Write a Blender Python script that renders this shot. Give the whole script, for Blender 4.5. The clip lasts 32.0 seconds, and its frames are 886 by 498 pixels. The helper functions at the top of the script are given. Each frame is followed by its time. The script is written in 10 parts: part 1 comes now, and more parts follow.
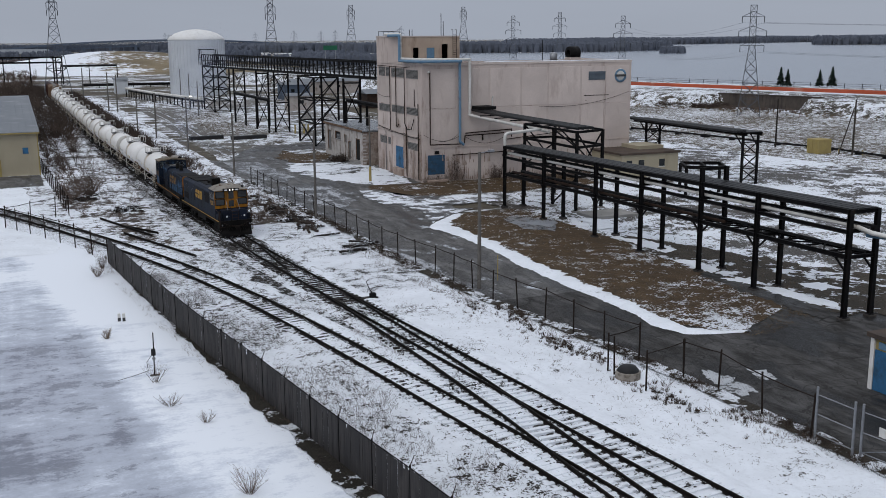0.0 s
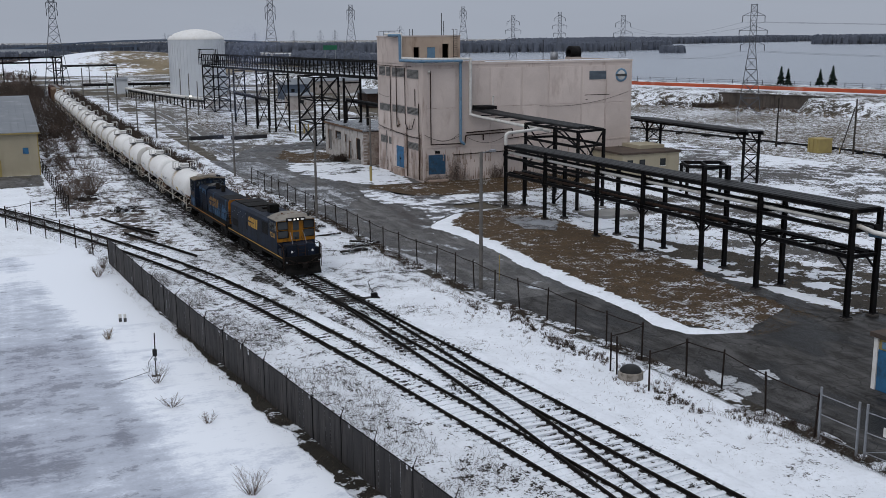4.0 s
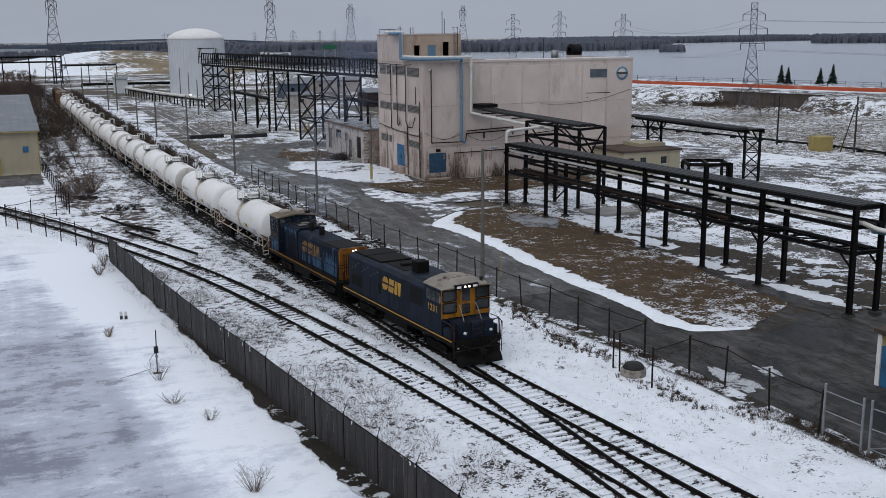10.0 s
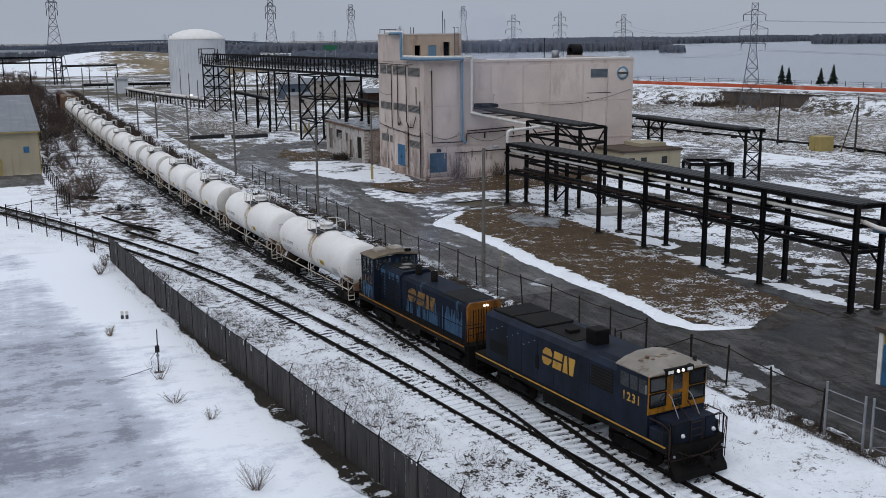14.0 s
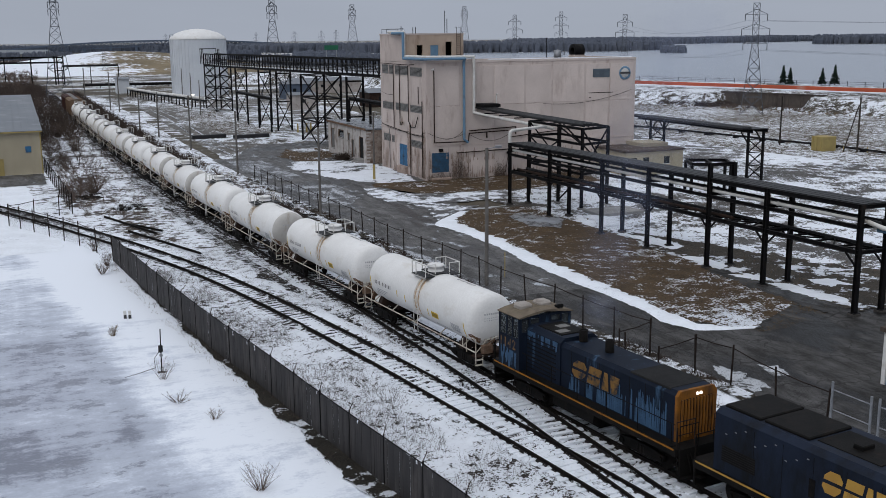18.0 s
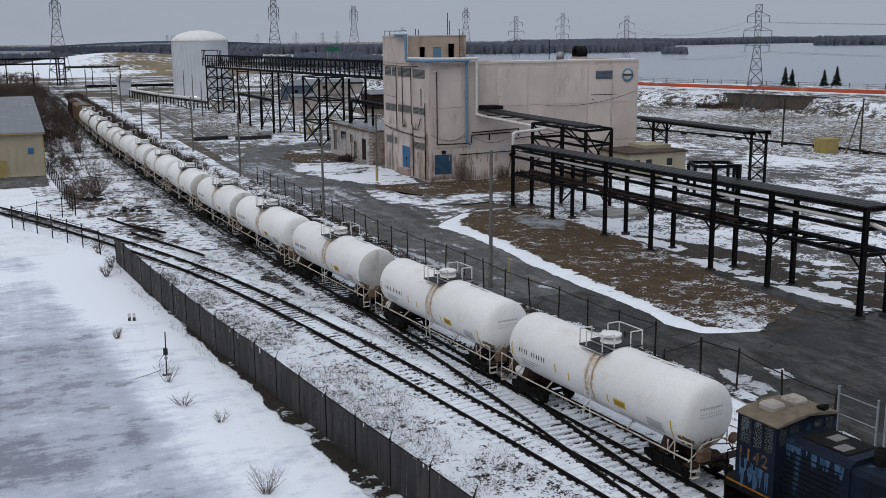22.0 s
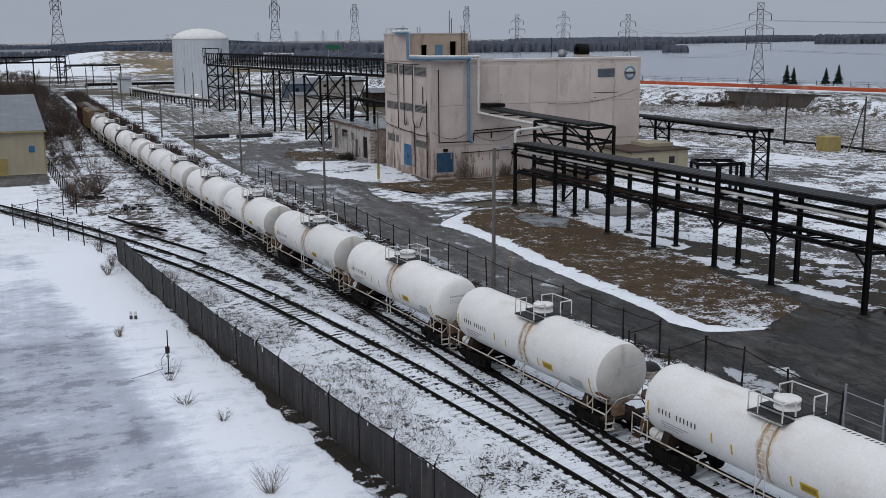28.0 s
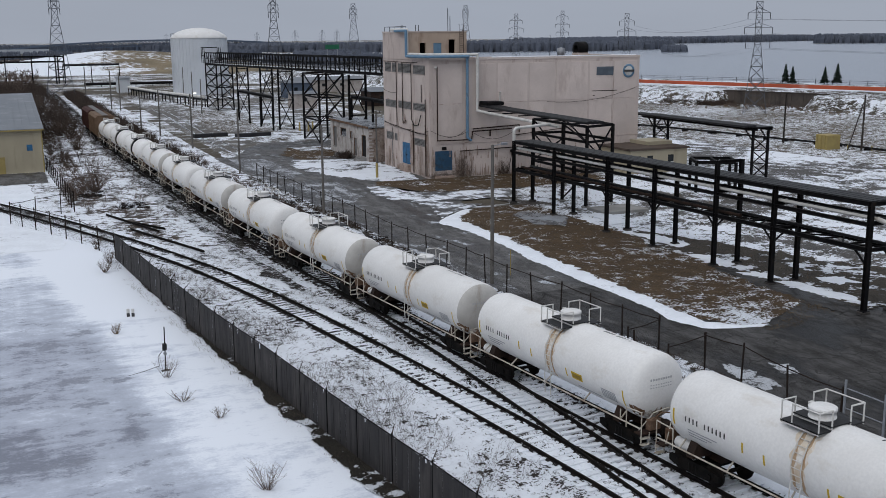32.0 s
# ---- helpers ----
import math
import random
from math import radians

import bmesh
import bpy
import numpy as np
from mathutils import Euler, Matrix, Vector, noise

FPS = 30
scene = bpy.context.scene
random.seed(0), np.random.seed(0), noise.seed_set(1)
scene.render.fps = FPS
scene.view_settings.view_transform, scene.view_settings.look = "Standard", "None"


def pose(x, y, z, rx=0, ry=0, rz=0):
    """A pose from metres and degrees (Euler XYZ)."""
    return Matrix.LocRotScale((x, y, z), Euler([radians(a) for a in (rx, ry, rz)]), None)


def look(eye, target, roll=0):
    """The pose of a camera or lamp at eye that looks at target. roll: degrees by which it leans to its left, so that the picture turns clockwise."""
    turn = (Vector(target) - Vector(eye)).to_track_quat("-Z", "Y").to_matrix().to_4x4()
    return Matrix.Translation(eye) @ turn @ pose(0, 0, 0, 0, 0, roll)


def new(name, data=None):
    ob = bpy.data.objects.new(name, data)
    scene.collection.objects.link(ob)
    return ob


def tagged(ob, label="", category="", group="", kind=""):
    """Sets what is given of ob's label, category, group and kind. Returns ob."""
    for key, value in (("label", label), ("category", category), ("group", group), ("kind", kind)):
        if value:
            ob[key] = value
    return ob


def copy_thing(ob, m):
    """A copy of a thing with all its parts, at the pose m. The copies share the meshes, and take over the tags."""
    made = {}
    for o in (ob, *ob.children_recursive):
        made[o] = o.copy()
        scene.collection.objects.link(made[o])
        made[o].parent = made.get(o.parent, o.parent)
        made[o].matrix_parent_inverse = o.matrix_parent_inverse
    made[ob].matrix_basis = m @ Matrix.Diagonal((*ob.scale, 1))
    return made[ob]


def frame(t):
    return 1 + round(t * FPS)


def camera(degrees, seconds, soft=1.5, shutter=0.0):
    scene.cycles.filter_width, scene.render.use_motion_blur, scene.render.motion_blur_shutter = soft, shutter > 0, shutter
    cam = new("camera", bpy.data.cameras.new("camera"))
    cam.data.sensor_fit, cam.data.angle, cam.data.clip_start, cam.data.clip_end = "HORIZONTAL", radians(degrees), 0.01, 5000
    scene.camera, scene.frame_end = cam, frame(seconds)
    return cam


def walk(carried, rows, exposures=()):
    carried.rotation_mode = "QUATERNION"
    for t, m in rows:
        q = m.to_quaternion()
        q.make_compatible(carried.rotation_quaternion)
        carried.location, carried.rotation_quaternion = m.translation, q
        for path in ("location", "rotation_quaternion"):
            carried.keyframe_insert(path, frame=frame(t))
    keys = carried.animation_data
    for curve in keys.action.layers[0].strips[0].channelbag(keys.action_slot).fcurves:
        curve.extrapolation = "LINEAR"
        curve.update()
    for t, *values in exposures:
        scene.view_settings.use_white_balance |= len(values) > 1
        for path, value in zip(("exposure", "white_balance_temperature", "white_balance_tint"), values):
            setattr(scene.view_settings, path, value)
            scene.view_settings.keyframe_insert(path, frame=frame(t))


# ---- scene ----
cam = camera(46.965, 32.0, soft=0.5)
walk(cam, [
    (0.00, pose(0.001, -0.001, 17.700, 78.210, 0.379, -23.080)),
    (1.00, pose(-0.007, 0.057, 17.704, 78.195, 0.397, -23.090)),
    (2.00, pose(-0.029, 0.110, 17.702, 78.187, 0.408, -23.089)),
    (3.00, pose(-0.055, 0.147, 17.696, 78.182, 0.416, -23.088)),
    (4.50, pose(-0.053, 0.180, 17.683, 78.194, 0.438, -23.107)),
    (6.00, pose(-0.035, 0.232, 17.545, 78.186, 0.459, -23.118)),
    (7.00, pose(-0.030, 0.294, 17.475, 78.180, 0.469, -23.113)),
    (8.00, pose(-0.067, 0.330, 17.465, 78.187, 0.474, -23.105)),
    (9.50, pose(-0.114, 0.325, 17.494, 78.175, 0.472, -23.120)),
    (11.00, pose(-0.149, 0.394, 17.508, 78.167, 0.470, -23.138)),
    (12.50, pose(-0.167, 0.363, 17.449, 78.185, 0.488, -23.128)),
    (14.00, pose(-0.165, 0.359, 17.409, 78.212, 0.500, -23.112)),
    (15.50, pose(-0.184, 0.377, 17.373, 78.211, 0.509, -23.097)),
    (17.00, pose(-0.223, 0.435, 17.345, 78.196, 0.510, -23.080)),
    (18.00, pose(-0.276, 0.503, 17.373, 78.217, 0.492, -23.065)),
    (19.00, pose(-0.332, 0.575, 17.417, 78.227, 0.459, -23.054)),
    (20.00, pose(-0.391, 0.596, 17.428, 78.250, 0.453, -23.039)),
    (21.00, pose(-0.442, 0.611, 17.441, 78.274, 0.453, -23.023)),
    (22.00, pose(-0.462, 0.646, 17.448, 78.288, 0.468, -23.010)),
    (23.00, pose(-0.472, 0.719, 17.441, 78.270, 0.468, -23.005)),
    (24.50, pose(-0.471, 0.784, 17.407, 78.247, 0.474, -23.001)),
    (26.00, pose(-0.455, 0.804, 17.368, 78.252, 0.475, -22.983)),
    (27.50, pose(-0.488, 0.948, 17.353, 78.222, 0.469, -22.974)),
    (28.50, pose(-0.505, 0.964, 17.351, 78.203, 0.464, -23.000)),
    (29.50, pose(-0.502, 0.981, 17.309, 78.191, 0.469, -23.018)),
    (30.50, pose(-0.461, 1.049, 17.244, 78.177, 0.481, -23.029)),
    (31.25, pose(-0.431, 1.090, 17.184, 78.181, 0.492, -23.032)),
    (32.00, pose(-0.389, 1.103, 17.128, 78.202, 0.497, -23.041)),
], exposures=[(0.0, -0.02), (9.0, -0.01), (13.0, 0.07), (16.0, 0.05), (20.0, 0.0), (32.0, -0.03)])

# ---- light: an overcast winter sky and a weak, wide sun ----
world = bpy.data.worlds.new("overcast_sky")
scene.world = world
world.use_nodes = True


def sky_nodes():
    nt = world.node_tree
    bg = nt.nodes["Background"]
    sky = nt.nodes.new("ShaderNodeTexSky")
    sky.sky_type, sky.sun_disc = "NISHITA", False
    sky.sun_elevation, sky.sun_rotation = radians(38), radians(215)
    sky.dust_density, sky.air_density = 4.0, 1.0
    # cloud cover: grey, brighter overhead, as under a closed deck
    co = nt.nodes.new("ShaderNodeTexCoord")
    sep = nt.nodes.new("ShaderNodeSeparateXYZ")
    nt.links.new(co.outputs["Generated"], sep.inputs[0])
    ramp = nt.nodes.new("ShaderNodeValToRGB")
    e = ramp.color_ramp.elements
    e[0].position, e[0].color = 0.0, (0.385, 0.425, 0.505, 1)
    e[1].position, e[1].color = 0.9, (0.915, 0.965, 1.06, 1)
    m = ramp.color_ramp.elements.new(0.1)
    m.color = (0.375, 0.418, 0.502, 1)
    nt.links.new(sep.outputs["Z"], ramp.inputs[0])
    cloud = nt.nodes.new("ShaderNodeTexNoise")
    cloud.inputs["Scale"].default_value, cloud.inputs["Detail"].default_value = 2.2, 5
    mp = nt.nodes.new("ShaderNodeMapping")
    mp.inputs["Scale"].default_value = (1, 1, 5)
    nt.links.new(co.outputs["Generated"], mp.inputs[0])
    nt.links.new(mp.outputs[0], cloud.inputs["Vector"])
    cr = nt.nodes.new("ShaderNodeMapRange")
    cr.inputs["To Min"].default_value, cr.inputs["To Max"].default_value = 0.86, 1.1
    nt.links.new(cloud.outputs["Fac"], cr.inputs["Value"])
    mul = nt.nodes.new("ShaderNodeVectorMath")
    mul.operation = "SCALE"
    nt.links.new(ramp.outputs[0], mul.inputs[0])
    nt.links.new(cr.outputs[0], mul.inputs["Scale"])
    sc = nt.nodes.new("ShaderNodeVectorMath")
    sc.operation = "SCALE"
    sc.inputs["Scale"].default_value = 0.05
    nt.links.new(sky.outputs[0], sc.inputs[0])
    mix = nt.nodes.new("ShaderNodeMix")
    mix.data_type = "RGBA"
    mix.inputs[0].default_value = 0.92
    nt.links.new(sc.outputs[0], mix.inputs[6])
    nt.links.new(mul.outputs[0], mix.inputs[7])
    nt.links.new(mix.outputs[2], bg.inputs["Color"])
    bg.inputs["Strength"].default_value = 1.0


sky_nodes()
sun = new("sun", bpy.data.lights.new("sun", "SUN"))
sun.data.energy, sun.data.angle, sun.data.color = 0.7, radians(25), (1.0, 0.98, 0.95)
sun.matrix_world = look((-60, -40, 80), (0, 0, 0))


# ---- materials ----
MATS = {}


def nd(nt, kind, **kw):
    n = nt.nodes.new(kind)
    for k, v in kw.items():
        n.inputs[k.replace("_", " ")].default_value = v
    return n


def base_mat(name):
    m = bpy.data.materials.new(name)
    m.use_nodes = True
    MATS[name] = m
    return m, m.node_tree, m.node_tree.nodes["Principled BSDF"]


def mixcol(nt, fac, a, b):
    n = nt.nodes.new("ShaderNodeMix")
    n.data_type = "RGBA"
    for i, v in ((0, fac), (6, a), (7, b)):
        if isinstance(v, bpy.types.NodeSocket):
            nt.links.new(v, n.inputs[i])
        else:
            n.inputs[i].default_value = v if i == 0 else (*v, 1)
    return n.outputs[2]


def noise_out(nt, vec, scale, detail=4.0, rough=0.55, lo=0.35, hi=0.65):
    n = nd(nt, "ShaderNodeTexNoise", Scale=scale, Detail=detail, Roughness=rough)
    nt.links.new(vec, n.inputs["Vector"])
    r = nt.nodes.new("ShaderNodeMapRange")
    r.inputs["From Min"].default_value, r.inputs["From Max"].default_value = lo, hi
    nt.links.new(n.outputs["Fac"], r.inputs["Value"])
    return r.outputs[0]


def coords(nt, world_space=False, stretch=None):
    if world_space:
        out = nt.nodes.new("ShaderNodeNewGeometry").outputs["Position"]
    else:
        out = nt.nodes.new("ShaderNodeTexCoord").outputs["Object"]
    if stretch:
        mp = nt.nodes.new("ShaderNodeMapping")
        mp.inputs["Scale"].default_value = stretch
        nt.links.new(out, mp.inputs[0])
        out = mp.outputs[0]
    return out


def bump_to(nt, bsdf, height, strength, dist):
    b = nd(nt, "ShaderNodeBump", Strength=strength, Distance=dist)
    nt.links.new(height, b.inputs["Height"])
    nt.links.new(b.outputs[0], bsdf.inputs["Normal"])


def surf(name, c1, c2, scale=1.5, fine=25.0, rough=0.8, metal=0.0, bump=0.3, dist=0.01,
         stain=None, stain_scale=0.6, stain_lo=0.55, stain_hi=0.75, stretch=None, vary=0.0, world_space=False, spec=0.15):
    """A surface of two mixed tones, with fine grain, and stains of a third tone."""
    m, nt, b = base_mat(name)
    v = coords(nt, world_space)
    n1, n2 = noise_out(nt, v, scale), noise_out(nt, v, fine, 3)
    col = mixcol(nt, n1, c1, c2)
    col = mixcol(nt, n2, col, tuple(0.75 * x for x in c1))
    col2 = mixcol(nt, 0.35, mixcol(nt, n1, c1, c2), col)
    if stain:
        vs = coords(nt, world_space, stretch) if stretch else v
        col2 = mixcol(nt, noise_out(nt, vs, stain_scale, 6, 0.65, stain_lo, stain_hi), col2, stain)
    if vary:
        oi = nt.nodes.new("ShaderNodeObjectInfo")
        r = nt.nodes.new("ShaderNodeMapRange")
        r.inputs["To Min"].default_value, r.inputs["To Max"].default_value = 1 - vary, 1 + vary
        nt.links.new(oi.outputs["Random"], r.inputs["Value"])
        s = nt.nodes.new("ShaderNodeVectorMath")
        s.operation = "SCALE"
        nt.links.new(col2, s.inputs[0])
        nt.links.new(r.outputs[0], s.inputs["Scale"])
        col2 = s.outputs[0]
    nt.links.new(col2, b.inputs["Base Color"])
    b.inputs["Roughness"].default_value, b.inputs["Metallic"].default_value = rough, metal
    b.inputs["Specular IOR Level"].default_value = spec
    if bump:
        bump_to(nt, b, n2, bump, dist)
    return m


def cover(name, snow, under1, under2, big=0.12, mid=0.9, fine=5.0, lo=0.45, hi=0.55, wet=0.75, stretch=None, weight=(0.45, 0.35, 0.2), bump=0.5, rims=(), gloss=0.2):
    """Patchy snow over bare ground: a mask of three noise sizes; lo and hi set how much shows through."""
    m, nt, b = base_mat(name)
    v = coords(nt, True, stretch)
    v0 = coords(nt, True)
    parts = [noise_out(nt, v, s, d, 0.62, 0.25, 0.75) for s, d in ((big, 5), (mid, 6), (fine, 8))]
    acc = None
    for w, p in zip(weight, parts):
        mm = nt.nodes.new("ShaderNodeMath")
        mm.operation = "MULTIPLY_ADD"
        nt.links.new(p, mm.inputs[0])
        mm.inputs[1].default_value = w
        if acc is None:
            mm.inputs[2].default_value = 0.0
        else:
            nt.links.new(acc, mm.inputs[2])
        acc = mm.outputs[0]
    for axis, a, c, more in rims:  # deeper snow towards one side of the sheet
        sep = nt.nodes.new("ShaderNodeSeparateXYZ")
        nt.links.new(v0, sep.inputs[0])
        mr = nt.nodes.new("ShaderNodeMapRange")
        mr.inputs["From Min"].default_value, mr.inputs["From Max"].default_value, mr.inputs["To Max"].default_value = a, c, more
        nt.links.new(sep.outputs[axis], mr.inputs["Value"])
        ad0 = nt.nodes.new("ShaderNodeMath")
        nt.links.new(acc, ad0.inputs[0])
        nt.links.new(mr.outputs[0], ad0.inputs[1])
        acc = ad0.outputs[0]
    r = nt.nodes.new("ShaderNodeMapRange")
    r.inputs["From Min"].default_value, r.inputs["From Max"].default_value = lo, hi
    nt.links.new(acc, r.inputs["Value"])
    g = noise_out(nt, v0, 14.0, 6, 0.7)
    soil = mixcol(nt, g, under1, under2)
    tone = nt.nodes.new("ShaderNodeMapRange")
    tone.inputs["To Min"].default_value, tone.inputs["To Max"].default_value = 0.55, 1.35
    nt.links.new(noise_out(nt, v, mid * 0.7, 7, 0.7, 0.3, 0.7), tone.inputs["Value"])
    ts = nt.nodes.new("ShaderNodeVectorMath")
    ts.operation = "SCALE"
    nt.links.new(soil, ts.inputs[0])
    nt.links.new(tone.outputs[0], ts.inputs["Scale"])
    soil = ts.outputs[0]
    sn = mixcol(nt, noise_out(nt, v0, 0.5, 5), snow, tuple(x * 0.9 for x in snow))
    dimple = noise_out(nt, v0, 3.6, 7, 0.66, 0.5, 0.78)
    # shade of the small hollows, put into the snow colour
    sn = mixcol(nt, dimple, sn, tuple(x * 0.8 for x in snow))
    col = mixcol(nt, r.outputs[0], soil, sn)
    nt.links.new(col, b.inputs["Base Color"])
    rr = nt.nodes.new("ShaderNodeMapRange")
    rr.inputs["To Min"].default_value, rr.inputs["To Max"].default_value = wet, 0.6
    nt.links.new(r.outputs[0], rr.inputs["Value"])
    nt.links.new(rr.outputs[0], b.inputs["Roughness"])
    b.inputs["Specular IOR Level"].default_value = gloss
    ad = nt.nodes.new("ShaderNodeMath")
    ad.operation = "MULTIPLY_ADD"
    nt.links.new(g, ad.inputs[0])
    ad.inputs[1].default_value = 0.4
    lump = nt.nodes.new("ShaderNodeMath")
    lump.operation = "SUBTRACT"
    nt.links.new(r.outputs[0], lump.inputs[0])
    nt.links.new(dimple, lump.inputs[1])
    nt.links.new(lump.outputs[0], ad.inputs[2])
    bump_to(nt, b, ad.outputs[0], bump, 0.06)
    return m


SNOW = (0.79, 0.825, 0.885)
cover("snow_field", SNOW, (0.03, 0.025, 0.02), (0.09, 0.072, 0.055), lo=0.36, hi=0.44)
cover("snow_track", SNOW, (0.012, 0.011, 0.010), (0.05, 0.042, 0.036), big=0.12, mid=1.1, fine=9.0, lo=0.385, hi=0.435, weight=(0.3, 0.34, 0.36), bump=0.8)
cover("snow_trod", SNOW, (0.025, 0.022, 0.020), (0.085, 0.076, 0.070), big=0.22, mid=1.6, fine=11.0, lo=0.33, hi=0.385, weight=(0.34, 0.3, 0.36), bump=0.5, rims=(("Y", 52, 80, -0.07),))
cover("snow_stubble", SNOW, (0.014, 0.012, 0.011), (0.055, 0.046, 0.040), big=0.16, mid=1.9, fine=9.0, lo=0.40, hi=0.455, weight=(0.24, 0.38, 0.38), bump=0.7)
cover("snow_weedy", SNOW, (0.025, 0.019, 0.015), (0.08, 0.06, 0.045), big=0.15, mid=1.2, fine=6.0, lo=0.415, hi=0.50)
cover("snow_works", SNOW, (0.045, 0.039, 0.032), (0.12, 0.105, 0.082), big=0.05, mid=0.4, fine=2.6, lo=0.50, hi=0.57, stretch=(1, 0.6, 1), wet=0.5, weight=(0.36, 0.34, 0.30))
cover("snow_yard", SNOW, (0.022, 0.019, 0.017), (0.072, 0.062, 0.052), big=0.07, mid=0.5, fine=3.2, lo=0.475, hi=0.51, stretch=(1, 0.8, 1), wet=0.5, weight=(0.36, 0.34, 0.30))
cover("snow_patchy", SNOW, (0.022, 0.022, 0.024), (0.06, 0.058, 0.056), big=0.15, mid=0.9, fine=5.0, lo=0.37, hi=0.43, wet=0.5)
cover("snow_far", SNOW, (0.04, 0.034, 0.026), (0.12, 0.10, 0.07), big=0.02, mid=0.12, fine=0.8, lo=0.53, hi=0.60, stretch=(0.6, 1.6, 1))
cover("clean_snow", (0.79, 0.825, 0.88), (0.4, 0.42, 0.45), (0.5, 0.52, 0.55), big=0.2, mid=1.0, fine=4.0, lo=0.22, hi=0.36, bump=0.3)


def slush_mat():
    """Melting lot: grey wet ice in broad blots and wheel streaks, fading into clean snow towards the fence and the far side."""
    m, nt, b = base_mat("slush")
    v0 = coords(nt, True)

    def ranged(val, a, c, lo, hi):
        r = nt.nodes.new("ShaderNodeMapRange")
        r.interpolation_type = "SMOOTHSTEP"
        for k, x in (("From Min", a), ("From Max", c), ("To Min", lo), ("To Max", hi)):
            r.inputs[k].default_value = x
        nt.links.new(val, r.inputs["Value"])
        return r.outputs[0]

    def madd(a, w, c):
        n = nt.nodes.new("ShaderNodeMath")
        n.operation = "MULTIPLY_ADD"
        n.inputs[1].default_value = w
        for i, x in ((0, a), (2, c)):
            if isinstance(x, bpy.types.NodeSocket):
                nt.links.new(x, n.inputs[i])
            else:
                n.inputs[i].default_value = x
        return n.outputs[0]
    blot = noise_out(nt, coords(nt, True, (0.6, 1, 1)), 0.19, 8, 0.64, 0.36, 0.66)
    mid = noise_out(nt, coords(nt, True, (0.6, 1.1, 1)), 1.3, 9, 0.72, 0.34, 0.68)
    lane = noise_out(nt, coords(nt, True, (1, 0.05, 1)), 0.75, 5, 0.6, 0.3, 0.7)
    fine = noise_out(nt, v0, 7.0, 7, 0.7, 0.3, 0.7)
    acc = madd(blot, 0.40, madd(mid, 0.32, madd(lane, 0.14, madd(fine, 0.14, 0.0))))
    sep = nt.nodes.new("ShaderNodeSeparateXYZ")
    nt.links.new(v0, sep.inputs[0])
    edge = ranged(madd(sep.outputs["Y"], 0.1, sep.outputs["X"]), 8.2, 11.0, 0.0, 0.52)
    far = ranged(sep.outputs["Y"], 56, 84, 0.0, 0.40)
    tot = madd(edge, 1.0, madd(far, 1.0, acc))
    ramp = nt.nodes.new("ShaderNodeValToRGB")
    el = ramp.color_ramp.elements
    el[0].position, el[0].color = 0.30, (0.17, 0.185, 0.23, 1)
    el[1].position, el[1].color = 0.98, (0.755, 0.79, 0.85, 1)
    for p, c in ((0.40, (0.27, 0.29, 0.35, 1)), (0.47, (0.36, 0.39, 0.46, 1)), (0.64, (0.44, 0.475, 0.55, 1)), (0.80, (0.58, 0.62, 0.70, 1))):
        el.new(p).color = c
    nt.links.new(tot, ramp.inputs[0])
    worn = noise_out(nt, coords(nt, True, (0.75, 1, 1)), 0.4, 11, 0.74, 0.55, 0.59)
    keep = ranged(tot, 0.56, 0.82, 0.8, 0.0)
    mul = nt.nodes.new("ShaderNodeMath")
    mul.operation = "MULTIPLY"
    nt.links.new(worn, mul.inputs[0])
    nt.links.new(keep, mul.inputs[1])
    col = mixcol(nt, mul.outputs[0], ramp.outputs[0], mixcol(nt, fine, (0.15, 0.162, 0.20), (0.24, 0.255, 0.30)))
    nt.links.new(col, b.inputs["Base Color"])
    nt.links.new(ranged(tot, 0.35, 0.7, 0.32, 0.65), b.inputs["Roughness"])
    b.inputs["Specular IOR Level"].default_value = 0.3
    bump_to(nt, b, madd(fine, 0.25, tot), 0.25, 0.05)


slush_mat()
cover("grass_plot", SNOW, (0.018, 0.013, 0.009), (0.135, 0.086, 0.043), big=0.14, mid=0.9, fine=6.0, lo=0.60, hi=0.63, weight=(0.3, 0.34, 0.36), bump=1.0, rims=(("Y", 62, 50, 0.075),))
cover("ballast", SNOW, (0.012, 0.011, 0.010), (0.05, 0.043, 0.038), big=0.15, mid=1.5, fine=8.0, lo=0.315, hi=0.375, weight=(0.3, 0.34, 0.36), bump=0.8, rims=(("Y", 66, 86, -0.2), ("Y", 54, 40, -0.085)))
cover("berm_mat", SNOW, (0.022, 0.019, 0.014), (0.08, 0.062, 0.04), big=0.05, mid=0.5, fine=2.6, lo=0.47, hi=0.54, weight=(0.3, 0.35, 0.35))


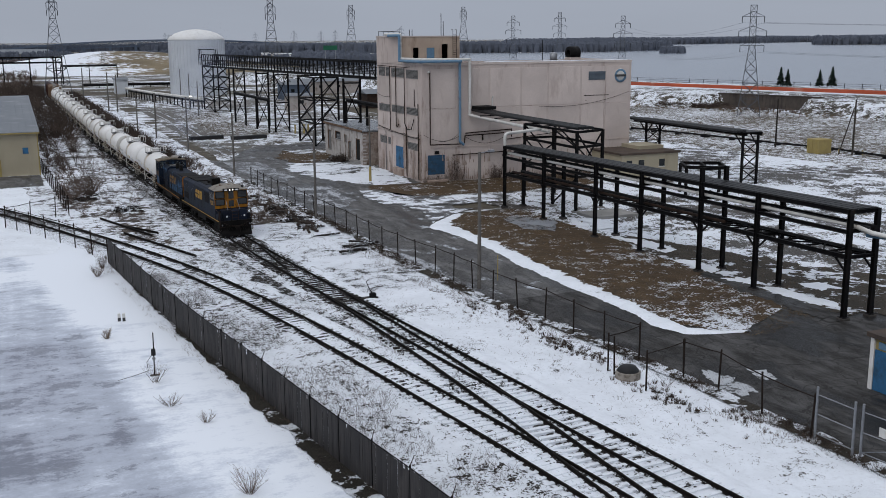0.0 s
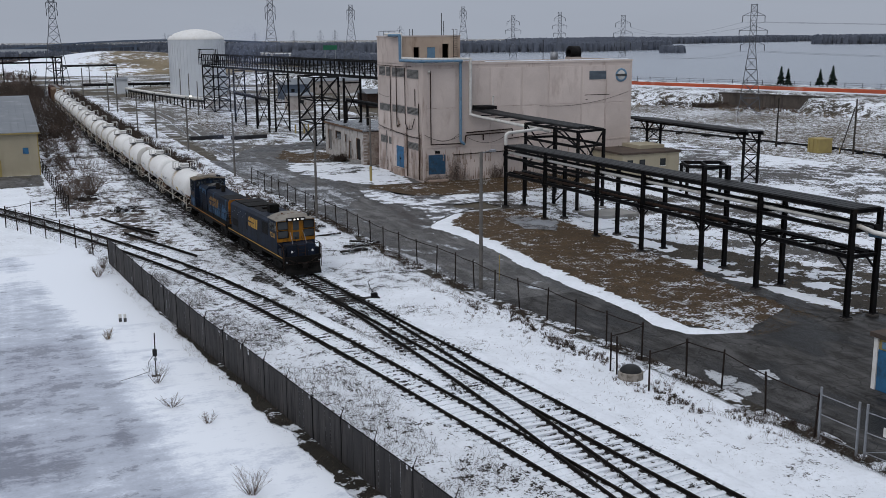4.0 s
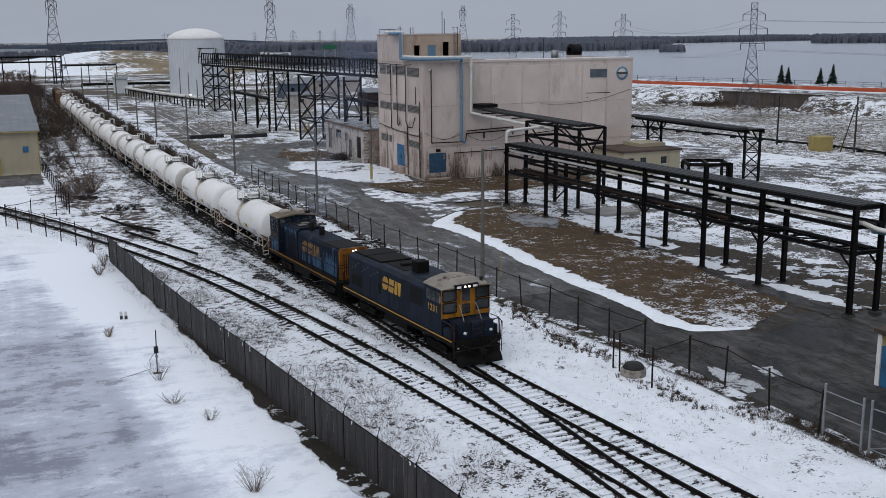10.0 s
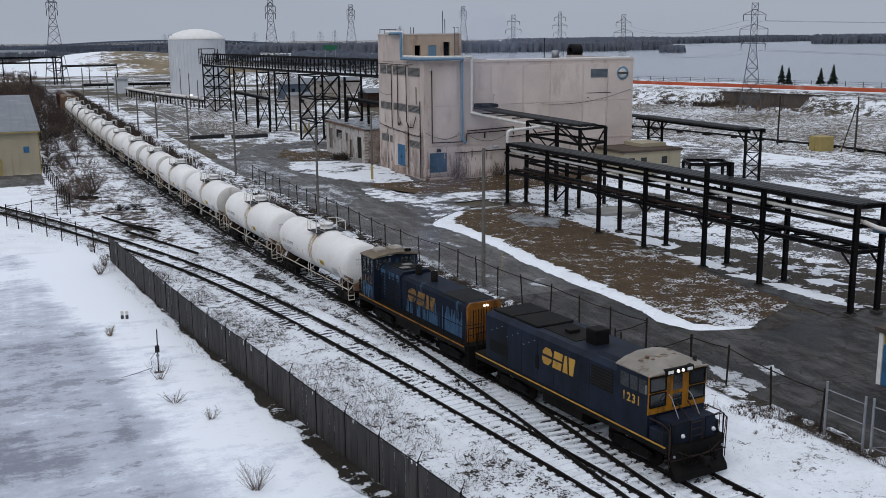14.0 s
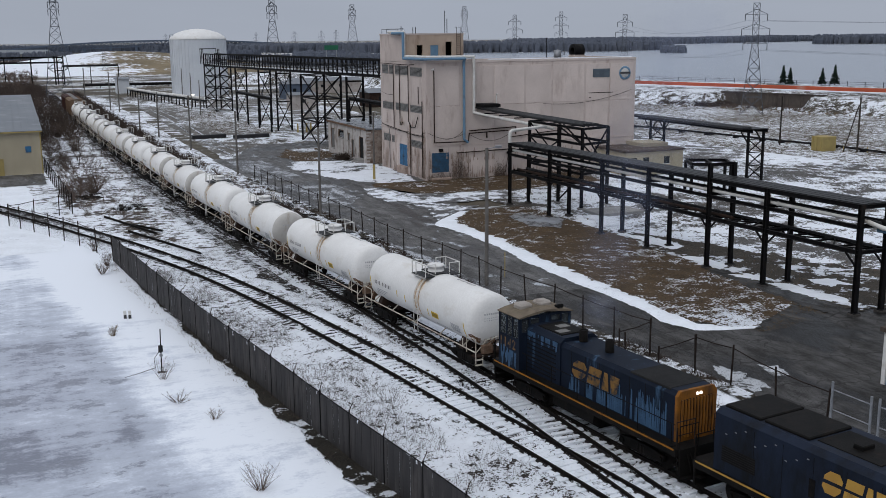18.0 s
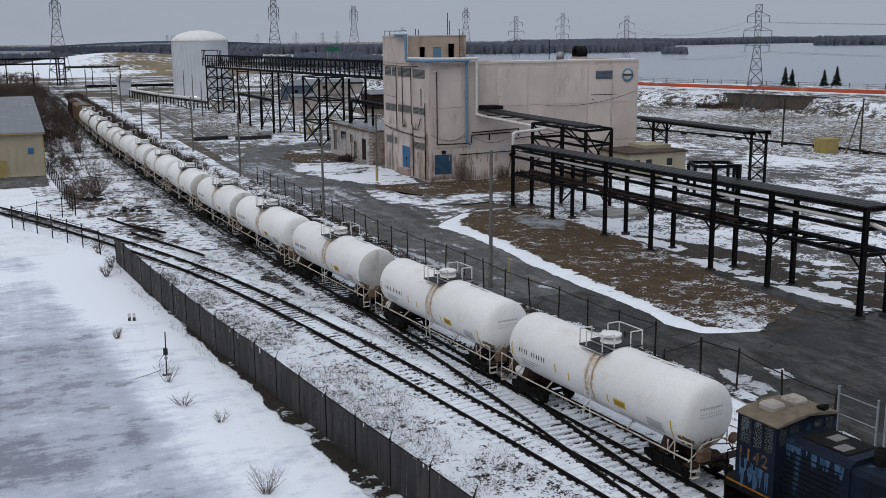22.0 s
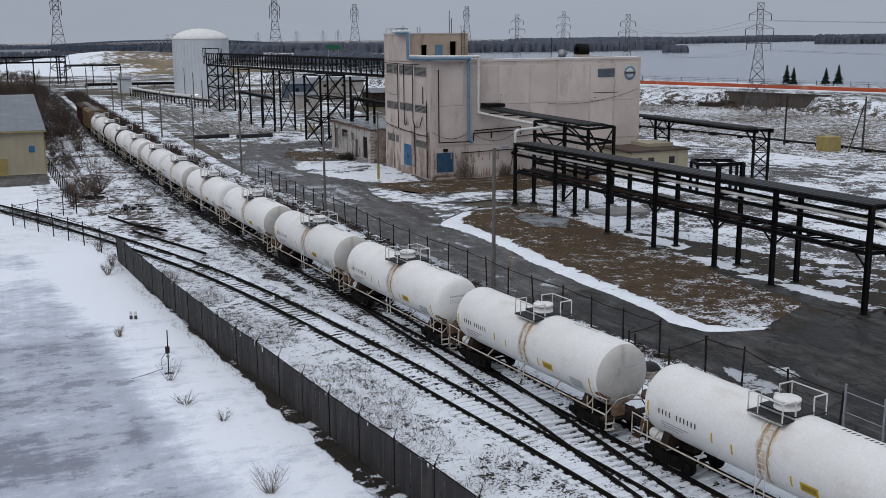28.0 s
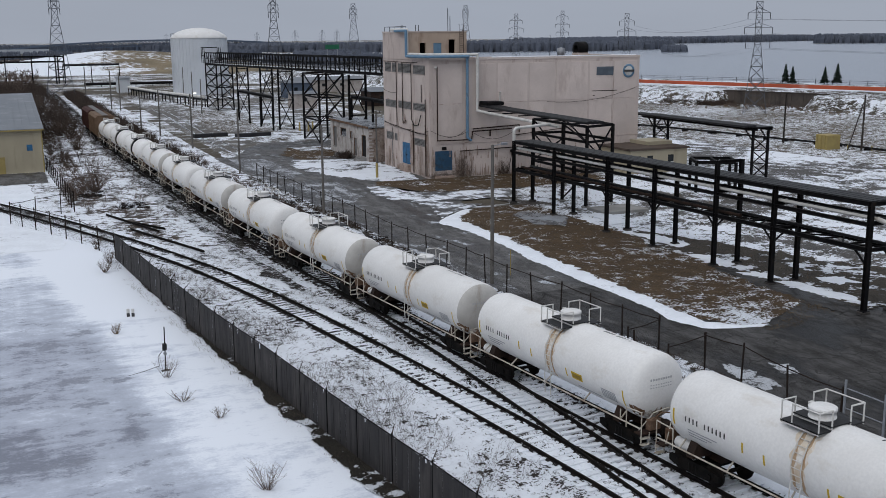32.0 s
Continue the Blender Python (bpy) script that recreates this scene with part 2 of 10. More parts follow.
def asphalt_mat(name="asphalt", tone=1.0, icy=0.655, gloss=0.3):
    """Old wet asphalt: broad tones, wheel streaks along y, cracks, damp patches, thin ice."""
    m, nt, b = base_mat(name)
    v0, vs = coords(nt, True), coords(nt, True, (1, 0.3, 1))
    grain = noise_out(nt, v0, 16, 6, 0.7, 0.3, 0.7)
    col = mixcol(nt, grain, (0.022, 0.0212, 0.0205), (0.060, 0.057, 0.054))
    broad = noise_out(nt, v0, 0.16, 6, 0.6, 0.35, 0.65)
    streak = noise_out(nt, vs, 0.9, 9, 0.76, 0.42, 0.62)
    col = mixcol(nt, broad, col, mixcol(nt, grain, (0.014, 0.013, 0.0125), (0.032, 0.030, 0.028)))
    pale = nt.nodes.new("ShaderNodeMath")
    pale.operation = "MULTIPLY"
    nt.links.new(streak, pale.inputs[0])
    pale.inputs[1].default_value = 0.85
    col = mixcol(nt, pale.outputs[0], col, (0.12, 0.117, 0.117))
    warp = nt.nodes.new("ShaderNodeVectorMath")
    warp.operation = "MULTIPLY_ADD"
    nz = nd(nt, "ShaderNodeTexNoise", Scale=0.9, Detail=5)
    nt.links.new(v0, nz.inputs["Vector"])
    nt.links.new(nz.outputs["Color"], warp.inputs[0])
    warp.inputs[1].default_value = (1.6, 1.6, 0)
    nt.links.new(v0, warp.inputs[2])
    vo = nt.nodes.new("ShaderNodeTexVoronoi")
    vo.feature = "DISTANCE_TO_EDGE"
    vo.inputs["Scale"].default_value = 0.42
    nt.links.new(warp.outputs[0], vo.inputs["Vector"])
    cr = nt.nodes.new("ShaderNodeMapRange")
    cr.inputs["From Min"].default_value, cr.inputs["From Max"].default_value = 0.006, 0.022
    cr.inputs["To Min"].default_value, cr.inputs["To Max"].default_value = 0.75, 0.0
    nt.links.new(vo.outputs["Distance"], cr.inputs["Value"])
    col = mixcol(nt, cr.outputs[0], col, (0.014, 0.013, 0.012))
    damp = noise_out(nt, coords(nt, True, (1, 0.35, 1)), 0.4, 8, 0.68, 0.49, 0.58)
    col = mixcol(nt, damp, col, (0.017, 0.0165, 0.0165))
    ice = noise_out(nt, coords(nt, True, (1, 0.5, 1)), 0.55, 9, 0.68, icy, icy + 0.05)
    sc = nt.nodes.new("ShaderNodeVectorMath")
    sc.operation = "SCALE"
    sc.inputs["Scale"].default_value = tone
    nt.links.new(col, sc.inputs[0])
    col = mixcol(nt, ice, sc.outputs[0], (0.42, 0.45, 0.49))
    nt.links.new(col, b.inputs["Base Color"])
    rr = nt.nodes.new("ShaderNodeMapRange")
    rr.inputs["To Min"].default_value, rr.inputs["To Max"].default_value = 0.7, 0.34
    nt.links.new(damp, rr.inputs["Value"])
    nt.links.new(rr.outputs[0], b.inputs["Roughness"])
    b.inputs["Specular IOR Level"].default_value = gloss
    bump_to(nt, b, grain, 0.4, 0.02)


asphalt_mat("asphalt", 1.25, 0.60, 0.45)
asphalt_mat("asphalt_apron", 0.8, 0.69, 0.12)
surf("old_footing", (0.07, 0.064, 0.06), (0.04, 0.037, 0.035), 1.2, 20, 0.9)
surf("concrete", (0.30, 0.29, 0.275), (0.22, 0.215, 0.205), 0.8, 20, 0.85)
surf("stucco", (0.57, 0.487, 0.448), (0.49, 0.415, 0.382), 0.35, 14, 0.9, bump=0.25, stain=(0.25, 0.185, 0.155), stain_scale=0.8, stain_lo=0.53, stain_hi=0.76, stretch=(1, 1, 0.25))
surf("stucco_panel", (0.59, 0.51, 0.472), (0.50, 0.43, 0.398), 0.3, 10, 0.9, bump=0.3, stain=(0.35, 0.28, 0.25), stain_scale=0.7, stain_lo=0.54, stain_hi=0.82, stretch=(1, 1, 0.3), vary=0.07)
surf("black_steel", (0.005, 0.005, 0.006), (0.011, 0.010, 0.010), 1.5, 30, 0.65, 0.0, bump=0.15, stain=(0.028, 0.018, 0.013), stain_scale=1.5, stain_lo=0.6, stain_hi=0.8, spec=0.1)
surf("rust_steel", (0.05, 0.03, 0.022), (0.02, 0.016, 0.015), 1.5, 30, 0.75, 0.2)
surf("fence_rust", (0.016, 0.012, 0.011), (0.032, 0.023, 0.019), 1.5, 30, 0.8, 0.0, bump=0.2, spec=0.1)
surf("galv", (0.30, 0.31, 0.33), (0.22, 0.23, 0.25), 3, 40, 0.5, 0.6, bump=0.1)
surf("rail_steel", (0.007, 0.006, 0.006), (0.015, 0.012, 0.010), 2, 30, 0.7, 0.0, bump=0.2, spec=0.08)
surf("tie_wood", (0.05, 0.042, 0.036), (0.025, 0.021, 0.019), 3, 30, 0.9, bump=0.5, vary=0.35)
surf("old_wood", (0.20, 0.185, 0.17), (0.12, 0.11, 0.10), 1.0, 40, 0.9, vary=0.1)
surf("tank_white", (0.76, 0.755, 0.745), (0.69, 0.68, 0.665), 0.5, 9, 0.45, bump=0.05, stain=(0.50, 0.455, 0.39), stain_scale=0.9, stain_lo=0.56, stain_hi=0.86, stretch=(1, 0.5, 1), vary=0.05)
# head grey: grime together with the shade of ends turned from the light
surf("tank_grey", (0.50, 0.485, 0.46), (0.38, 0.365, 0.34), 0.7, 9, 0.6, bump=0.05, stain=(0.28, 0.24, 0.20), stain_scale=1.1, stain_lo=0.54, stain_hi=0.75, stretch=(1, 1, 0.4))
surf("rust_streak", (0.42, 0.27, 0.15), (0.58, 0.46, 0.33), 2.5, 20, 0.8)
surf("old_concrete", (0.30, 0.275, 0.245), (0.17, 0.15, 0.13), 2.0, 14, 0.9, stain=(0.07, 0.06, 0.05), stain_scale=2.5, stain_lo=0.5, stain_hi=0.65)
surf("rust_wash", (0.70, 0.63, 0.53), (0.60, 0.48, 0.35), 1.4, 14, 0.7, stain=(0.72, 0.70, 0.67), stain_scale=2.2, stain_lo=0.45, stain_hi=0.6)
surf("ochre_print", (0.32, 0.22, 0.04), (0.25, 0.17, 0.04), 6, 30, 0.7)
surf("head_rust", (0.66, 0.63, 0.59), (0.56, 0.50, 0.43), 2.0, 12, 0.75, stain=(0.15, 0.085, 0.05), stain_scale=2.4, stain_lo=0.43, stain_hi=0.56, stretch=(1, 1, 0.5))
surf("rust_dark", (0.10, 0.055, 0.035), (0.20, 0.14, 0.10), 3, 20, 0.85)
surf("loco_blue", (0.008, 0.013, 0.026), (0.013, 0.02, 0.038), 0.7, 14, 0.6, bump=0.1, stain=(0.005, 0.006, 0.008), stain_scale=1.2, stain_lo=0.44, stain_hi=0.68, stretch=(1, 1, 0.35), spec=0.12)
surf("loco_blue_worn", (0.006, 0.010, 0.019), (0.010, 0.016, 0.031), 0.8, 12, 0.65, bump=0.1, stain=(0.035, 0.07, 0.12), stain_scale=1.6, stain_lo=0.60, stain_hi=0.70, stretch=(1, 1, 0.2), spec=0.1)
surf("loco_yellow", (0.33, 0.14, 0.012), (0.22, 0.09, 0.010), 0.9, 12, 0.65, bump=0.1, stain=(0.05, 0.028, 0.012), stain_scale=2.2, stain_lo=0.50, stain_hi=0.74, stretch=(1, 1, 0.3))
surf("loco_logo", (0.46, 0.27, 0.055), (0.36, 0.20, 0.045), 1.5, 16, 0.6, bump=0.05, stain=(0.12, 0.07, 0.03), stain_scale=2.5, stain_lo=0.55, stain_hi=0.8)
surf("logo_worn", (0.22, 0.12, 0.035), (0.15, 0.085, 0.03), 1.5, 16, 0.7, bump=0.05, stain=(0.02, 0.025, 0.035), stain_scale=2.2, stain_lo=0.47, stain_hi=0.62)
surf("roof_grime", (0.17, 0.138, 0.10), (0.11, 0.088, 0.066), 1.2, 12, 0.8, stain=(0.06, 0.045, 0.035), stain_scale=1.4, stain_lo=0.52, stain_hi=0.72)
surf("loco_black", (0.004, 0.004, 0.004), (0.009, 0.008, 0.0075), 1.2, 18, 0.7, bump=0.2, stain=(0.018, 0.013, 0.010), stain_scale=1.5, spec=0.1)
surf("cab_roof", (0.27, 0.25, 0.22), (0.19, 0.172, 0.15), 0.9, 12, 0.8, bump=0.1, stain=(0.075, 0.06, 0.05), stain_scale=1.3, stain_lo=0.54, stain_hi=0.70)
surf("cooler_beige", (0.36, 0.33, 0.30), (0.29, 0.265, 0.24), 0.9, 12, 0.8, bump=0.1, stain=(0.16, 0.13, 0.11), stain_scale=1.3, stain_lo=0.56, stain_hi=0.72)
surf("hopper_tan", (0.18, 0.12, 0.08), (0.13, 0.085, 0.055), 0.7, 12, 0.8, stain=(0.06, 0.04, 0.03))
surf("hopper_red", (0.062, 0.027, 0.022), (0.045, 0.021, 0.018), 0.7, 12, 0.8, stain=(0.025, 0.015, 0.012))
surf("sign_yellow", (0.60, 0.42, 0.03), (0.52, 0.36, 0.03), 2, 30, 0.6, bump=0)
surf("ink", (0.05, 0.05, 0.052), (0.10, 0.10, 0.10), 3, 30, 0.7, bump=0)
surf("ink_grey", (0.40, 0.41, 0.42), (0.32, 0.33, 0.34), 3, 30, 0.7, bump=0)
surf("blue_paint", (0.035, 0.125, 0.25), (0.045, 0.15, 0.29), 1.2, 15, 0.6, stain=(0.035, 0.06, 0.085), stain_scale=1.6, stain_lo=0.5, stain_hi=0.75)
surf("blue_dull", (0.03, 0.075, 0.135), (0.04, 0.10, 0.175), 1.2, 15, 0.6, stain=(0.04, 0.045, 0.05), stain_scale=1.6, stain_lo=0.5, stain_hi=0.72)
surf("loco_orange", (0.24, 0.095, 0.014), (0.15, 0.06, 0.012), 1.2, 12, 0.7, bump=0.1, stain=(0.045, 0.024, 0.012), stain_scale=2.2, stain_lo=0.5, stain_hi=0.72, stretch=(1, 1, 0.3))
surf("blue_pale", (0.12, 0.22, 0.33), (0.17, 0.28, 0.38), 1.2, 15, 0.55, stain=(0.07, 0.10, 0.13), stain_scale=1.2)
surf("white_pipe", (0.68, 0.67, 0.65), (0.55, 0.54, 0.51), 1.0, 15, 0.6, stain=(0.30, 0.26, 0.22), stain_scale=0.8)
surf("dark_pipe", (0.016, 0.017, 0.018), (0.032, 0.032, 0.034), 0.7, 12, 0.55, 0.0)
surf("louver_grey", (0.19, 0.185, 0.18), (0.13, 0.128, 0.125), 1.5, 20, 0.7)
# near-black that paints the darkness of hollows behind slats and openings
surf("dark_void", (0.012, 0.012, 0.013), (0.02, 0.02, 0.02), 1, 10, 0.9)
surf("brick_annex", (0.43, 0.395, 0.37), (0.31, 0.275, 0.255), 0.7, 8, 0.9, stain=(0.15, 0.105, 0.085), stain_scale=0.9, stain_lo=0.56, stain_hi=0.74)
surf("annex_white", (0.50, 0.475, 0.455), (0.36, 0.33, 0.31), 1.1, 9, 0.9, stain=(0.15, 0.115, 0.095), stain_scale=1.0, stain_lo=0.52, stain_hi=0.66, stretch=(1, 1, 0.35))
surf("annex_brick", (0.26, 0.20, 0.165), (0.36, 0.31, 0.28), 1.6, 9, 0.9, stain=(0.11, 0.075, 0.06), stain_scale=1.4, stain_lo=0.5, stain_hi=0.66)
surf("yellow_siding", (0.40, 0.355, 0.26), (0.36, 0.32, 0.235), 0.4, 15, 0.7, stain=(0.28, 0.245, 0.175), stain_scale=0.5, stretch=(1, 1, 0.2))
surf("metal_roof", (0.20, 0.215, 0.235), (0.165, 0.18, 0.20), 0.2, 8, 0.6, 0.2, stain=(0.29, 0.30, 0.32), stain_scale=0.3)
surf("roof_tar", (0.10, 0.075, 0.06), (0.06, 0.05, 0.045), 0.5, 10, 0.9)
surf("silo_white", (0.62, 0.65, 0.69), (0.55, 0.58, 0.62), 0.12, 4, 0.5, stain=(0.46, 0.49, 0.53), stain_scale=0.25, stretch=(1, 1, 0.15))
surf("box_tan", (0.36, 0.285, 0.11), (0.30, 0.235, 0.10), 0.8, 12, 0.7, stain=(0.17, 0.13, 0.07))
surf("rail_cream", (0.55, 0.52, 0.46), (0.40, 0.35, 0.28), 1.5, 15, 0.7, stain=(0.20, 0.13, 0.085), stain_scale=1.6, stain_lo=0.52, stain_hi=0.72)
cover("snow_slushy", SNOW, (0.045, 0.045, 0.047), (0.11, 0.11, 0.112), big=0.2, mid=0.8, fine=4.0, lo=0.46, hi=0.56, wet=0.4)
cover("road_ice", (0.46, 0.48, 0.515), (0.03, 0.03, 0.031), (0.08, 0.079, 0.08), big=0.15, mid=0.9, fine=5.0, lo=0.50, hi=0.58, wet=0.4, stretch=(1, 0.5, 1), weight=(0.3, 0.35, 0.35))
cover("icy_snow", (0.46, 0.48, 0.51), (0.03, 0.029, 0.028), (0.08, 0.077, 0.074), big=0.4, mid=1.5, fine=6.0, lo=0.44, hi=0.50, wet=0.4)
cover("wet_pad", (0.30, 0.32, 0.35), (0.11, 0.115, 0.125), (0.16, 0.165, 0.175), big=0.3, mid=0.9, fine=5.0, lo=0.45, hi=0.65, wet=0.25, gloss=0.4)
surf("wall_grime", (0.40, 0.32, 0.275), (0.27, 0.20, 0.165), 1.6, 9, 0.95, stain=(0.16, 0.115, 0.09), stain_scale=2.2, stain_lo=0.52, stain_hi=0.72)
surf("stucco_tan", (0.50, 0.40, 0.32), (0.42, 0.33, 0.265), 0.5, 12, 0.9, stain=(0.24, 0.17, 0.13), stain_scale=0.8, stretch=(1, 1, 0.25))
surf("vent_blue", (0.13, 0.16, 0.19), (0.10, 0.12, 0.145), 1, 12, 0.6)
surf("orange_red", (0.50, 0.105, 0.05), (0.40, 0.10, 0.06), 0.15, 2, 0.8, stain=(0.5, 0.4, 0.36), stain_scale=0.25, stain_lo=0.6, stain_hi=0.8, world_space=True)
surf("bark", (0.055, 0.042, 0.036), (0.035, 0.028, 0.025), 2, 20, 0.95)
surf("twig", (0.095, 0.071, 0.060), (0.155, 0.118, 0.098), 0.6, 5, 0.95, bump=0, world_space=True)
surf("twig_dark", (0.050, 0.038, 0.032), (0.088, 0.066, 0.054), 0.6, 5, 0.95, bump=0, world_space=True)
surf("twig_tan", (0.20, 0.15, 0.098), (0.125, 0.09, 0.06), 0.6, 5, 0.95, bump=0, world_space=True)
# distant trees: aerial haze is painted in as a paler, bluer tone
surf("hazed_wood", (0.082, 0.094, 0.122), (0.112, 0.124, 0.154), 0.01, 0.08, 1.0, bump=0, world_space=True)
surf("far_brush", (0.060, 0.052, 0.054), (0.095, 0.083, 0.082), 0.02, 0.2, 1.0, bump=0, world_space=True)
surf("evergreen", (0.012, 0.022, 0.017), (0.022, 0.036, 0.026), 0.5, 3, 0.95, bump=0)
surf("bridge_blue", (0.11, 0.14, 0.19), (0.09, 0.115, 0.16), 0.01, 0.1, 0.9, bump=0)
surf("lattice", (0.10, 0.108, 0.122), (0.075, 0.082, 0.094), 0.5, 5, 0.7, 0.0, bump=0)
surf("pole_wood", (0.16, 0.15, 0.14), (0.10, 0.092, 0.085), 1.2, 30, 0.9)


def flat_mat(name, col, rough=0.5, metal=0.0, emit=0.0):
    m, nt, b = base_mat(name)
    b.inputs["Base Color"].default_value = (*col, 1)
    b.inputs["Roughness"].default_value, b.inputs["Metallic"].default_value = rough, metal
    if emit:
        b.inputs["Emission Color"].default_value = (1.0, 0.93, 0.82, 1)
        b.inputs["Emission Strength"].default_value = emit
    return m


flat_mat("headlight", (0.9, 0.9, 0.85), 0.2, 0, 1.6)
flat_mat("lamp_dim", (0.55, 0.56, 0.58), 0.2)
surf("paint_drip", (0.055, 0.115, 0.20), (0.035, 0.075, 0.14), 2.0, 20, 0.7, bump=0.1)
surf("leaf_litter", (0.15, 0.105, 0.055), (0.08, 0.055, 0.03), 0.4, 3, 0.95, bump=0, world_space=True)
surf("green_paint", (0.02, 0.11, 0.06), (0.03, 0.14, 0.08), 0.2, 2, 0.6)
flat_mat("dark_glass", (0.015, 0.018, 0.02), 0.08)


def glass_mat():
    """Dusty cab glass: mostly clear, with a faint grey film and a mirror sheen."""
    m, nt, b = base_mat("cab_glass")
    b.inputs["Base Color"].default_value = (0.10, 0.11, 0.12, 1)
    b.inputs["Roughness"].default_value = 0.08
    tr = nt.nodes.new("ShaderNodeBsdfTransparent")
    tr.inputs["Color"].default_value = (0.62, 0.66, 0.68, 1)
    mx = nt.nodes.new("ShaderNodeMixShader")
    mx.inputs[0].default_value = 0.72
    nt.links.new(b.outputs[0], mx.inputs[1])
    nt.links.new(tr.outputs[0], mx.inputs[2])
    nt.links.new(mx.outputs[0], nt.nodes["Material Output"].inputs["Surface"])


glass_mat()


def water_mat():
    m, nt, b = base_mat("lake_water")
    v = coords(nt, True, (1, 0.35, 1))
    b.inputs["Base Color"].default_value = (0.24, 0.27, 0.32, 1)
    b.inputs["Roughness"].default_value = 0.2
    n = noise_out(nt, v, 0.25, 5, 0.6, 0.3, 0.7)
    bump_to(nt, b, n, 0.35, 0.4)


water_mat()


# ---- mesh building ----
class Mesh:
    """Vertices and faces gathered piece by piece, made into one mesh object by part()."""

    def __init__(self):
        self.v, self.f, self.s = [], [], []

    def add(self, vs, fs, smooth=False):
        o = len(self.v)
        self.v.extend([tuple(p) for p in vs])
        for f in fs:
            self.f.append([o + i for i in f])
            self.s.append(smooth)
        return self

    def box(self, x0, y0, z0, x1, y1, z1):
        return self.add([(x0, y0, z0), (x1, y0, z0), (x1, y1, z0), (x0, y1, z0), (x0, y0, z1), (x1, y0, z1), (x1, y1, z1), (x0, y1, z1)],
                        [(0, 3, 2, 1), (4, 5, 6, 7), (0, 1, 5, 4), (1, 2, 6, 5), (2, 3, 7, 6), (3, 0, 4, 7)])

    def bevel_box(self, x0, y0, z0, x1, y1, z1, c=0.02):
        """A box with chamfered upright edges and top rim."""
        def ring(d, z):
            return [(x0 + d, y0, z), (x1 - d, y0, z), (x1, y0 + d, z), (x1, y1 - d, z), (x1 - d, y1, z), (x0 + d, y1, z), (x0, y1 - d, z), (x0, y0 + d, z)]
        a, b = ring(c, z0), ring(c, z1 - c)
        t = [(x0 + c, y0 + c, z1), (x1 - c, y0 + c, z1), (x1 - c, y1 - c, z1), (x0 + c, y1 - c, z1)]
        fs = [(i, (i + 1) % 8, 8 + (i + 1) % 8, 8 + i) for i in range(8)]
        fs += [tuple(reversed(range(8))), (16, 17, 18, 19)]
        for k in range(4):
            fs += [(8 + 2 * k, 9 + 2 * k, 16 + (k + 1) % 4, 16 + k), (8 + (2 * k + 7) % 8, 8 + 2 * k, 16 + k)]
        return self.add(a + b + t, fs)

    def beam(self, p, q, w=0.1, h=None, up=(0, 0, 1)):
        p, q = Vector(p), Vector(q)
        d = (q - p).normalized()
        u = Vector(up)
        if abs(d.dot(u)) > 0.98:
            u = Vector((0, 1, 0))
        s = d.cross(u).normalized() * (w / 2)
        n = s.cross(d).normalized() * ((h or w) / 2)
        vs = [e + a * s + b * n for e in (p, q) for a, b in ((-1, -1), (1, -1), (1, 1), (-1, 1))]
        return self.add(vs, [(0, 1, 2, 3), (7, 6, 5, 4), (0, 4, 5, 1), (1, 5, 6, 2), (2, 6, 7, 3), (3, 7, 4, 0)])

    def ibeam(self, p, q, w=0.2, h=0.25, t=0.03):
        """A rolled section: two flanges and a web."""
        p, q = Vector(p), Vector(q)
        d = (q - p).normalized()
        u = Vector((0, 0, 1)) if abs(d.z) < 0.95 else Vector((0, 1, 0))
        s = d.cross(u).normalized()
        n = s.cross(d).normalized()
        for k in (-1, 1):
            self.beam(p + n * k * (h - t) / 2, q + n * k * (h - t) / 2, w, t, n)
        return self.beam(p, q, t, h - 2 * t, n)

    def tube(self, p, q, r=0.05, n=8, r2=None, caps=True):
        p, q = Vector(p), Vector(q)
        d = (q - p).normalized()
        a = d.orthogonal().normalized()
        b = d.cross(a)
        r2 = r if r2 is None else r2
        vs = [p + r * (math.cos(k * 2 * math.pi / n) * a + math.sin(k * 2 * math.pi / n) * b) for k in range(n)]
        vs += [q + r2 * (math.cos(k * 2 * math.pi / n) * a + math.sin(k * 2 * math.pi / n) * b) for k in range(n)]
        self.add(vs, [(k, (k + 1) % n, n + (k + 1) % n, n + k) for k in range(n)], True)
        if caps:
            self.add(vs, [tuple(reversed(range(n))), tuple(range(n, 2 * n))])
        return self

    def pipe(self, pts, r=0.05, n=8):
        for p, q in zip(pts[:-1], pts[1:]):
            self.tube(p, q, r, n)
        for p in pts[1:-1]:
            self.ball(p, r * 1.02, 6, 4)
        return self

    def ball(self, c, r, n=8, m=5, sz=1.0):
        vs = [(c[0] + r * math.sin(math.pi * j / m) * math.cos(2 * math.pi * k / n), c[1] + r * math.sin(math.pi * j / m) * math.sin(2 * math.pi * k / n), c[2] + sz * r * math.cos(math.pi * j / m)) for j in range(m + 1) for k in range(n)]
        return self.add(vs, [(j * n + k, (j + 1) * n + k, (j + 1) * n + (k + 1) % n, j * n + (k + 1) % n) for j in range(m) for k in range(n)], True)

    def lathe(self, prof, n=24, c=(0, 0, 0), axis="z", smooth=True):
        """Turns a profile of (radius, along) round an axis."""
        def at(r, h, a):
            x, y = r * math.cos(a), r * math.sin(a)
            return (c[0] + x, c[1] + y, c[2] + h) if axis == "z" else ((c[0] + x, c[1] + h, c[2] + y) if axis == "y" else (c[0] + h, c[1] + x, c[2] + y))
        vs = [at(r, h, 2 * math.pi * k / n) for r, h in prof for k in range(n)]
        fs = [(j * n + k, j * n + (k + 1) % n, (j + 1) * n + (k + 1) % n, (j + 1) * n + k) for j in range(len(prof) - 1) for k in range(n)]
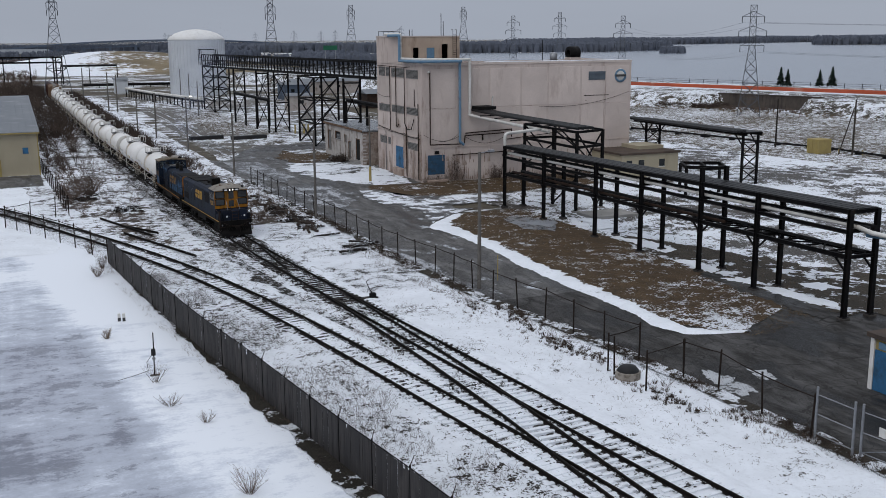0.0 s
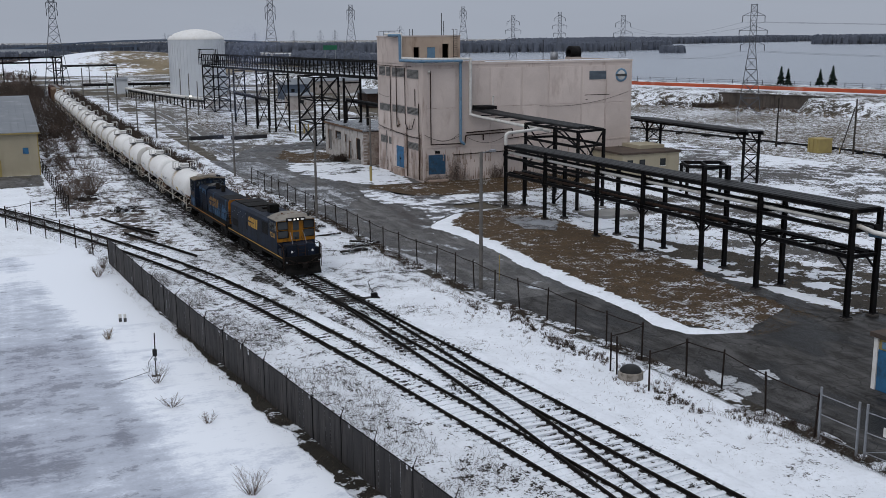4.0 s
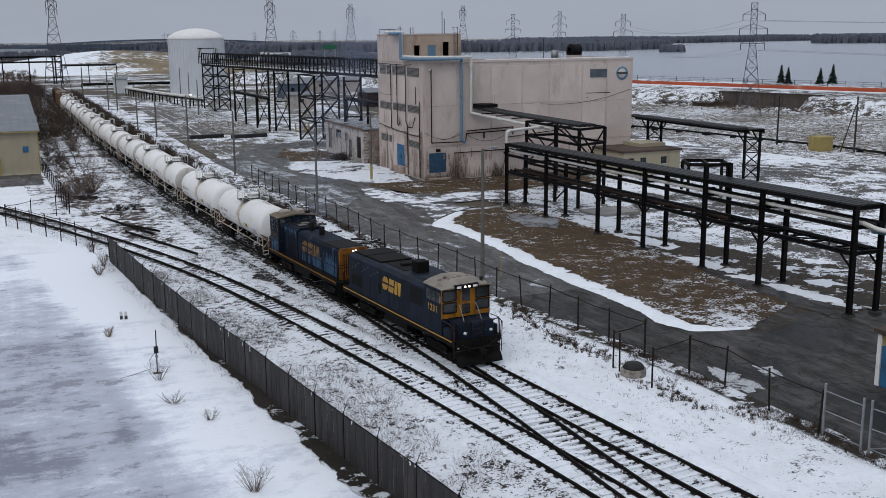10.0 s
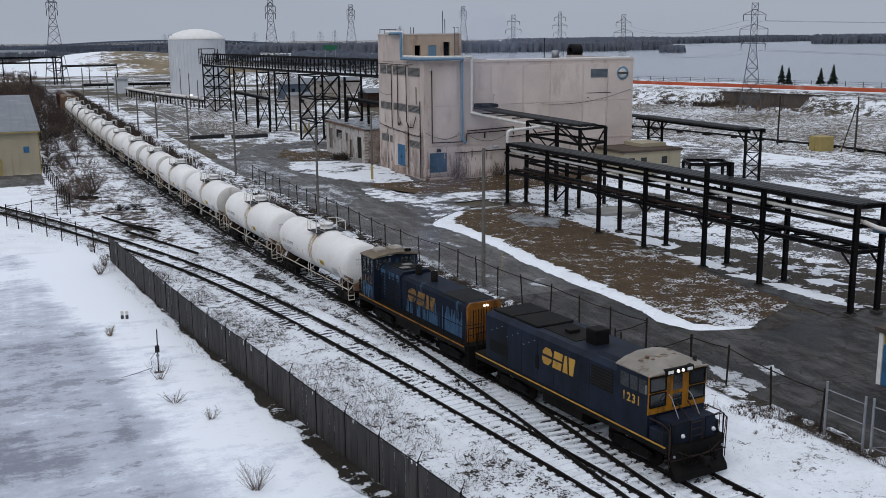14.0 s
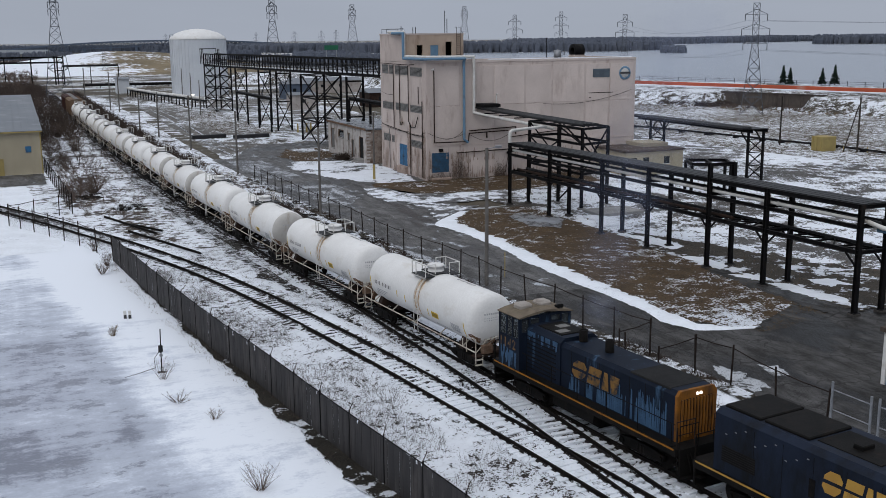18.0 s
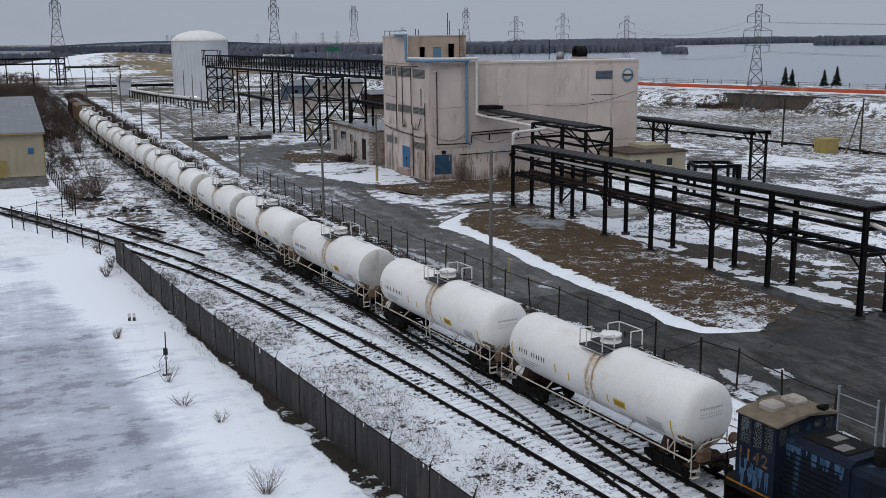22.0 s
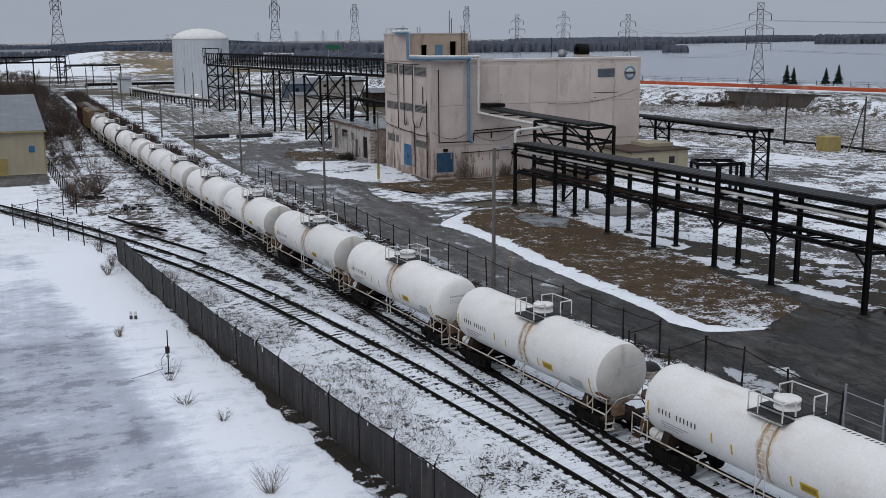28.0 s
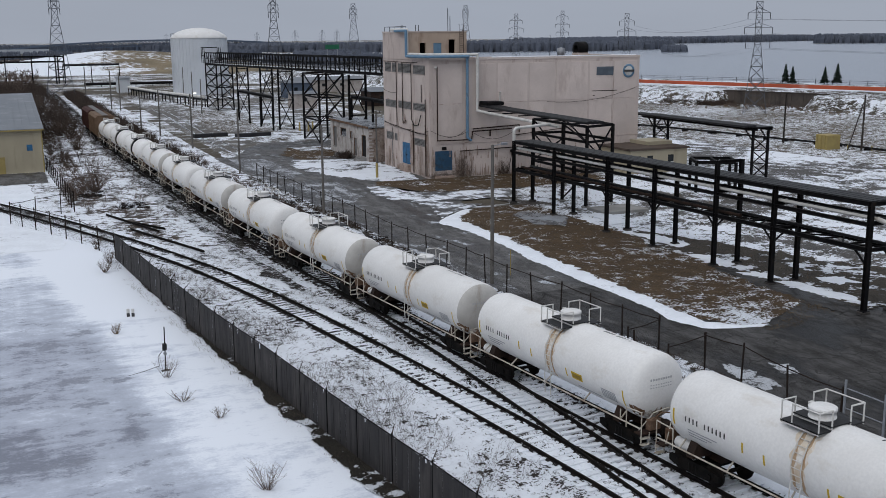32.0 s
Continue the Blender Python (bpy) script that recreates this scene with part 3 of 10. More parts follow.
        if axis == "y":
            fs = [tuple(reversed(f)) for f in fs]
        return self.add(vs, fs, smooth)

    def prism(self, poly, lo, hi, axis="z"):
        """An outline pushed along an axis: poly is in (x, y), (x, z) or (y, z)."""
        n = len(poly)
        def at(a, b, h):
            return (a, b, h) if axis == "z" else ((a, h, b) if axis == "y" else (h, a, b))
        vs = [at(a, b, lo) for a, b in poly] + [at(a, b, hi) for a, b in poly]
        return self.add(vs, [tuple(reversed(range(n))), tuple(range(n, 2 * n))] + [(k, (k + 1) % n, n + (k + 1) % n, n + k) for k in range(n)])

    def make(self, name, material):
        me = bpy.data.meshes.new(name)
        me.from_pydata(self.v, [], self.f)
        me.polygons.foreach_set("use_smooth", self.s)
        bm = bmesh.new()
        bm.from_mesh(me)
        bmesh.ops.recalc_face_normals(bm, faces=bm.faces)
        bm.to_mesh(me)
        bm.free()
        me.materials.append(MATS[material])
        return me


def part(name, mesh, material, parent, label=""):
    ob = new(name, mesh.make(name, material))
    ob.parent = parent
    if label:
        ob["label"] = label
    return ob


def piece(name, data, parent, m):
    """A further part on mesh data that already exists."""
    ob = new(name, data)
    ob.parent = parent
    ob.matrix_basis = m
    return ob


def thing(name, label, category, group="", at=(0, 0, 0), rz=0, kind=""):
    ob = new(name)
    ob.empty_display_size = 0.3
    ob.matrix_world = pose(*at, 0, 0, rz)
    return tagged(ob, label, category, group, kind)


def solid(name, mesh, material, label="", category="", group="", kind=""):
    return tagged(new(name, mesh.make(name, material)), label, category, group, kind)


def smooth_curve(knots):
    """A smooth x over y through the knots (y, x)."""
    ys = np.array([k[0] for k in knots], float)
    xs = np.array([k[1] for k in knots], float)
    sl = np.gradient(xs, ys)

    def at(y):
        i = int(np.clip(np.searchsorted(ys, y) - 1, 0, len(ys) - 2))
        h = ys[i + 1] - ys[i]
        u = (y - ys[i]) / h
        if u < 0:
            return xs[0] + sl[0] * (y - ys[0])
        if u > 1:
            return xs[-1] + sl[-1] * (y - ys[-1])
        return (xs[i] * (2 * u**3 - 3 * u**2 + 1) + sl[i] * h * (u**3 - 2 * u**2 + u) + xs[i + 1] * (-2 * u**3 + 3 * u**2) + sl[i + 1] * h * (u**3 - u**2))
    return at


main_x = smooth_curve([(-150, 43.3), (20, 24.93), (36, 23.2), (48, 21.9), (58, 20.85), (68, 19.82), (76, 19.06), (85, 18.35), (95, 17.7), (105, 17.05), (115, 16.6), (130, 16.1), (145, 15.5), (160, 14.95), (176, 14.5), (200, 14.2), (240, 13.8), (300, 13.4), (364, 12.9), (420, 10.5), (520, 3)])
siding_x = smooth_curve([(14, 21.1), (24, 20.75), (36.5, 19.4), (41.5, 18.7), (46.7, 17.95), (50, 17.45), (57, 16.3), (65.4, 14.75), (75, 12.6), (84, 10.0), (95, 6.2), (110, 0.3), (130, -9)])
cross_x = smooth_curve([(-120, 22.6), (10, 21.2), (24, 21.0), (35, 20.95), (40, 21.0), (46, 20.92), (50, 20.8), (54, 20.62), (60, 20.3), (67, 19.9)])
wall_x = smooth_curve([(5, 16.2), (25, 13.6), (32.6, 12.68), (38.5, 11.8), (44.7, 11.0), (50.7, 10.25), (56.4, 9.4), (62.6, 8.68), (68.8, 8.0), (76, 7.3), (84, 6.55)])
fence_x = smooth_curve([(-40, 32.6), (28.8, 32.0), (36.2, 31.7), (41.9, 31.4), (51.6, 30.5), (60, 29.2), (72, 28.3), (91, 28.0), (110, 27.3), (130, 26.9), (150, 26.3)])


def sheet(xa, xb, y0, y1, z, ny=40, nx=4, rag=0.0, seed=0, crown=0.0):
    """A strip between two curves x over y, with ragged edges, and a rise in its middle."""
    m = Mesh()
    for j in range(ny + 1):
        y = y0 + (y1 - y0) * j / ny
        a, b = xa(y), xb(y)
        a += rag * noise.noise((y * 0.35, seed, 0)) + 0.5 * rag * noise.noise((y * 1.3, seed, 5))
        b += rag * noise.noise((y * 0.35, seed, 9)) + 0.5 * rag * noise.noise((y * 1.3, seed, 15))
        a += 0.6 * rag * noise.noise((y * 4.1, seed, 25))
        b += 0.6 * rag * noise.noise((y * 4.1, seed, 35))
        for i in range(nx + 1):
            u = i / nx
            m.v.append((a + (b - a) * u, y, z + crown * 4 * u * (1 - u) * (0.6 + 0.8 * abs(noise.noise((y * 0.5, u * 3, seed)))) ))
    for j in range(ny):
        for i in range(nx):
            k = j * (nx + 1) + i
            m.f.append([k, k + 1, k + nx + 2, k + nx + 1])
            m.s.append(True)
    return m


# ---- ground ----
def ground_sheet():
    xs = sorted(set([-4500, -2500, -1200, -600, -300, -150] + list(range(-80, 161, 8)) + [200, 300, 500, 900, 1800, 3000, 4500]))
    ys = sorted(set([-4500, -2000, -800, -300, -120] + list(range(-60, 321, 8)) + [400, 600, 1000, 1800, 3000, 4800]))
    m = Mesh()
    for y in ys:
        for x in xs:
            m.v.append((x, y, -0.06 + 0.03 * noise.noise((x * 0.07, y * 0.07, 0))))
    w = len(xs)
    for j in range(len(ys) - 1):
        for i in range(w - 1):
            m.f.append([j * w + i, j * w + i + 1, (j + 1) * w + i + 1, (j + 1) * w + i])
            m.s.append(True)
    solid("ground", m, "snow_far", "flat industrial land under patchy melting snow", "ground", kind="structure")


ground_sheet()


def strip(name, xa, xb, y0, y1, z, material, label, category="ground", ny=60, nx=4, rag=0.3, seed=0, crown=0.0, kind="structure"):
    fa = xa if callable(xa) else (lambda y: xa)
    fb = xb if callable(xb) else (lambda y: xb)
    return solid(name, sheet(fa, fb, y0, y1, z, ny, nx, rag, seed, crown), material, label, category, kind=kind)


strip("snow_verge", lambda y: wall_x(y) - 0.1, lambda y: fence_x(y) + 0.2, -60, 150, 0.0, "snow_track", "trodden snow with dead weeds between the tracks", "snow", 160, 8, 0.0)
strip("weedy_verge", lambda y: -3 if y > 100 else 3, lambda y: main_x(y) - 1.6, 86, 330, 0.012, "snow_weedy", "snowy verge grown with dead weeds beside the track", "ground", 120, 6, 0.5, 3)
strip("weedy_verge", lambda y: main_x(y) + 1.4, lambda y: fence_x(min(y, 150)) + 0.6, 96, 330, 0.014, "snow_weedy", "snowy verge grown with brown brush beside the track", "ground", 120, 6, 0.4, 4)
strip("lot", -60, lambda y: wall_x(min(y, 85)) - 0.06, -40, 97, 0.02, "slush", "lot under grey melting slush and ice, clean snow at its rim", "lot", 100, 10, 0.0, 7)
strip("snow_field", lambda y: -45, lambda y: 3.5 - (y - 86) * 0.05, 90, 133, 0.03, "clean_snow", "clean snow field beside the shed", "snow", 50, 8, 0.5, 13, 0.02)
road_e = smooth_curve([(-40, 75), (20, 75), (36, 74), (44.0, 62), (47.2, 41.0), (48.2, 37.2), (49.6, 36.2), (55, 36.25), (62, 36.0), (70, 36.1), (76, 36.6), (81, 36.5), (85.4, 36.2), (87.2, 35.7), (89.4, 37.0), (93, 40.5), (97, 42.5), (103, 44), (112, 45.5), (116, 46.2), (140, 46.2)])
strip("road", lambda y: fence_x(y) + 0.3, lambda y: road_e(y) + (1.2 if y < 93 else 0), 57.5, 150, 0.02, "asphalt", "wet cracked asphalt service road with thin ice", "road", 150, 10, 0.25, 17)
strip("road", lambda y: fence_x(y) + 0.3, lambda y: max(road_e(y), 51.0) if y < 52.6 else road_e(y) + 1.2, -40, 60.5, 0.026, "asphalt_apron", "dark damp asphalt apron inside the gate", "road", 120, 10, 0.25, 18)
strip("icy_verge", lambda y: fence_x(y) + 0.2, lambda y: fence_x(y) + 1.2 + 1.3 * abs(noise.noise((y * 0.09, 5, 1))), 61, 128, 0.034, "road_ice", "grey ice and old snow between the fence and the road", "ice", 140, 4, 0.4, 19)
strip("snow_shelf", lambda y: main_x(y) + 1.55, lambda y: fence_x(y) - 0.7 - 0.5 * abs(noise.noise((y * 0.25, 8, 2))), -60, 66, 0.035, "snow_trod", "clean trodden snow between the main track and the fence", "snow", 130, 8, 0.35, 51)
strip("snow_shelf", lambda y: wall_x(min(y, 84)) + 0.4, lambda y: siding_x(y) - 1.7, -10, 82, 0.03, "snow_stubble", "clean snow pricked by dead stalks beside the slatted fence", "snow", 130, 5, 0.35, 52)
strip("road", lambda y: 28.5 + (y - 150) * 0.02, lambda y: 42.0, 149.5, 330, 0.006, "snow_works", "service road half covered by melting snow", "road", 60, 6, 0.8, 19)
grass_rim = smooth_curve([(47.6, 40.3), (48.4, 39.4), (50, 38.3), (53, 37.8), (57.6, 38.3), (62, 38.2), (66.6, 38.3), (71.5, 38.5), (75, 38.8), (80, 38.9), (86, 39.0), (89, 39.2), (93, 42)])


def grass_w(y):
    """Where the brown grass begins behind the ploughed snow."""
    return road_e(y) + 0.66 * (grass_rim(y) - road_e(y))


strip("grass_plot", grass_w, lambda y: min(48.6, 39.9 + (y - 47.6) * 1.7), 47.6, 93.5, 0.05, "grass_plot", "plot of flattened brown grass with snow remnants", "grass", 220, 14, 0.75, 27)
strip("snow_windrow", road_e, lambda y: grass_w(y) + 0.1 + 0.9 * abs(noise.noise((y * 0.4, 3, 3))) + 0.5 * noise.noise((y * 1.7, 1, 4)), 47.45, 93.0, 0.05, "clean_snow", "windrow of ploughed snow along the road edge", "snow", 260, 5, 0.3, 29, 0.14)


cover("rack_dirt", SNOW, (0.022, 0.018, 0.014), (0.075, 0.06, 0.042), big=0.2, mid=0.8, fine=4.0, lo=0.55, hi=0.59, bump=1.0)


def ragged(name, label, pts, z, material, rag=0.35, seed=0, crown=0.03, category="snow"):
    """A flat patch with a frayed rim."""
    m = Mesh()
    P = [Vector((x, y, 0)) for x, y in pts]
    c = sum(P, Vector((0, 0, 0))) / len(P)
    rim = []
    for a, b in zip(P, P[1:] + P[:1]):
        n = max(2, int((b - a).length / 0.2))
        for k in range(n):
            p = a.lerp(b, k / n)
            u = rag * (noise.noise((p.x * 0.5, p.y * 0.5, seed)) + 0.7 * noise.noise((p.x * 1.9, p.y * 1.9, seed + 3)) + 0.5 * noise.noise((p.x * 4.5, p.y * 4.5, seed + 6)))
            rim.append(p + (p - c).normalized() * u)
    n = len(rim)
    vs = [(p.x, p.y, z) for p in rim] + [tuple(c.lerp(p, 0.8).xy) + (z + crown,) for p in rim] + [(c.x, c.y, z + crown)]
    m.add(vs, [(k, (k + 1) % n, n + (k + 1) % n, n + k) for k in range(n)] + [(n + k, n + (k + 1) % n, 2 * n) for k in range(n)], True)
    return solid(name, m, material, label, category, kind="structure")


ragged("snow_patch", "patch of trodden snow beside the old building", [(36.2, 142.4), (43.3, 140.3), (46.3, 136.5), (46.5, 123.0), (45.2, 116.0), (41.2, 115.6), (39.0, 118.6), (35.6, 126.3), (34.4, 134.3)], 0.05, "snow_patchy", 0.9, 1)
ragged("grass_strip", "strip of dead grass at the foot of the building", [(39.6, 116.2), (44.8, 115.6), (66, 115.6), (66, 106.0), (50.5, 104.2), (44.0, 104.0), (39.2, 107.8), (38.0, 111.6)], 0.056, "grass_plot", 0.5, 2, 0.002, "grass")
ragged("snow_patch", "melting snow before the dead grass strip", [(37.2, 112.6), (39.2, 113.0), (39.6, 108.2), (44.2, 104.6), (52.0, 104.6), (50.6, 99.8), (44.0, 98.8), (39.0, 100.2), (36.4, 102.4), (36.2, 107.0)], 0.064, "snow_slushy", 0.7, 3)
ragged("snow_patch", "thin slush at the mouth of the side road", [(37.0, 89.6), (40.5, 93.6), (44.2, 95.9), (42.0, 97.4), (39.5, 101.5), (38.0, 100.5), (38.5, 96.8)], 0.045, "snow_slushy", 0.6, 4)
ragged("road_bend", "cracked wet asphalt where the service road bends behind the annex", [(28.6, 147), (31.0, 153), (34.5, 163), (38.6, 168.8), (41.5, 168.4), (40.4, 160.0), (38.2, 154), (36.8, 147)], 0.03, "asphalt", 0.5, 61, 0.004, "road")
ragged("road_bend", "cracked wet asphalt leading away behind the annex", [(39.6, 168.2), (47, 167.6), (60, 163), (60, 157.6), (46, 159.4), (39.8, 159.6)], 0.04, "asphalt", 0.5, 64, 0.004, "road")
ragged("grass_islet", "islet of dead brown grass beside the bend of the road", [(39.8, 159.0), (44.8, 158.4), (45.0, 150.5), (43.4, 145.0), (39.6, 141.4), (37.2, 142.2), (36.8, 149.6)], 0.052, "grass_plot", 0.8, 62, 0.05, "grass")
ragged("snow_patch", "thin snow on the brown grass beside the bend", [(40.2, 158.4), (43.6, 157.8), (43.4, 153.4), (40.6, 153.0)], 0.108, "snow_slushy", 0.8, 63, 0.01)
ragged("icy_patch", "worn grey ice on the service road", [(29.4, 120.5), (35.4, 118.0), (34.6, 106.2), (31.4, 101.8), (29.6, 108.5)], 0.03, "road_ice", 0.8, 5, 0.004)
ragged("icy_patch", "worn grey ice on the service road", [(28.2, 148), (33.0, 146), (33.5, 128), (31.0, 123), (28.4, 130)], 0.03, "road_ice", 0.8, 6, 0.004)
ragged("icy_patch", "remnant of grey ice beside the chain-link fence", [(33.3, 42.8), (32.4, 41.2), (32.6, 38.6), (33.6, 38.8), (34.0, 41.0)], 0.03, "icy_snow", 0.9, 7, 0.02)
ragged("icy_patch", "small remnant of grey ice on the apron", [(35.5, 42.1), (35.2, 40.4), (35.9, 40.0), (36.1, 41.2)], 0.03, "icy_snow", 0.6, 8, 0.02)
ragged("dirt_patch", "dark wet dirt round the feet of the pipe rack", [(46.4, 49.3), (50, 47.4), (57, 47.6), (62, 52), (56, 60), (53, 70), (50, 77), (47.8, 72), (47.6, 58)], 0.06, "rack_dirt", 1.2, 31, 0.005, "ground")
ragged("icy_patch", "wet grey concrete pad in the brown grass", [(44.0, 88.4), (45.5, 89.6), (48.3, 86.0), (48.0, 84.6), (45.6, 81.0), (43.4, 83.0)], 0.085, "wet_pad", 0.35, 9, 0.005, "pad")
strip("asphalt_tongue", lambda y: 46.2 + 0.05 * abs(y - 50), lambda y: 48.1, 47.0, 61.5, 0.068, "asphalt_apron", "wet dark asphalt between the brown grass and the pipe rack", "road", 120, 5, 0.7, 77)
for pts, sd in (([(50.8, 86.0), (53.0, 85.5), (51.6, 79.6), (49.6, 79.8)], 11), ([(48.8, 75.5), (50.6, 74.0), (50.8, 69.3), (49.0, 68.8)], 12), ([(47.9, 66.4), (49.4, 65.6), (49.3, 61.2), (47.9, 61.0)], 13), ([(47.5, 59.4), (49.0, 59.0), (49.3, 56.6), (48.0, 57.0)], 14), ([(48.2, 56.0), (49.4, 55.6), (50.0, 50.2), (49.2, 49.0), (48.2, 51.0)], 15), ([(51.4, 55.8), (53.4, 55.2), (53.2, 53.4), (51.6, 53.6)], 16)):
    ragged("snow_patch", "remnant of snow under the pipe rack", pts, 0.074, "clean_snow", 0.6, sd, 0.05)
cover("snow_meadow", SNOW, (0.045, 0.036, 0.026), (0.125, 0.098, 0.065), big=0.05, mid=0.9, fine=4.0, lo=0.505, hi=0.57, weight=(0.2, 0.38, 0.42))
strip("meadow", lambda y: 104 - (y - 110) * 0.06, lambda y: 182 - (y - 110) * 0.2, 60, 232, 0.03, "snow_meadow", "meadow of tan weeds under thin snow before the embankment", "ground", 60, 10, 1.5, 71)
strip("yard", lambda y: 47.0 if y < 114 else 76.5, 165, 40, 190, 0.012, "snow_yard", "yard of dirt and melting snow behind the pipe rack", "ground", 120, 24, 1.0, 31)
strip("yard", 43.0, 76.0, 132.6, 330, 0.010, "snow_works", "muddy plant yard half covered by snow", "ground", 60, 10, 0.8, 33)


# ---- tracks ----
cover("cinder", SNOW, (0.010, 0.009, 0.008), (0.036, 0.031, 0.027), big=0.2, mid=1.4, fine=7.0, lo=0.475, hi=0.53, weight=(0.26, 0.36, 0.38), bump=1.0)
# near-black with snow specks: paints the shade that borders each rail
cover("rail_shade", SNOW, (0.007, 0.006, 0.006), (0.024, 0.020, 0.018), big=0.3, mid=1.6, fine=8.0, lo=0.56, hi=0.61, weight=(0.26, 0.36, 0.38), bump=0.8)
def rail_profile(m, fx, y0, y1, off, step=2.0):
    """One rail: foot, web and head, following a curve."""
    n = max(2, int((y1 - y0) / step))
    prof = [(-0.075, 0), (-0.075, 0.02), (-0.012, 0.035), (-0.012, 0.125), (-0.036, 0.135), (-0.036, 0.17), (0.036, 0.17), (0.036, 0.135), (0.012, 0.125), (0.012, 0.035), (0.075, 0.02), (0.075, 0)]
    k = len(prof)
    for j in range(n + 1):
        y = y0 + (y1 - y0) * j / n
        sl = (fx(y + 0.3) - fx(y - 0.3)) / 0.6
        c = 1 / math.sqrt(1 + sl * sl)
        x = fx(y) + off * c
        yy = y - off * sl * c
        for a, b in prof:
            m.v.append((x + a * c, yy - a * sl * c, 0.13 + b))
    for j in range(n):
        for i in range(k):
            m.f.append([j * k + i, j * k + (i + 1) % k, (j + 1) * k + (i + 1) % k, (j + 1) * k + i])
            m.s.append(False)
    return m


cover("tie_snow", SNOW, (0.011, 0.010, 0.009), (0.034, 0.028, 0.025), big=0.25, mid=1.8, fine=7.0, lo=0.55, hi=0.60, weight=(0.3, 0.36, 0.34), rims=(("Y", 66, 42, 0.2),))
TIE = Mesh().bevel_box(-1.3, -0.115, 0.0, 1.3, 0.115, 0.15, 0.015).make("tie", "tie_snow")


def track(label, fx, y0, y1, tie0, tie1, offs=(-0.755, 0.755), group="railway tracks", sunk=0.0, shoulders=()):
    t = thing("railway_track", label, "railway track", group, kind="structure")
    for o in offs:
        part("rail", rail_profile(Mesh(), fx, y0, y1, o), "rail_steel", t)
        # added low ridge; its dark colour stands in for the rail's shadow
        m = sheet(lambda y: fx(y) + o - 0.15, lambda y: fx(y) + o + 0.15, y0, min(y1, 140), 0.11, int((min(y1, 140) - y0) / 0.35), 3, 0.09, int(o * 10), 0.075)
        part("melt_ridge", m, "rail_shade", t, "dark ridge standing in for the shade along the rail")
    for side, deep, ya, yb in shoulders:
        m = sheet(lambda y: fx(y) + side * (1.0 + 0.25 * noise.noise((y * 1.1, side, 3))), lambda y: fx(y) + side * 2.2, ya, yb, 0.034, int((yb - ya) * 3), 6, 0.12, 70 + int(side), deep)
        part("snow_shoulder", m, "snow_trod" if side > 0 else "snow_stubble", t, "drift of snow over the tie ends")
    rng = random.Random(int(y0 * 7 + fx(50) * 100))
    y = tie0
    while y < tie1:
        rz = math.degrees(math.atan((fx(y + 0.5) - fx(y - 0.5)))) * -1 + rng.uniform(-2.0, 2.0)
        low = sunk * min(1.0, max(0.0, (y - 46) / 14))
        piece("tie", TIE, t, pose(fx(y) + rng.uniform(-0.06, 0.06), y, rng.uniform(-0.015, 0.01) - low, 0, rng.uniform(-0.5, 0.5), rz))
        y += 0.56 + rng.uniform(-0.04, 0.04)
    far = Mesh()
    for a, b in ((y0, tie0), (tie1, y1)):
        y = a
        while y < b - 0.3:
            far.box(fx(y) - 1.3, y - 0.11, 0, fx(y) + 1.3, y + 0.11, 0.14)
            y += 0.58
    if far.v:
        tagged(part("tie_row", far, "tie_snow", t), kind="stuff")
    return t


strip("cinder_strip", lambda y: main_x(y) - 2.9 + 1.0 * noise.noise((y * 0.25, 4, 4)), lambda y: main_x(y) - 1.5, 58, 135, 0.028, "cinder", "dark cinders with snow remnants beside the main track", "ballast", 300, 4, 0.9, 47)
strip("ballast_bed", lambda y: main_x(y) - 2.1, lambda y: main_x(y) + 1.7, -110, 470, 0.04, "ballast", "dark wet ballast under the main track", "ballast", 580, 6, 0.4, 41, 0.062)
strip("ballast_bed", lambda y: siding_x(y) - 1.5, lambda y: siding_x(y) + 1.5, 14, 125, 0.05, "snow_trod", "snowed-in ballast under the siding", "ballast", 220, 6, 0.2, 43, 0.07)
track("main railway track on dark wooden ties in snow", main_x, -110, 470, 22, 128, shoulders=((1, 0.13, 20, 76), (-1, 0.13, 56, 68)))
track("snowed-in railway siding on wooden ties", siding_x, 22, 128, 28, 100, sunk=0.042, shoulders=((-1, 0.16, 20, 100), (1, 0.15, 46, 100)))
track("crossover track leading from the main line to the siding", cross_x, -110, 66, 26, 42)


# ---- train ----
# metres that the train still has to go (to come) at each even second, against its place at 13 s
GONE = [54.7, 45.96, 37.4, 29.03, 20.80, 12.42, 4.12, -4.0, -11.77, -19.46, -27.13, -34.79, -42.61, -50.63, -58.83, -67.04, -75.46]
gone = smooth_curve([(2 * k, d) for k, d in enumerate(GONE)])
TRAIN = []


def along(y):
    sl = main_x(y + 0.5) - main_x(y - 0.5)
    return pose(main_x(y), y, 0.30, 0, 0, -math.degrees(math.atan(sl)))


def train_y(y13, t):
    """Where on the line a vehicle stands that is at y13 when 13 s have passed."""
    return y13 + float(gone(t))


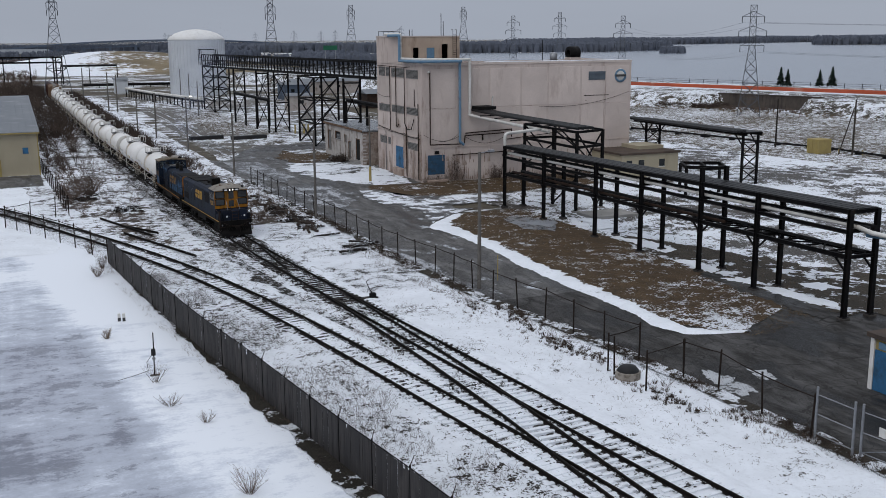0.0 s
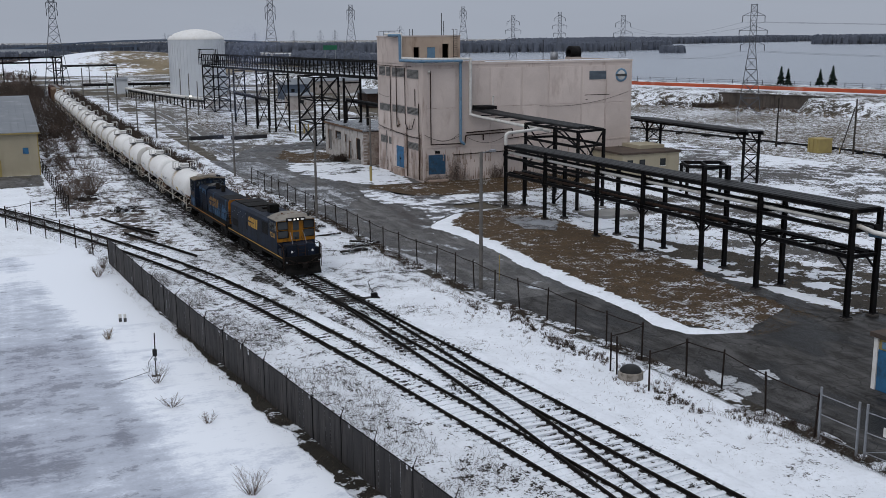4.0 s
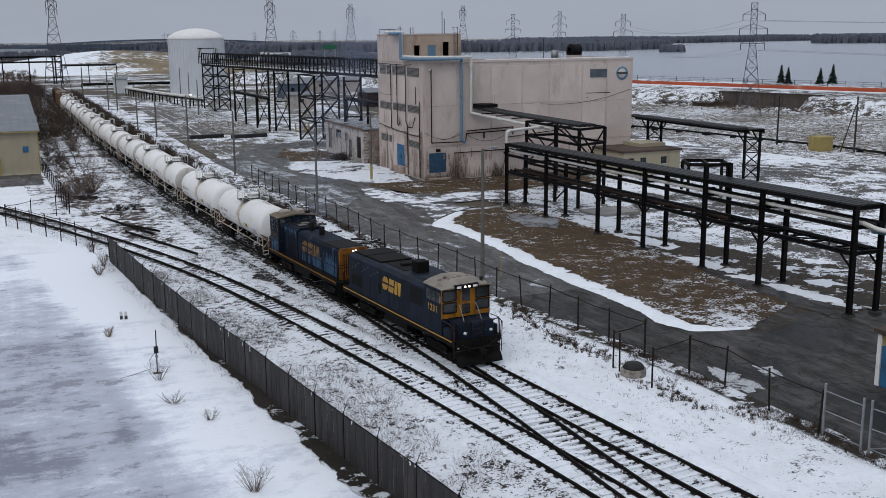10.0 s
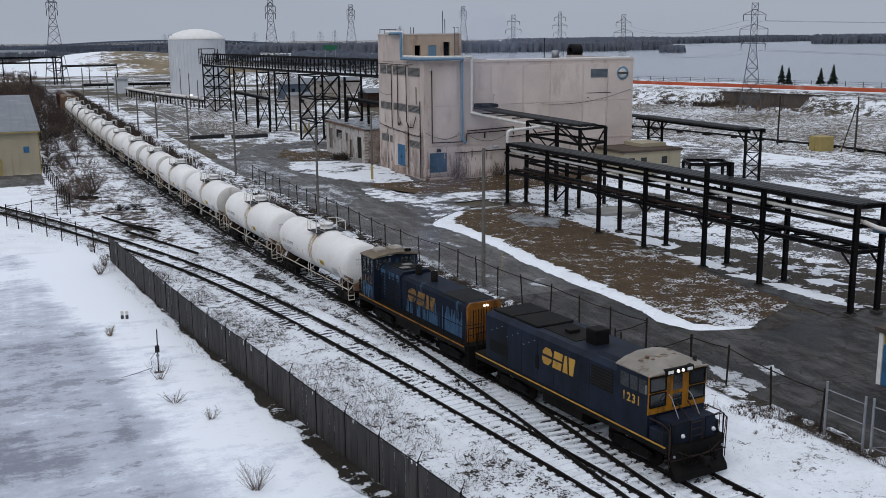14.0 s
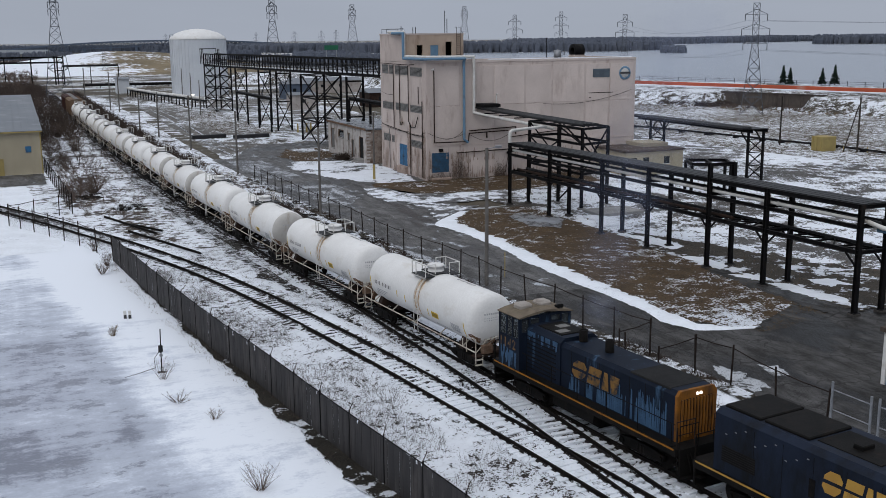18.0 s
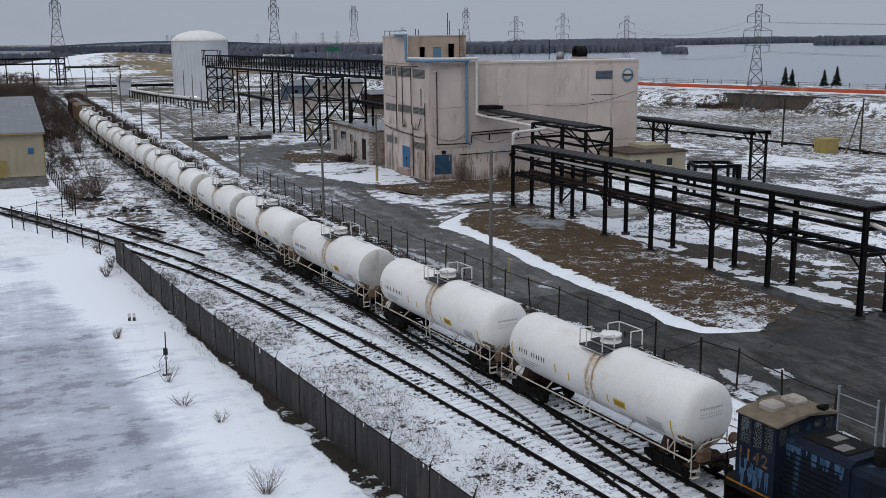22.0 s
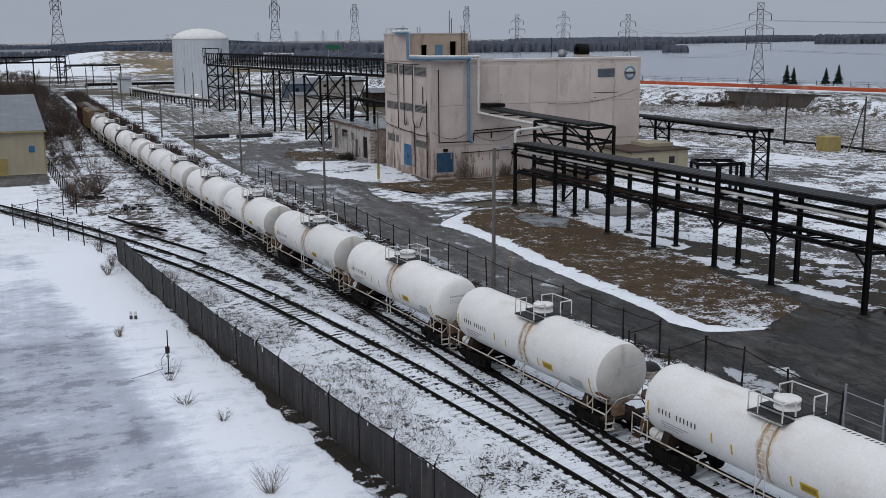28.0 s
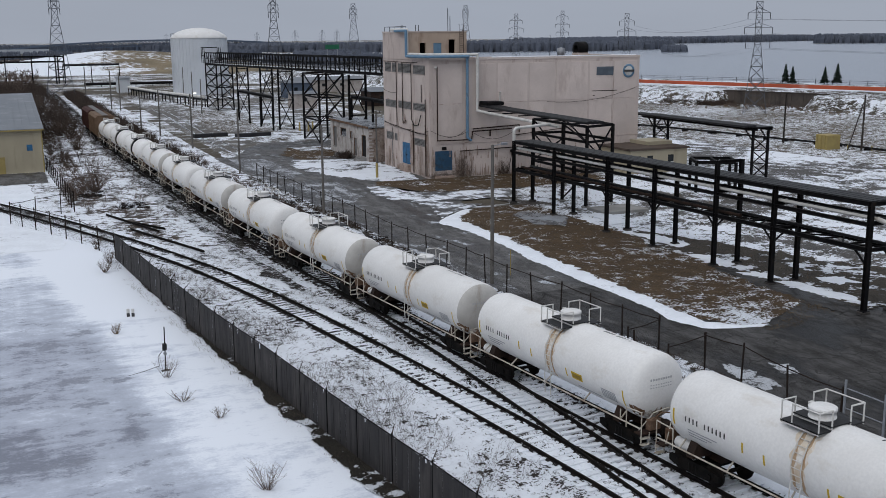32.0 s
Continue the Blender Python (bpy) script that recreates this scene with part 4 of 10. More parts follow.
def truck(parent, y, wheelbase=1.75, r=0.46):
    m = Mesh()
    for sx in (-1, 1):
        m.prism([(y - 1.35, 0.38), (y - 1.1, 0.30), (y - 0.5, 0.24), (y + 0.5, 0.24), (y + 1.1, 0.30), (y + 1.35, 0.38), (y + 1.35, 0.62), (y + 0.6, 0.72), (y - 0.6, 0.72), (y - 1.35, 0.62)], sx * 0.98 - 0.07, sx * 0.98 + 0.07, "x")
        for dy in (-wheelbase / 2, wheelbase / 2):
            m.tube((sx * 0.98, y + dy, 0.46), (sx * 1.13, y + dy, 0.46), 0.12, 10)
        for k in (-0.2, 0, 0.2):
            m.tube((sx * 1.0, y + k, 0.3), (sx * 1.0, y + k, 0.62), 0.08, 8)
    m.box(-1.0, y - 0.22, 0.36, 1.0, y + 0.22, 0.66)
    tr = part("truck", m, "loco_black", parent, "black cast truck")
    for dy in (-wheelbase / 2, wheelbase / 2):
        w = Mesh()
        for sx in (-1, 1):
            w.lathe([(0.05, sx * 0.68), (0.30, sx * 0.70), (r - 0.06, sx * 0.68), (r, sx * 0.69), (r, sx * 0.81), (0.05, sx * 0.80)], 16, axis="x")
        w.tube((-0.8, 0, 0), (0.8, 0, 0), 0.08, 8)
        ob = part("wheelset", w, "rail_steel", tr)
        ob.matrix_basis = pose(0, y + dy, r)
    return tr


def coupler(parent, y, d):
    m = Mesh().box(-0.09, min(y, y + d * 0.55), 0.72, 0.09, max(y, y + d * 0.55), 0.92)
    m.bevel_box(-0.17, min(y + d * 0.5, y + d * 0.72), 0.66, 0.17, max(y + d * 0.5, y + d * 0.72), 0.98, 0.03)
    m.pipe([(0.3, y, 0.8), (0.32, y + d * 0.3, 0.45), (0.2, y + d * 0.65, 0.5)], 0.03, 6)
    part("coupler", m, "rail_steel", parent)


def tank_car(label, bands=False, dirty=False):
    t = thing("tank_car", label, "tank car", "tank cars of the train")
    L, R, cz = 6.58, 1.43, 2.55
    prof = [(0.02, -L), (0.55, -L + 0.03), (1.0, -L + 0.10), (1.24, -L + 0.20), (1.38, -L + 0.36), (R, -L + 0.58)]
    for k in range(1, 8):
        prof.append((R, -L + 0.58 + k * (2 * L - 1.16) / 8))
    prof += [(r, -h) for r, h in reversed(prof[:6])]
    tank = part("tank", Mesh().lathe(prof, 40, (0, 0, cz), "y"), "tank_white", t)
    # under the tank: stub sills, bolsters, brake gear, a drip pan
    for s in (-1, 1):
        m = Mesh()
        m.box(-0.3, s * 4.4, 0.75, 0.3, s * 7.0, 1.15)
        m.prism([(-1.25, 0.95), (1.25, 0.95), (1.25, 1.1), (0.95, 1.75), (0.6, 1.35), (-0.6, 1.35), (-0.95, 1.75), (-1.25, 1.1)], s * 5.15 - 0.2, s * 5.15 + 0.2, "y")
        m.box(-1.4, s * 6.55, 0.92, 1.4, s * 7.0, 0.98)
        part("underframe", m, "rust_steel", t, "rust-brown stub sill and bolster")
    part("brake_tank", Mesh().lathe([(0.02, -0.5), (0.2, -0.45), (0.23, -0.35), (0.23, 0.35), (0.2, 0.45), (0.02, 0.5)], 14, (-0.75, 5.95, 1.12), "y"), "tank_white", t)
    # side rails along the running board
    for sx in (-1, 1):
        m = Mesh()
        x = sx * 1.38
        m.pipe([(x, -6.9, 1.2), (x, 6.9, 1.2)], 0.035, 6)
        m.pipe([(x, -5.6, 1.2), (x, -5.6, 1.65)], 0.03, 6)
        for y in (-3.0, 0.0, 3.0, 5.6, -5.6):
            m.beam((x, y, 1.2), (sx * 0.8, y + 0.2, 1.5), 0.05)
        part("side_rail", m, "rail_cream", t, "grimy cream side safety rail")
        for s in (-1, 1):
            m = Mesh()
            yy = s * 6.98
            m.pipe([(x, s * 6.0, 1.0), (x, s * 6.0, 1.85), (x, yy, 1.9), (x, yy, 0.6)], 0.028, 6)
            for z in (0.5, 0.78):
                m.box(min(x, x - sx * 0.4), yy - 0.1, z, max(x, x - sx * 0.4), yy + 0.1, z + 0.03)
            m.pipe([(x - sx * 0.42, yy, 0.5), (x - sx * 0.42, yy, 1.0)], 0.025, 6)
            part("end_handrail", m, "rail_cream", t, "grimy cream bent handrail with step")
            part("head_brace", Mesh().pipe([(sx * 1.2, s * 6.6, 1.0), (sx * 0.7, s * 6.9, 1.75), (0.0, s * 6.95, 1.85)], 0.026, 6), "rail_cream", t)
        # ladder up the belly
        lad = Mesh()
        for dy in (-0.55, -0.1):
            pts = [(sx * 1.46, dy, 0.75), (sx * 1.5, dy, 1.6)] + [(sx * (R + 0.09) * math.cos(a), dy, cz + (R + 0.09) * math.sin(a)) for a in (-0.3, 0.0, 0.3, 0.6, 0.85)]
            lad.pipe(pts, 0.025, 6)
        for k in range(10):
            a = -0.65 + k * 0.17
            lad.tube((sx * (R + 0.09) * math.cos(a), -0.55, cz + (R + 0.09) * math.sin(a)), (sx * (R + 0.09) * math.cos(a), -0.1, cz + (R + 0.09) * math.sin(a)), 0.015, 5)
        part("ladder", lad, "white_pipe", t)
        st = Mesh()
        for y0, y1, a0 in ((-0.60, -0.49, -0.75), (-0.2, -0.08, -0.65)):
            k = 10
            vs = [((R + 0.008) * sx * math.cos(a0 + (1.0 - a0) * i / k), y, cz + (R + 0.008) * math.sin(a0 + (1.0 - a0) * i / k)) for i in range(k + 1) for y in (y0 + 0.04 * math.sin(i * 2.1), y1 + 0.05 * math.sin(i * 1.7))]
            st.add(vs, [(2 * i, 2 * i + 1, 2 * i + 3, 2 * i + 2) for i in range(k)], True)
        part("rust_stain", st, "rust_streak", t, "orange rust streaks under the platform")
        st = Mesh()
        for y0, y1, a0, lift in ((-0.8, 0.14, -0.4, 0.003),):
            k = 14
            vs = [((R + lift) * sx * math.cos(a0 + (1.1 - a0) * i / k), y, cz + (R + lift) * math.sin(a0 + (1.1 - a0) * i / k)) for i in range(k + 1) for y in (y0 + 0.07 * math.sin(i * 1.9) + 0.2 * (1 - i / k), y1 + 0.08 * math.sin(i * 1.3) - 0.2 * (1 - i / k))]
            st.add(vs, [(2 * i, 2 * i + 1, 2 * i + 3, 2 * i + 2) for i in range(k)], True)
        part("rust_wash", st, "rust_wash", t, "pale rusty wash under the platform")
        # markings: bars and placards wrapped on the shell
        def patch(m, ya, yb, za, zb, lift=0.006):
            a0, a1 = math.asin((za - cz) / R), math.asin((zb - cz) / R)
            k = 4
            vs = [((R + lift) * sx * math.cos(a0 + (a1 - a0) * i / k), y, cz + (R + lift) * math.sin(a0 + (a1 - a0) * i / k)) for i in range(k + 1) for y in (ya, yb)]
            m.add(vs, [(2 * i, 2 * i + 1, 2 * i + 3, 2 * i + 2) for i in range(k)], True)
        f = -sx  # mirrored, so that the lettering starts at the same end as seen from either side
        ink = Mesh()
        for n in range(11):
            if n != 4:
                patch(ink, f * (5.3 - n * 0.21), f * (5.3 - n * 0.21 - 0.075), 2.42, 2.64)
        tagged(part("lettering", ink, "ink", t, "black bars of lettering"), kind="stuff")
        grey = Mesh()
        for k in range(3):
            patch(grey, f * 5.2, f * (3.6 + 0.3 * k), 2.1 - k * 0.12, 2.15 - k * 0.12)
        for k in range(6):
            patch(grey, f * -4.2, f * -5.2, 1.75 + k * 0.075, 1.80 + k * 0.075)
        patch(grey, f * -2.2, f * -4.0, 1.62, 1.68)
        tagged(part("data_panel", grey, "ink_grey", t, "grey block of small lettering"), kind="stuff")
        yel = Mesh()
        patch(yel, f * -2.05, f * -2.85, 1.98, 2.32)
        placard = part("placard", yel, "sign_yellow", t, "yellow placard")
        yel = Mesh()
        patch(yel, f * -2.13, f * -2.77, 2.05, 2.25, 0.012)
        part("print", yel, "ochre_print", placard, "dark ochre field of the placard")
        for yy, z0, z1 in ((6.0, 2.1, 2.75), (2.3, 2.2, 2.6), (1.25, 2.1, 2.5), (-1.6, 1.95, 2.35), (-5.7, 1.75, 2.5)):
            yel = Mesh()
            patch(yel, f * yy, f * (yy - 0.09), z0, z1)
            part("reflector", yel, "sign_yellow", t, "yellow reflector strip")
    # lettering on the top and on the heads
    top = Mesh()
    for n in range(9):
        y = -2.4 - n * 0.2 - (0.14 if n > 3 else 0)
        top.add([((R + 0.006) * math.sin(a), yy, cz + (R + 0.006) * math.cos(a)) for a in (0.04, 0.18) for yy in (y, y - 0.08)], [(0, 1, 3, 2)])
    tagged(part("lettering", top, "ink", t, "black bars of lettering"), kind="stuff")
    hd = Mesh()
    for s in (-1, 1):
        for n in range(9):
            for z, h, w in ((2.95, 0.09, 0.07), (2.76, 0.04, 0.05), (2.64, 0.04, 0.05)):
                x = -0.6 + n * 0.13
                r = math.hypot(x + 0.05, z + h / 2 - cz)
                d = 0.03 * r / 0.55 if r < 0.55 else 0.03 + 0.07 * (r - 0.55) / 0.45
                hd.box(x, s * (L - d) - 0.012, z, x + w, s * (L - d) + 0.012, z + h)
    tagged(part("lettering", hd, "ink_grey", t, "small black bars of lettering on the head"), kind="stuff")
    # top platform with the valve housing
    pz = cz + R - 0.12
    part("platform", Mesh().box(-1.12, -0.85, pz, -0.5, 0.85, pz + 0.05).box(0.5, -0.85, pz, 1.12, 0.85, pz + 0.05).box(-0.5, -0.85, pz + 0.13, 0.5, 0.85, pz + 0.17), "dark_pipe", t, "dark grating platform")
    z0, z1 = pz + 0.05, pz + 0.72
    for s in (-1, 1):
        m = Mesh()
        m.pipe([(s * 1.09, -0.82, z0), (s * 1.09, -0.82, z1), (s * 1.09, 0.82 if s > 0 else 0.35, z1), (s * 1.09, 0.82 if s > 0 else 0.35, z0)], 0.028, 6)
        for e in (-1, 1):
            m.pipe([(s * 1.09, e * 0.82, z0), (s * 1.09, e * 0.82, z1), (s * 0.45, e * 0.82, z1), (s * 0.45, e * 0.82, z0)], 0.032, 6)
        m.beam((s * 1.1, -0.84, pz), (s * 1.1, 0.84, pz), 0.04, 0.1)
        part("guard_rail", m, "white_pipe", t, "white tubular guard rail")
    h = part("valve_housing", Mesh().lathe([(0.02, 0.42), (0.43, 0.40), (0.49, 0.37), (0.49, 0.27), (0.46, 0.26), (0.46, 0.05), (0.48, 0.04), (0.48, 0.0)], 24, (0, 0, pz + 0.16)), "tank_white", t, "white round valve housing")
    part("lid_hinge", Mesh().box(-0.09, 0.46, pz + 0.36, 0.09, 0.58, pz + 0.56), "white_pipe", h)
    for s in (-1, 1):
        m = Mesh()
        head = ((0.0, 0.0), (0.55, 0.03), (1.0, 0.10), (1.24, 0.20), (1.38, 0.36), (1.43, 0.58))

        def depth(r):
            for (r0, d0), (r1, d1) in zip(head[:-1], head[1:]):
                if r <= r1:
                    return d0 + (d1 - d0) * (r - r0) / (r1 - r0)
            return head[-1][1]
        n, rings, vs = 30, 5, []
        for i in range(n + 1):
            a = -math.pi / 2 + (i / n - 0.5) * 2.3
            inner = 1.36 - 0.62 * math.sin(math.pi * i / n) * (0.72 + 0.5 * noise.noise((i * 0.55, s * 3.0, 1.0)))
            for j in range(rings):
                r = inner + (1.425 - inner) * j / (rings - 1)
                vs.append((r * math.cos(a), s * (L - depth(r) + 0.012), cz + r * math.sin(a)))
        m.add(vs, [(i * rings + j, i * rings + j + 1, (i + 1) * rings + j + 1, (i + 1) * rings + j) for i in range(n) for j in range(rings - 1)], True)
        part("rust_stain", m, "head_rust", t, "brown rust splash on the foot of the tank head")
        e = Mesh()
        e.bevel_box(-0.95, min(s * 6.7, s * 7.0), 1.05, -0.35, max(s * 6.7, s * 7.0), 1.5, 0.04).pipe([(-0.9, s * 6.9, 1.4), (-0.4, s * 7.05, 1.75), (0.5, s * 7.05, 1.6), (0.9, s * 6.9, 1.1)], 0.03, 6)
        e.lathe([(0.02, 0), (0.24, 0.0), (0.24, 0.05), (0.02, 0.05)], 14, (0.75, s * 7.0, 1.75), "y")
        part("brake_gear", e, "rust_dark", t, "rusty brake wheel and gear")
    # grey caps paint both grime and end shade onto the heads
    if dirty:
        for s in (-1, 1):
            cap = Mesh().lathe([(r, s * (h + 0.006)) for r, h in ((0.02, L), (0.55, L - 0.03), (1.0, L - 0.10), (1.24, L - 0.20), (1.38, L - 0.36), (1.385, L - 0.37))], 40, (0, 0, cz), "y")
            part("head", cap, "tank_grey", t, "tank head greyed by grime and painted-in shade")
    if bands:
        b = Mesh().lathe([(R - 0.02, -1.5), (R + 0.02, -1.49), (R + 0.02, -0.35), (R - 0.02, -0.34)], 40, (0, 0, cz), "y")
        part("band", b, "loco_black", t, "broad black band round the middle")
    # the shell, rails and gear in the car's true length
    for c in [c for c in t.children_recursive if c.type == "MESH"]:
        for v in c.data.vertices:
            v.co.y *= 0.965
    for s in (-1, 1):
        truck(t, s * 4.97)
        coupler(t, s * 6.71, s)
    return t


def hopper(label, material):
    t = thing("covered_hopper", label, "hopper car", "hopper cars of the train")
    m = Mesh().prism([(-1.55, 1.3), (1.55, 1.3), (1.58, 4.1), (1.2, 4.45), (-1.2, 4.45), (-1.58, 4.1)], -6.2, 6.2, "y")
    for y in (-4.2, 0, 4.2):
        m.prism([(-1.0, 1.32), (1.0, 1.32), (0.4, 0.55), (-0.4, 0.55)], y - 0.9, y + 0.9, "y")
    part("body", m, material, t)
    for k in range(13):
        y = -6.1 + k * 12.2 / 12
        r = Mesh()
        for s in (-1, 1):
            r.box(min(s * 1.56, s * 1.64), y - 0.05, 1.25, max(s * 1.56, s * 1.64), y + 0.05, 4.1)
        part("rib", r, material, t)
    part("running_board", Mesh().box(-0.45, -6.6, 4.5, 0.45, 6.6, 4.56), "louver_grey", t)
    for y in (-3.6, -1.2, 1.2, 3.6):
        part("hatch", Mesh().bevel_box(0.5, y - 0.4, 4.4, 1.05, y + 0.4, 4.55, 0.03), material, t)
    e = Mesh()
    for s in (-1, 1):
        e.prism([(s * 6.2, 1.3), (s * 7.2, 1.1), (s * 7.2, 1.25), (s * 6.2, 3.3)], -0.06, 0.06, "x")
        e.box(-1.5, min(s * 6.2, s * 7.25), 1.05, 1.5, max(s * 6.2, s * 7.25), 1.25)
        for x in (-1.4, 1.4):
            e.pipe([(x, s * 7.1, 0.4), (x, s * 7.1, 4.3), (x, s * 6.2, 4.4)], 0.03, 6)
    part("end_frame", e, material, t)
    for s in (-1, 1):
        truck(t, s * 5.2)
        coupler(t, s * 7.0, s)
    return t


def logo(m, x, y0, z0, w, h, sgn):
    """Plain blocks side by side on a hood side, standing in for a company mark."""
    d = 0.008
    xa, xb = min(x, x + sgn * d), max(x, x + sgn * d)

    def shape(pts):
        m.prism([(y0 + (a + 0.06 * b) * w, z0 + b * h) for a, b in pts], xa, xb, "x")
    # an eight-cornered slab with a slot, two leaning slabs, a leaning slab cut aslant
    shape([(0.0, 0.25), (0.07, 0.0), (0.22, 0.0), (0.29, 0.25), (0.29, 0.42), (0.0, 0.42)])
    shape([(0.0, 0.58), (0.29, 0.58), (0.29, 0.75), (0.22, 1.0), (0.07, 1.0), (0.0, 0.75)])
    for b0, b1 in ((0.0, 0.44), (0.56, 1.0)):
        shape([(0.34, b0), (0.60, b0), (0.60, b1), (0.34, b1)])
    shape([(0.65, 0.0), (0.80, 0.0), (0.72, 1.0), (0.65, 1.0)])
    shape([(0.85, 0.0), (0.96, 0.0), (0.96, 1.0), (0.77, 1.0)])



def painted_number(text, x, y0, z0, length, h, sgn, material, parent, label):
    """Painted figures on a side face, one mesh a figure; y0 is where the first figure starts."""
    step = length / len(text)
    for k, ch in enumerate(text):
        cu = bpy.data.curves.new("figure", "FONT")
        cu.body, cu.size, cu.extrude = ch, h * 1.38, 0.004
        cu.offset = 0.012
        ob = bpy.data.objects.new("figure", cu)
        me = bpy.data.meshes.new_from_object(ob)
        bpy.data.objects.remove(ob)
        for v in me.vertices:
            u, w, d = v.co
            v.co = (x + sgn * (d + 0.004), y0 + sgn * (k * step + u * 0.95), z0 + w)
        me.materials.append(MATS[material])
        fig = new("figure", me)
        fig.parent = parent
        fig["label"] = label


def handrail(m, pts, r=0.02):
    m.pipe(pts, r, 6)


def loco_base(t, y0, y1, stripe_mat, reach=1.0):
    part("frame", Mesh().box(-1.5, y0, 1.12, 1.5, y1, 1.42).box(-0.9, y0 + 0.8, 0.75, 0.9, y1 - 0.8, 1.12), "loco_black", t, "black locomotive frame")
    m = Mesh()
    for s in (-1, 1):
        m.box(min(s * 1.502, s * 1.512), y0 + 0.1, 1.35, max(s * 1.502, s * 1.512), y1 - 0.1, 1.42)
    part("stripe", m, stripe_mat, t, "yellow stripe along the sill")
    for s in (-1, 1):
        part("walkway", Mesh().box(min(s * 1.0, s * 1.5), y0 + 0.3, 1.42, max(s * 1.0, s * 1.5), y1 - 0.3, 1.45), "loco_black", t)
    part("fuel_tank", Mesh().prism([(-1.25, 1.1), (1.25, 1.1), (1.3, 0.6), (0.9, 0.32), (-0.9, 0.32), (-1.3, 0.6)], -1.5, 1.5, "y"), "loco_black", t)
    mid = (y0 + y1) / 2
    for s in (-1, 1):
        truck(t, mid + s * (y1 - y0) * 0.31, 2.4, 0.51)
    for s, ye in ((-1, y0), (1, y1)):
        e = Mesh().box(-1.36, min(ye, ye + s * 0.12), 0.28, 1.36, max(ye, ye + s * 0.12), 1.42)
        e.prism([(-1.4, 0.28), (1.4, 0.28), (0.9, 0.12), (-0.9, 0.12)], min(ye, ye + s * 0.25), max(ye, ye + s * 0.25), "y")
        part("pilot", e, "loco_black", t, "black pilot plate")
        for sx in (-1, 1):
            st = Mesh()
            for k in range(3):
                z = 0.35 + k * 0.34
                st.box(min(sx * 1.0, sx * 1.4), min(ye, ye - s * 0.3), z, max(sx * 1.0, sx * 1.4), max(ye, ye - s * 0.3), z + 0.03)
            st.pipe([(sx * 1.4, ye, 0.4), (sx * 1.42, ye, 2.3)], 0.022, 6)
            st.pipe([(sx * 0.4, ye + s * 0.05, 1.4), (sx * 0.4, ye + s * 0.05, 2.35), (sx * 1.33, ye + s * 0.05, 2.35), (sx * 1.33, ye + s * 0.05, 1.4)], 0.022, 6)
            for k in range(3):
                st.pipe([(sx * (0.35 + 0.2 * k), ye + s * 0.15, 1.0), (sx * (0.4 + 0.2 * k), ye + s * 0.3, 0.6), (sx * (0.3 + 0.2 * k), ye + s * 0.38, 0.75)], 0.025, 5)
            part("step_rail", st, "loco_black", t)
        coupler(t, ye, s * (reach if s > 0 else 1.0))


def cab_windows(t, faces, material="dark_glass"):
    for m in faces:
        part("window", m, material, t)


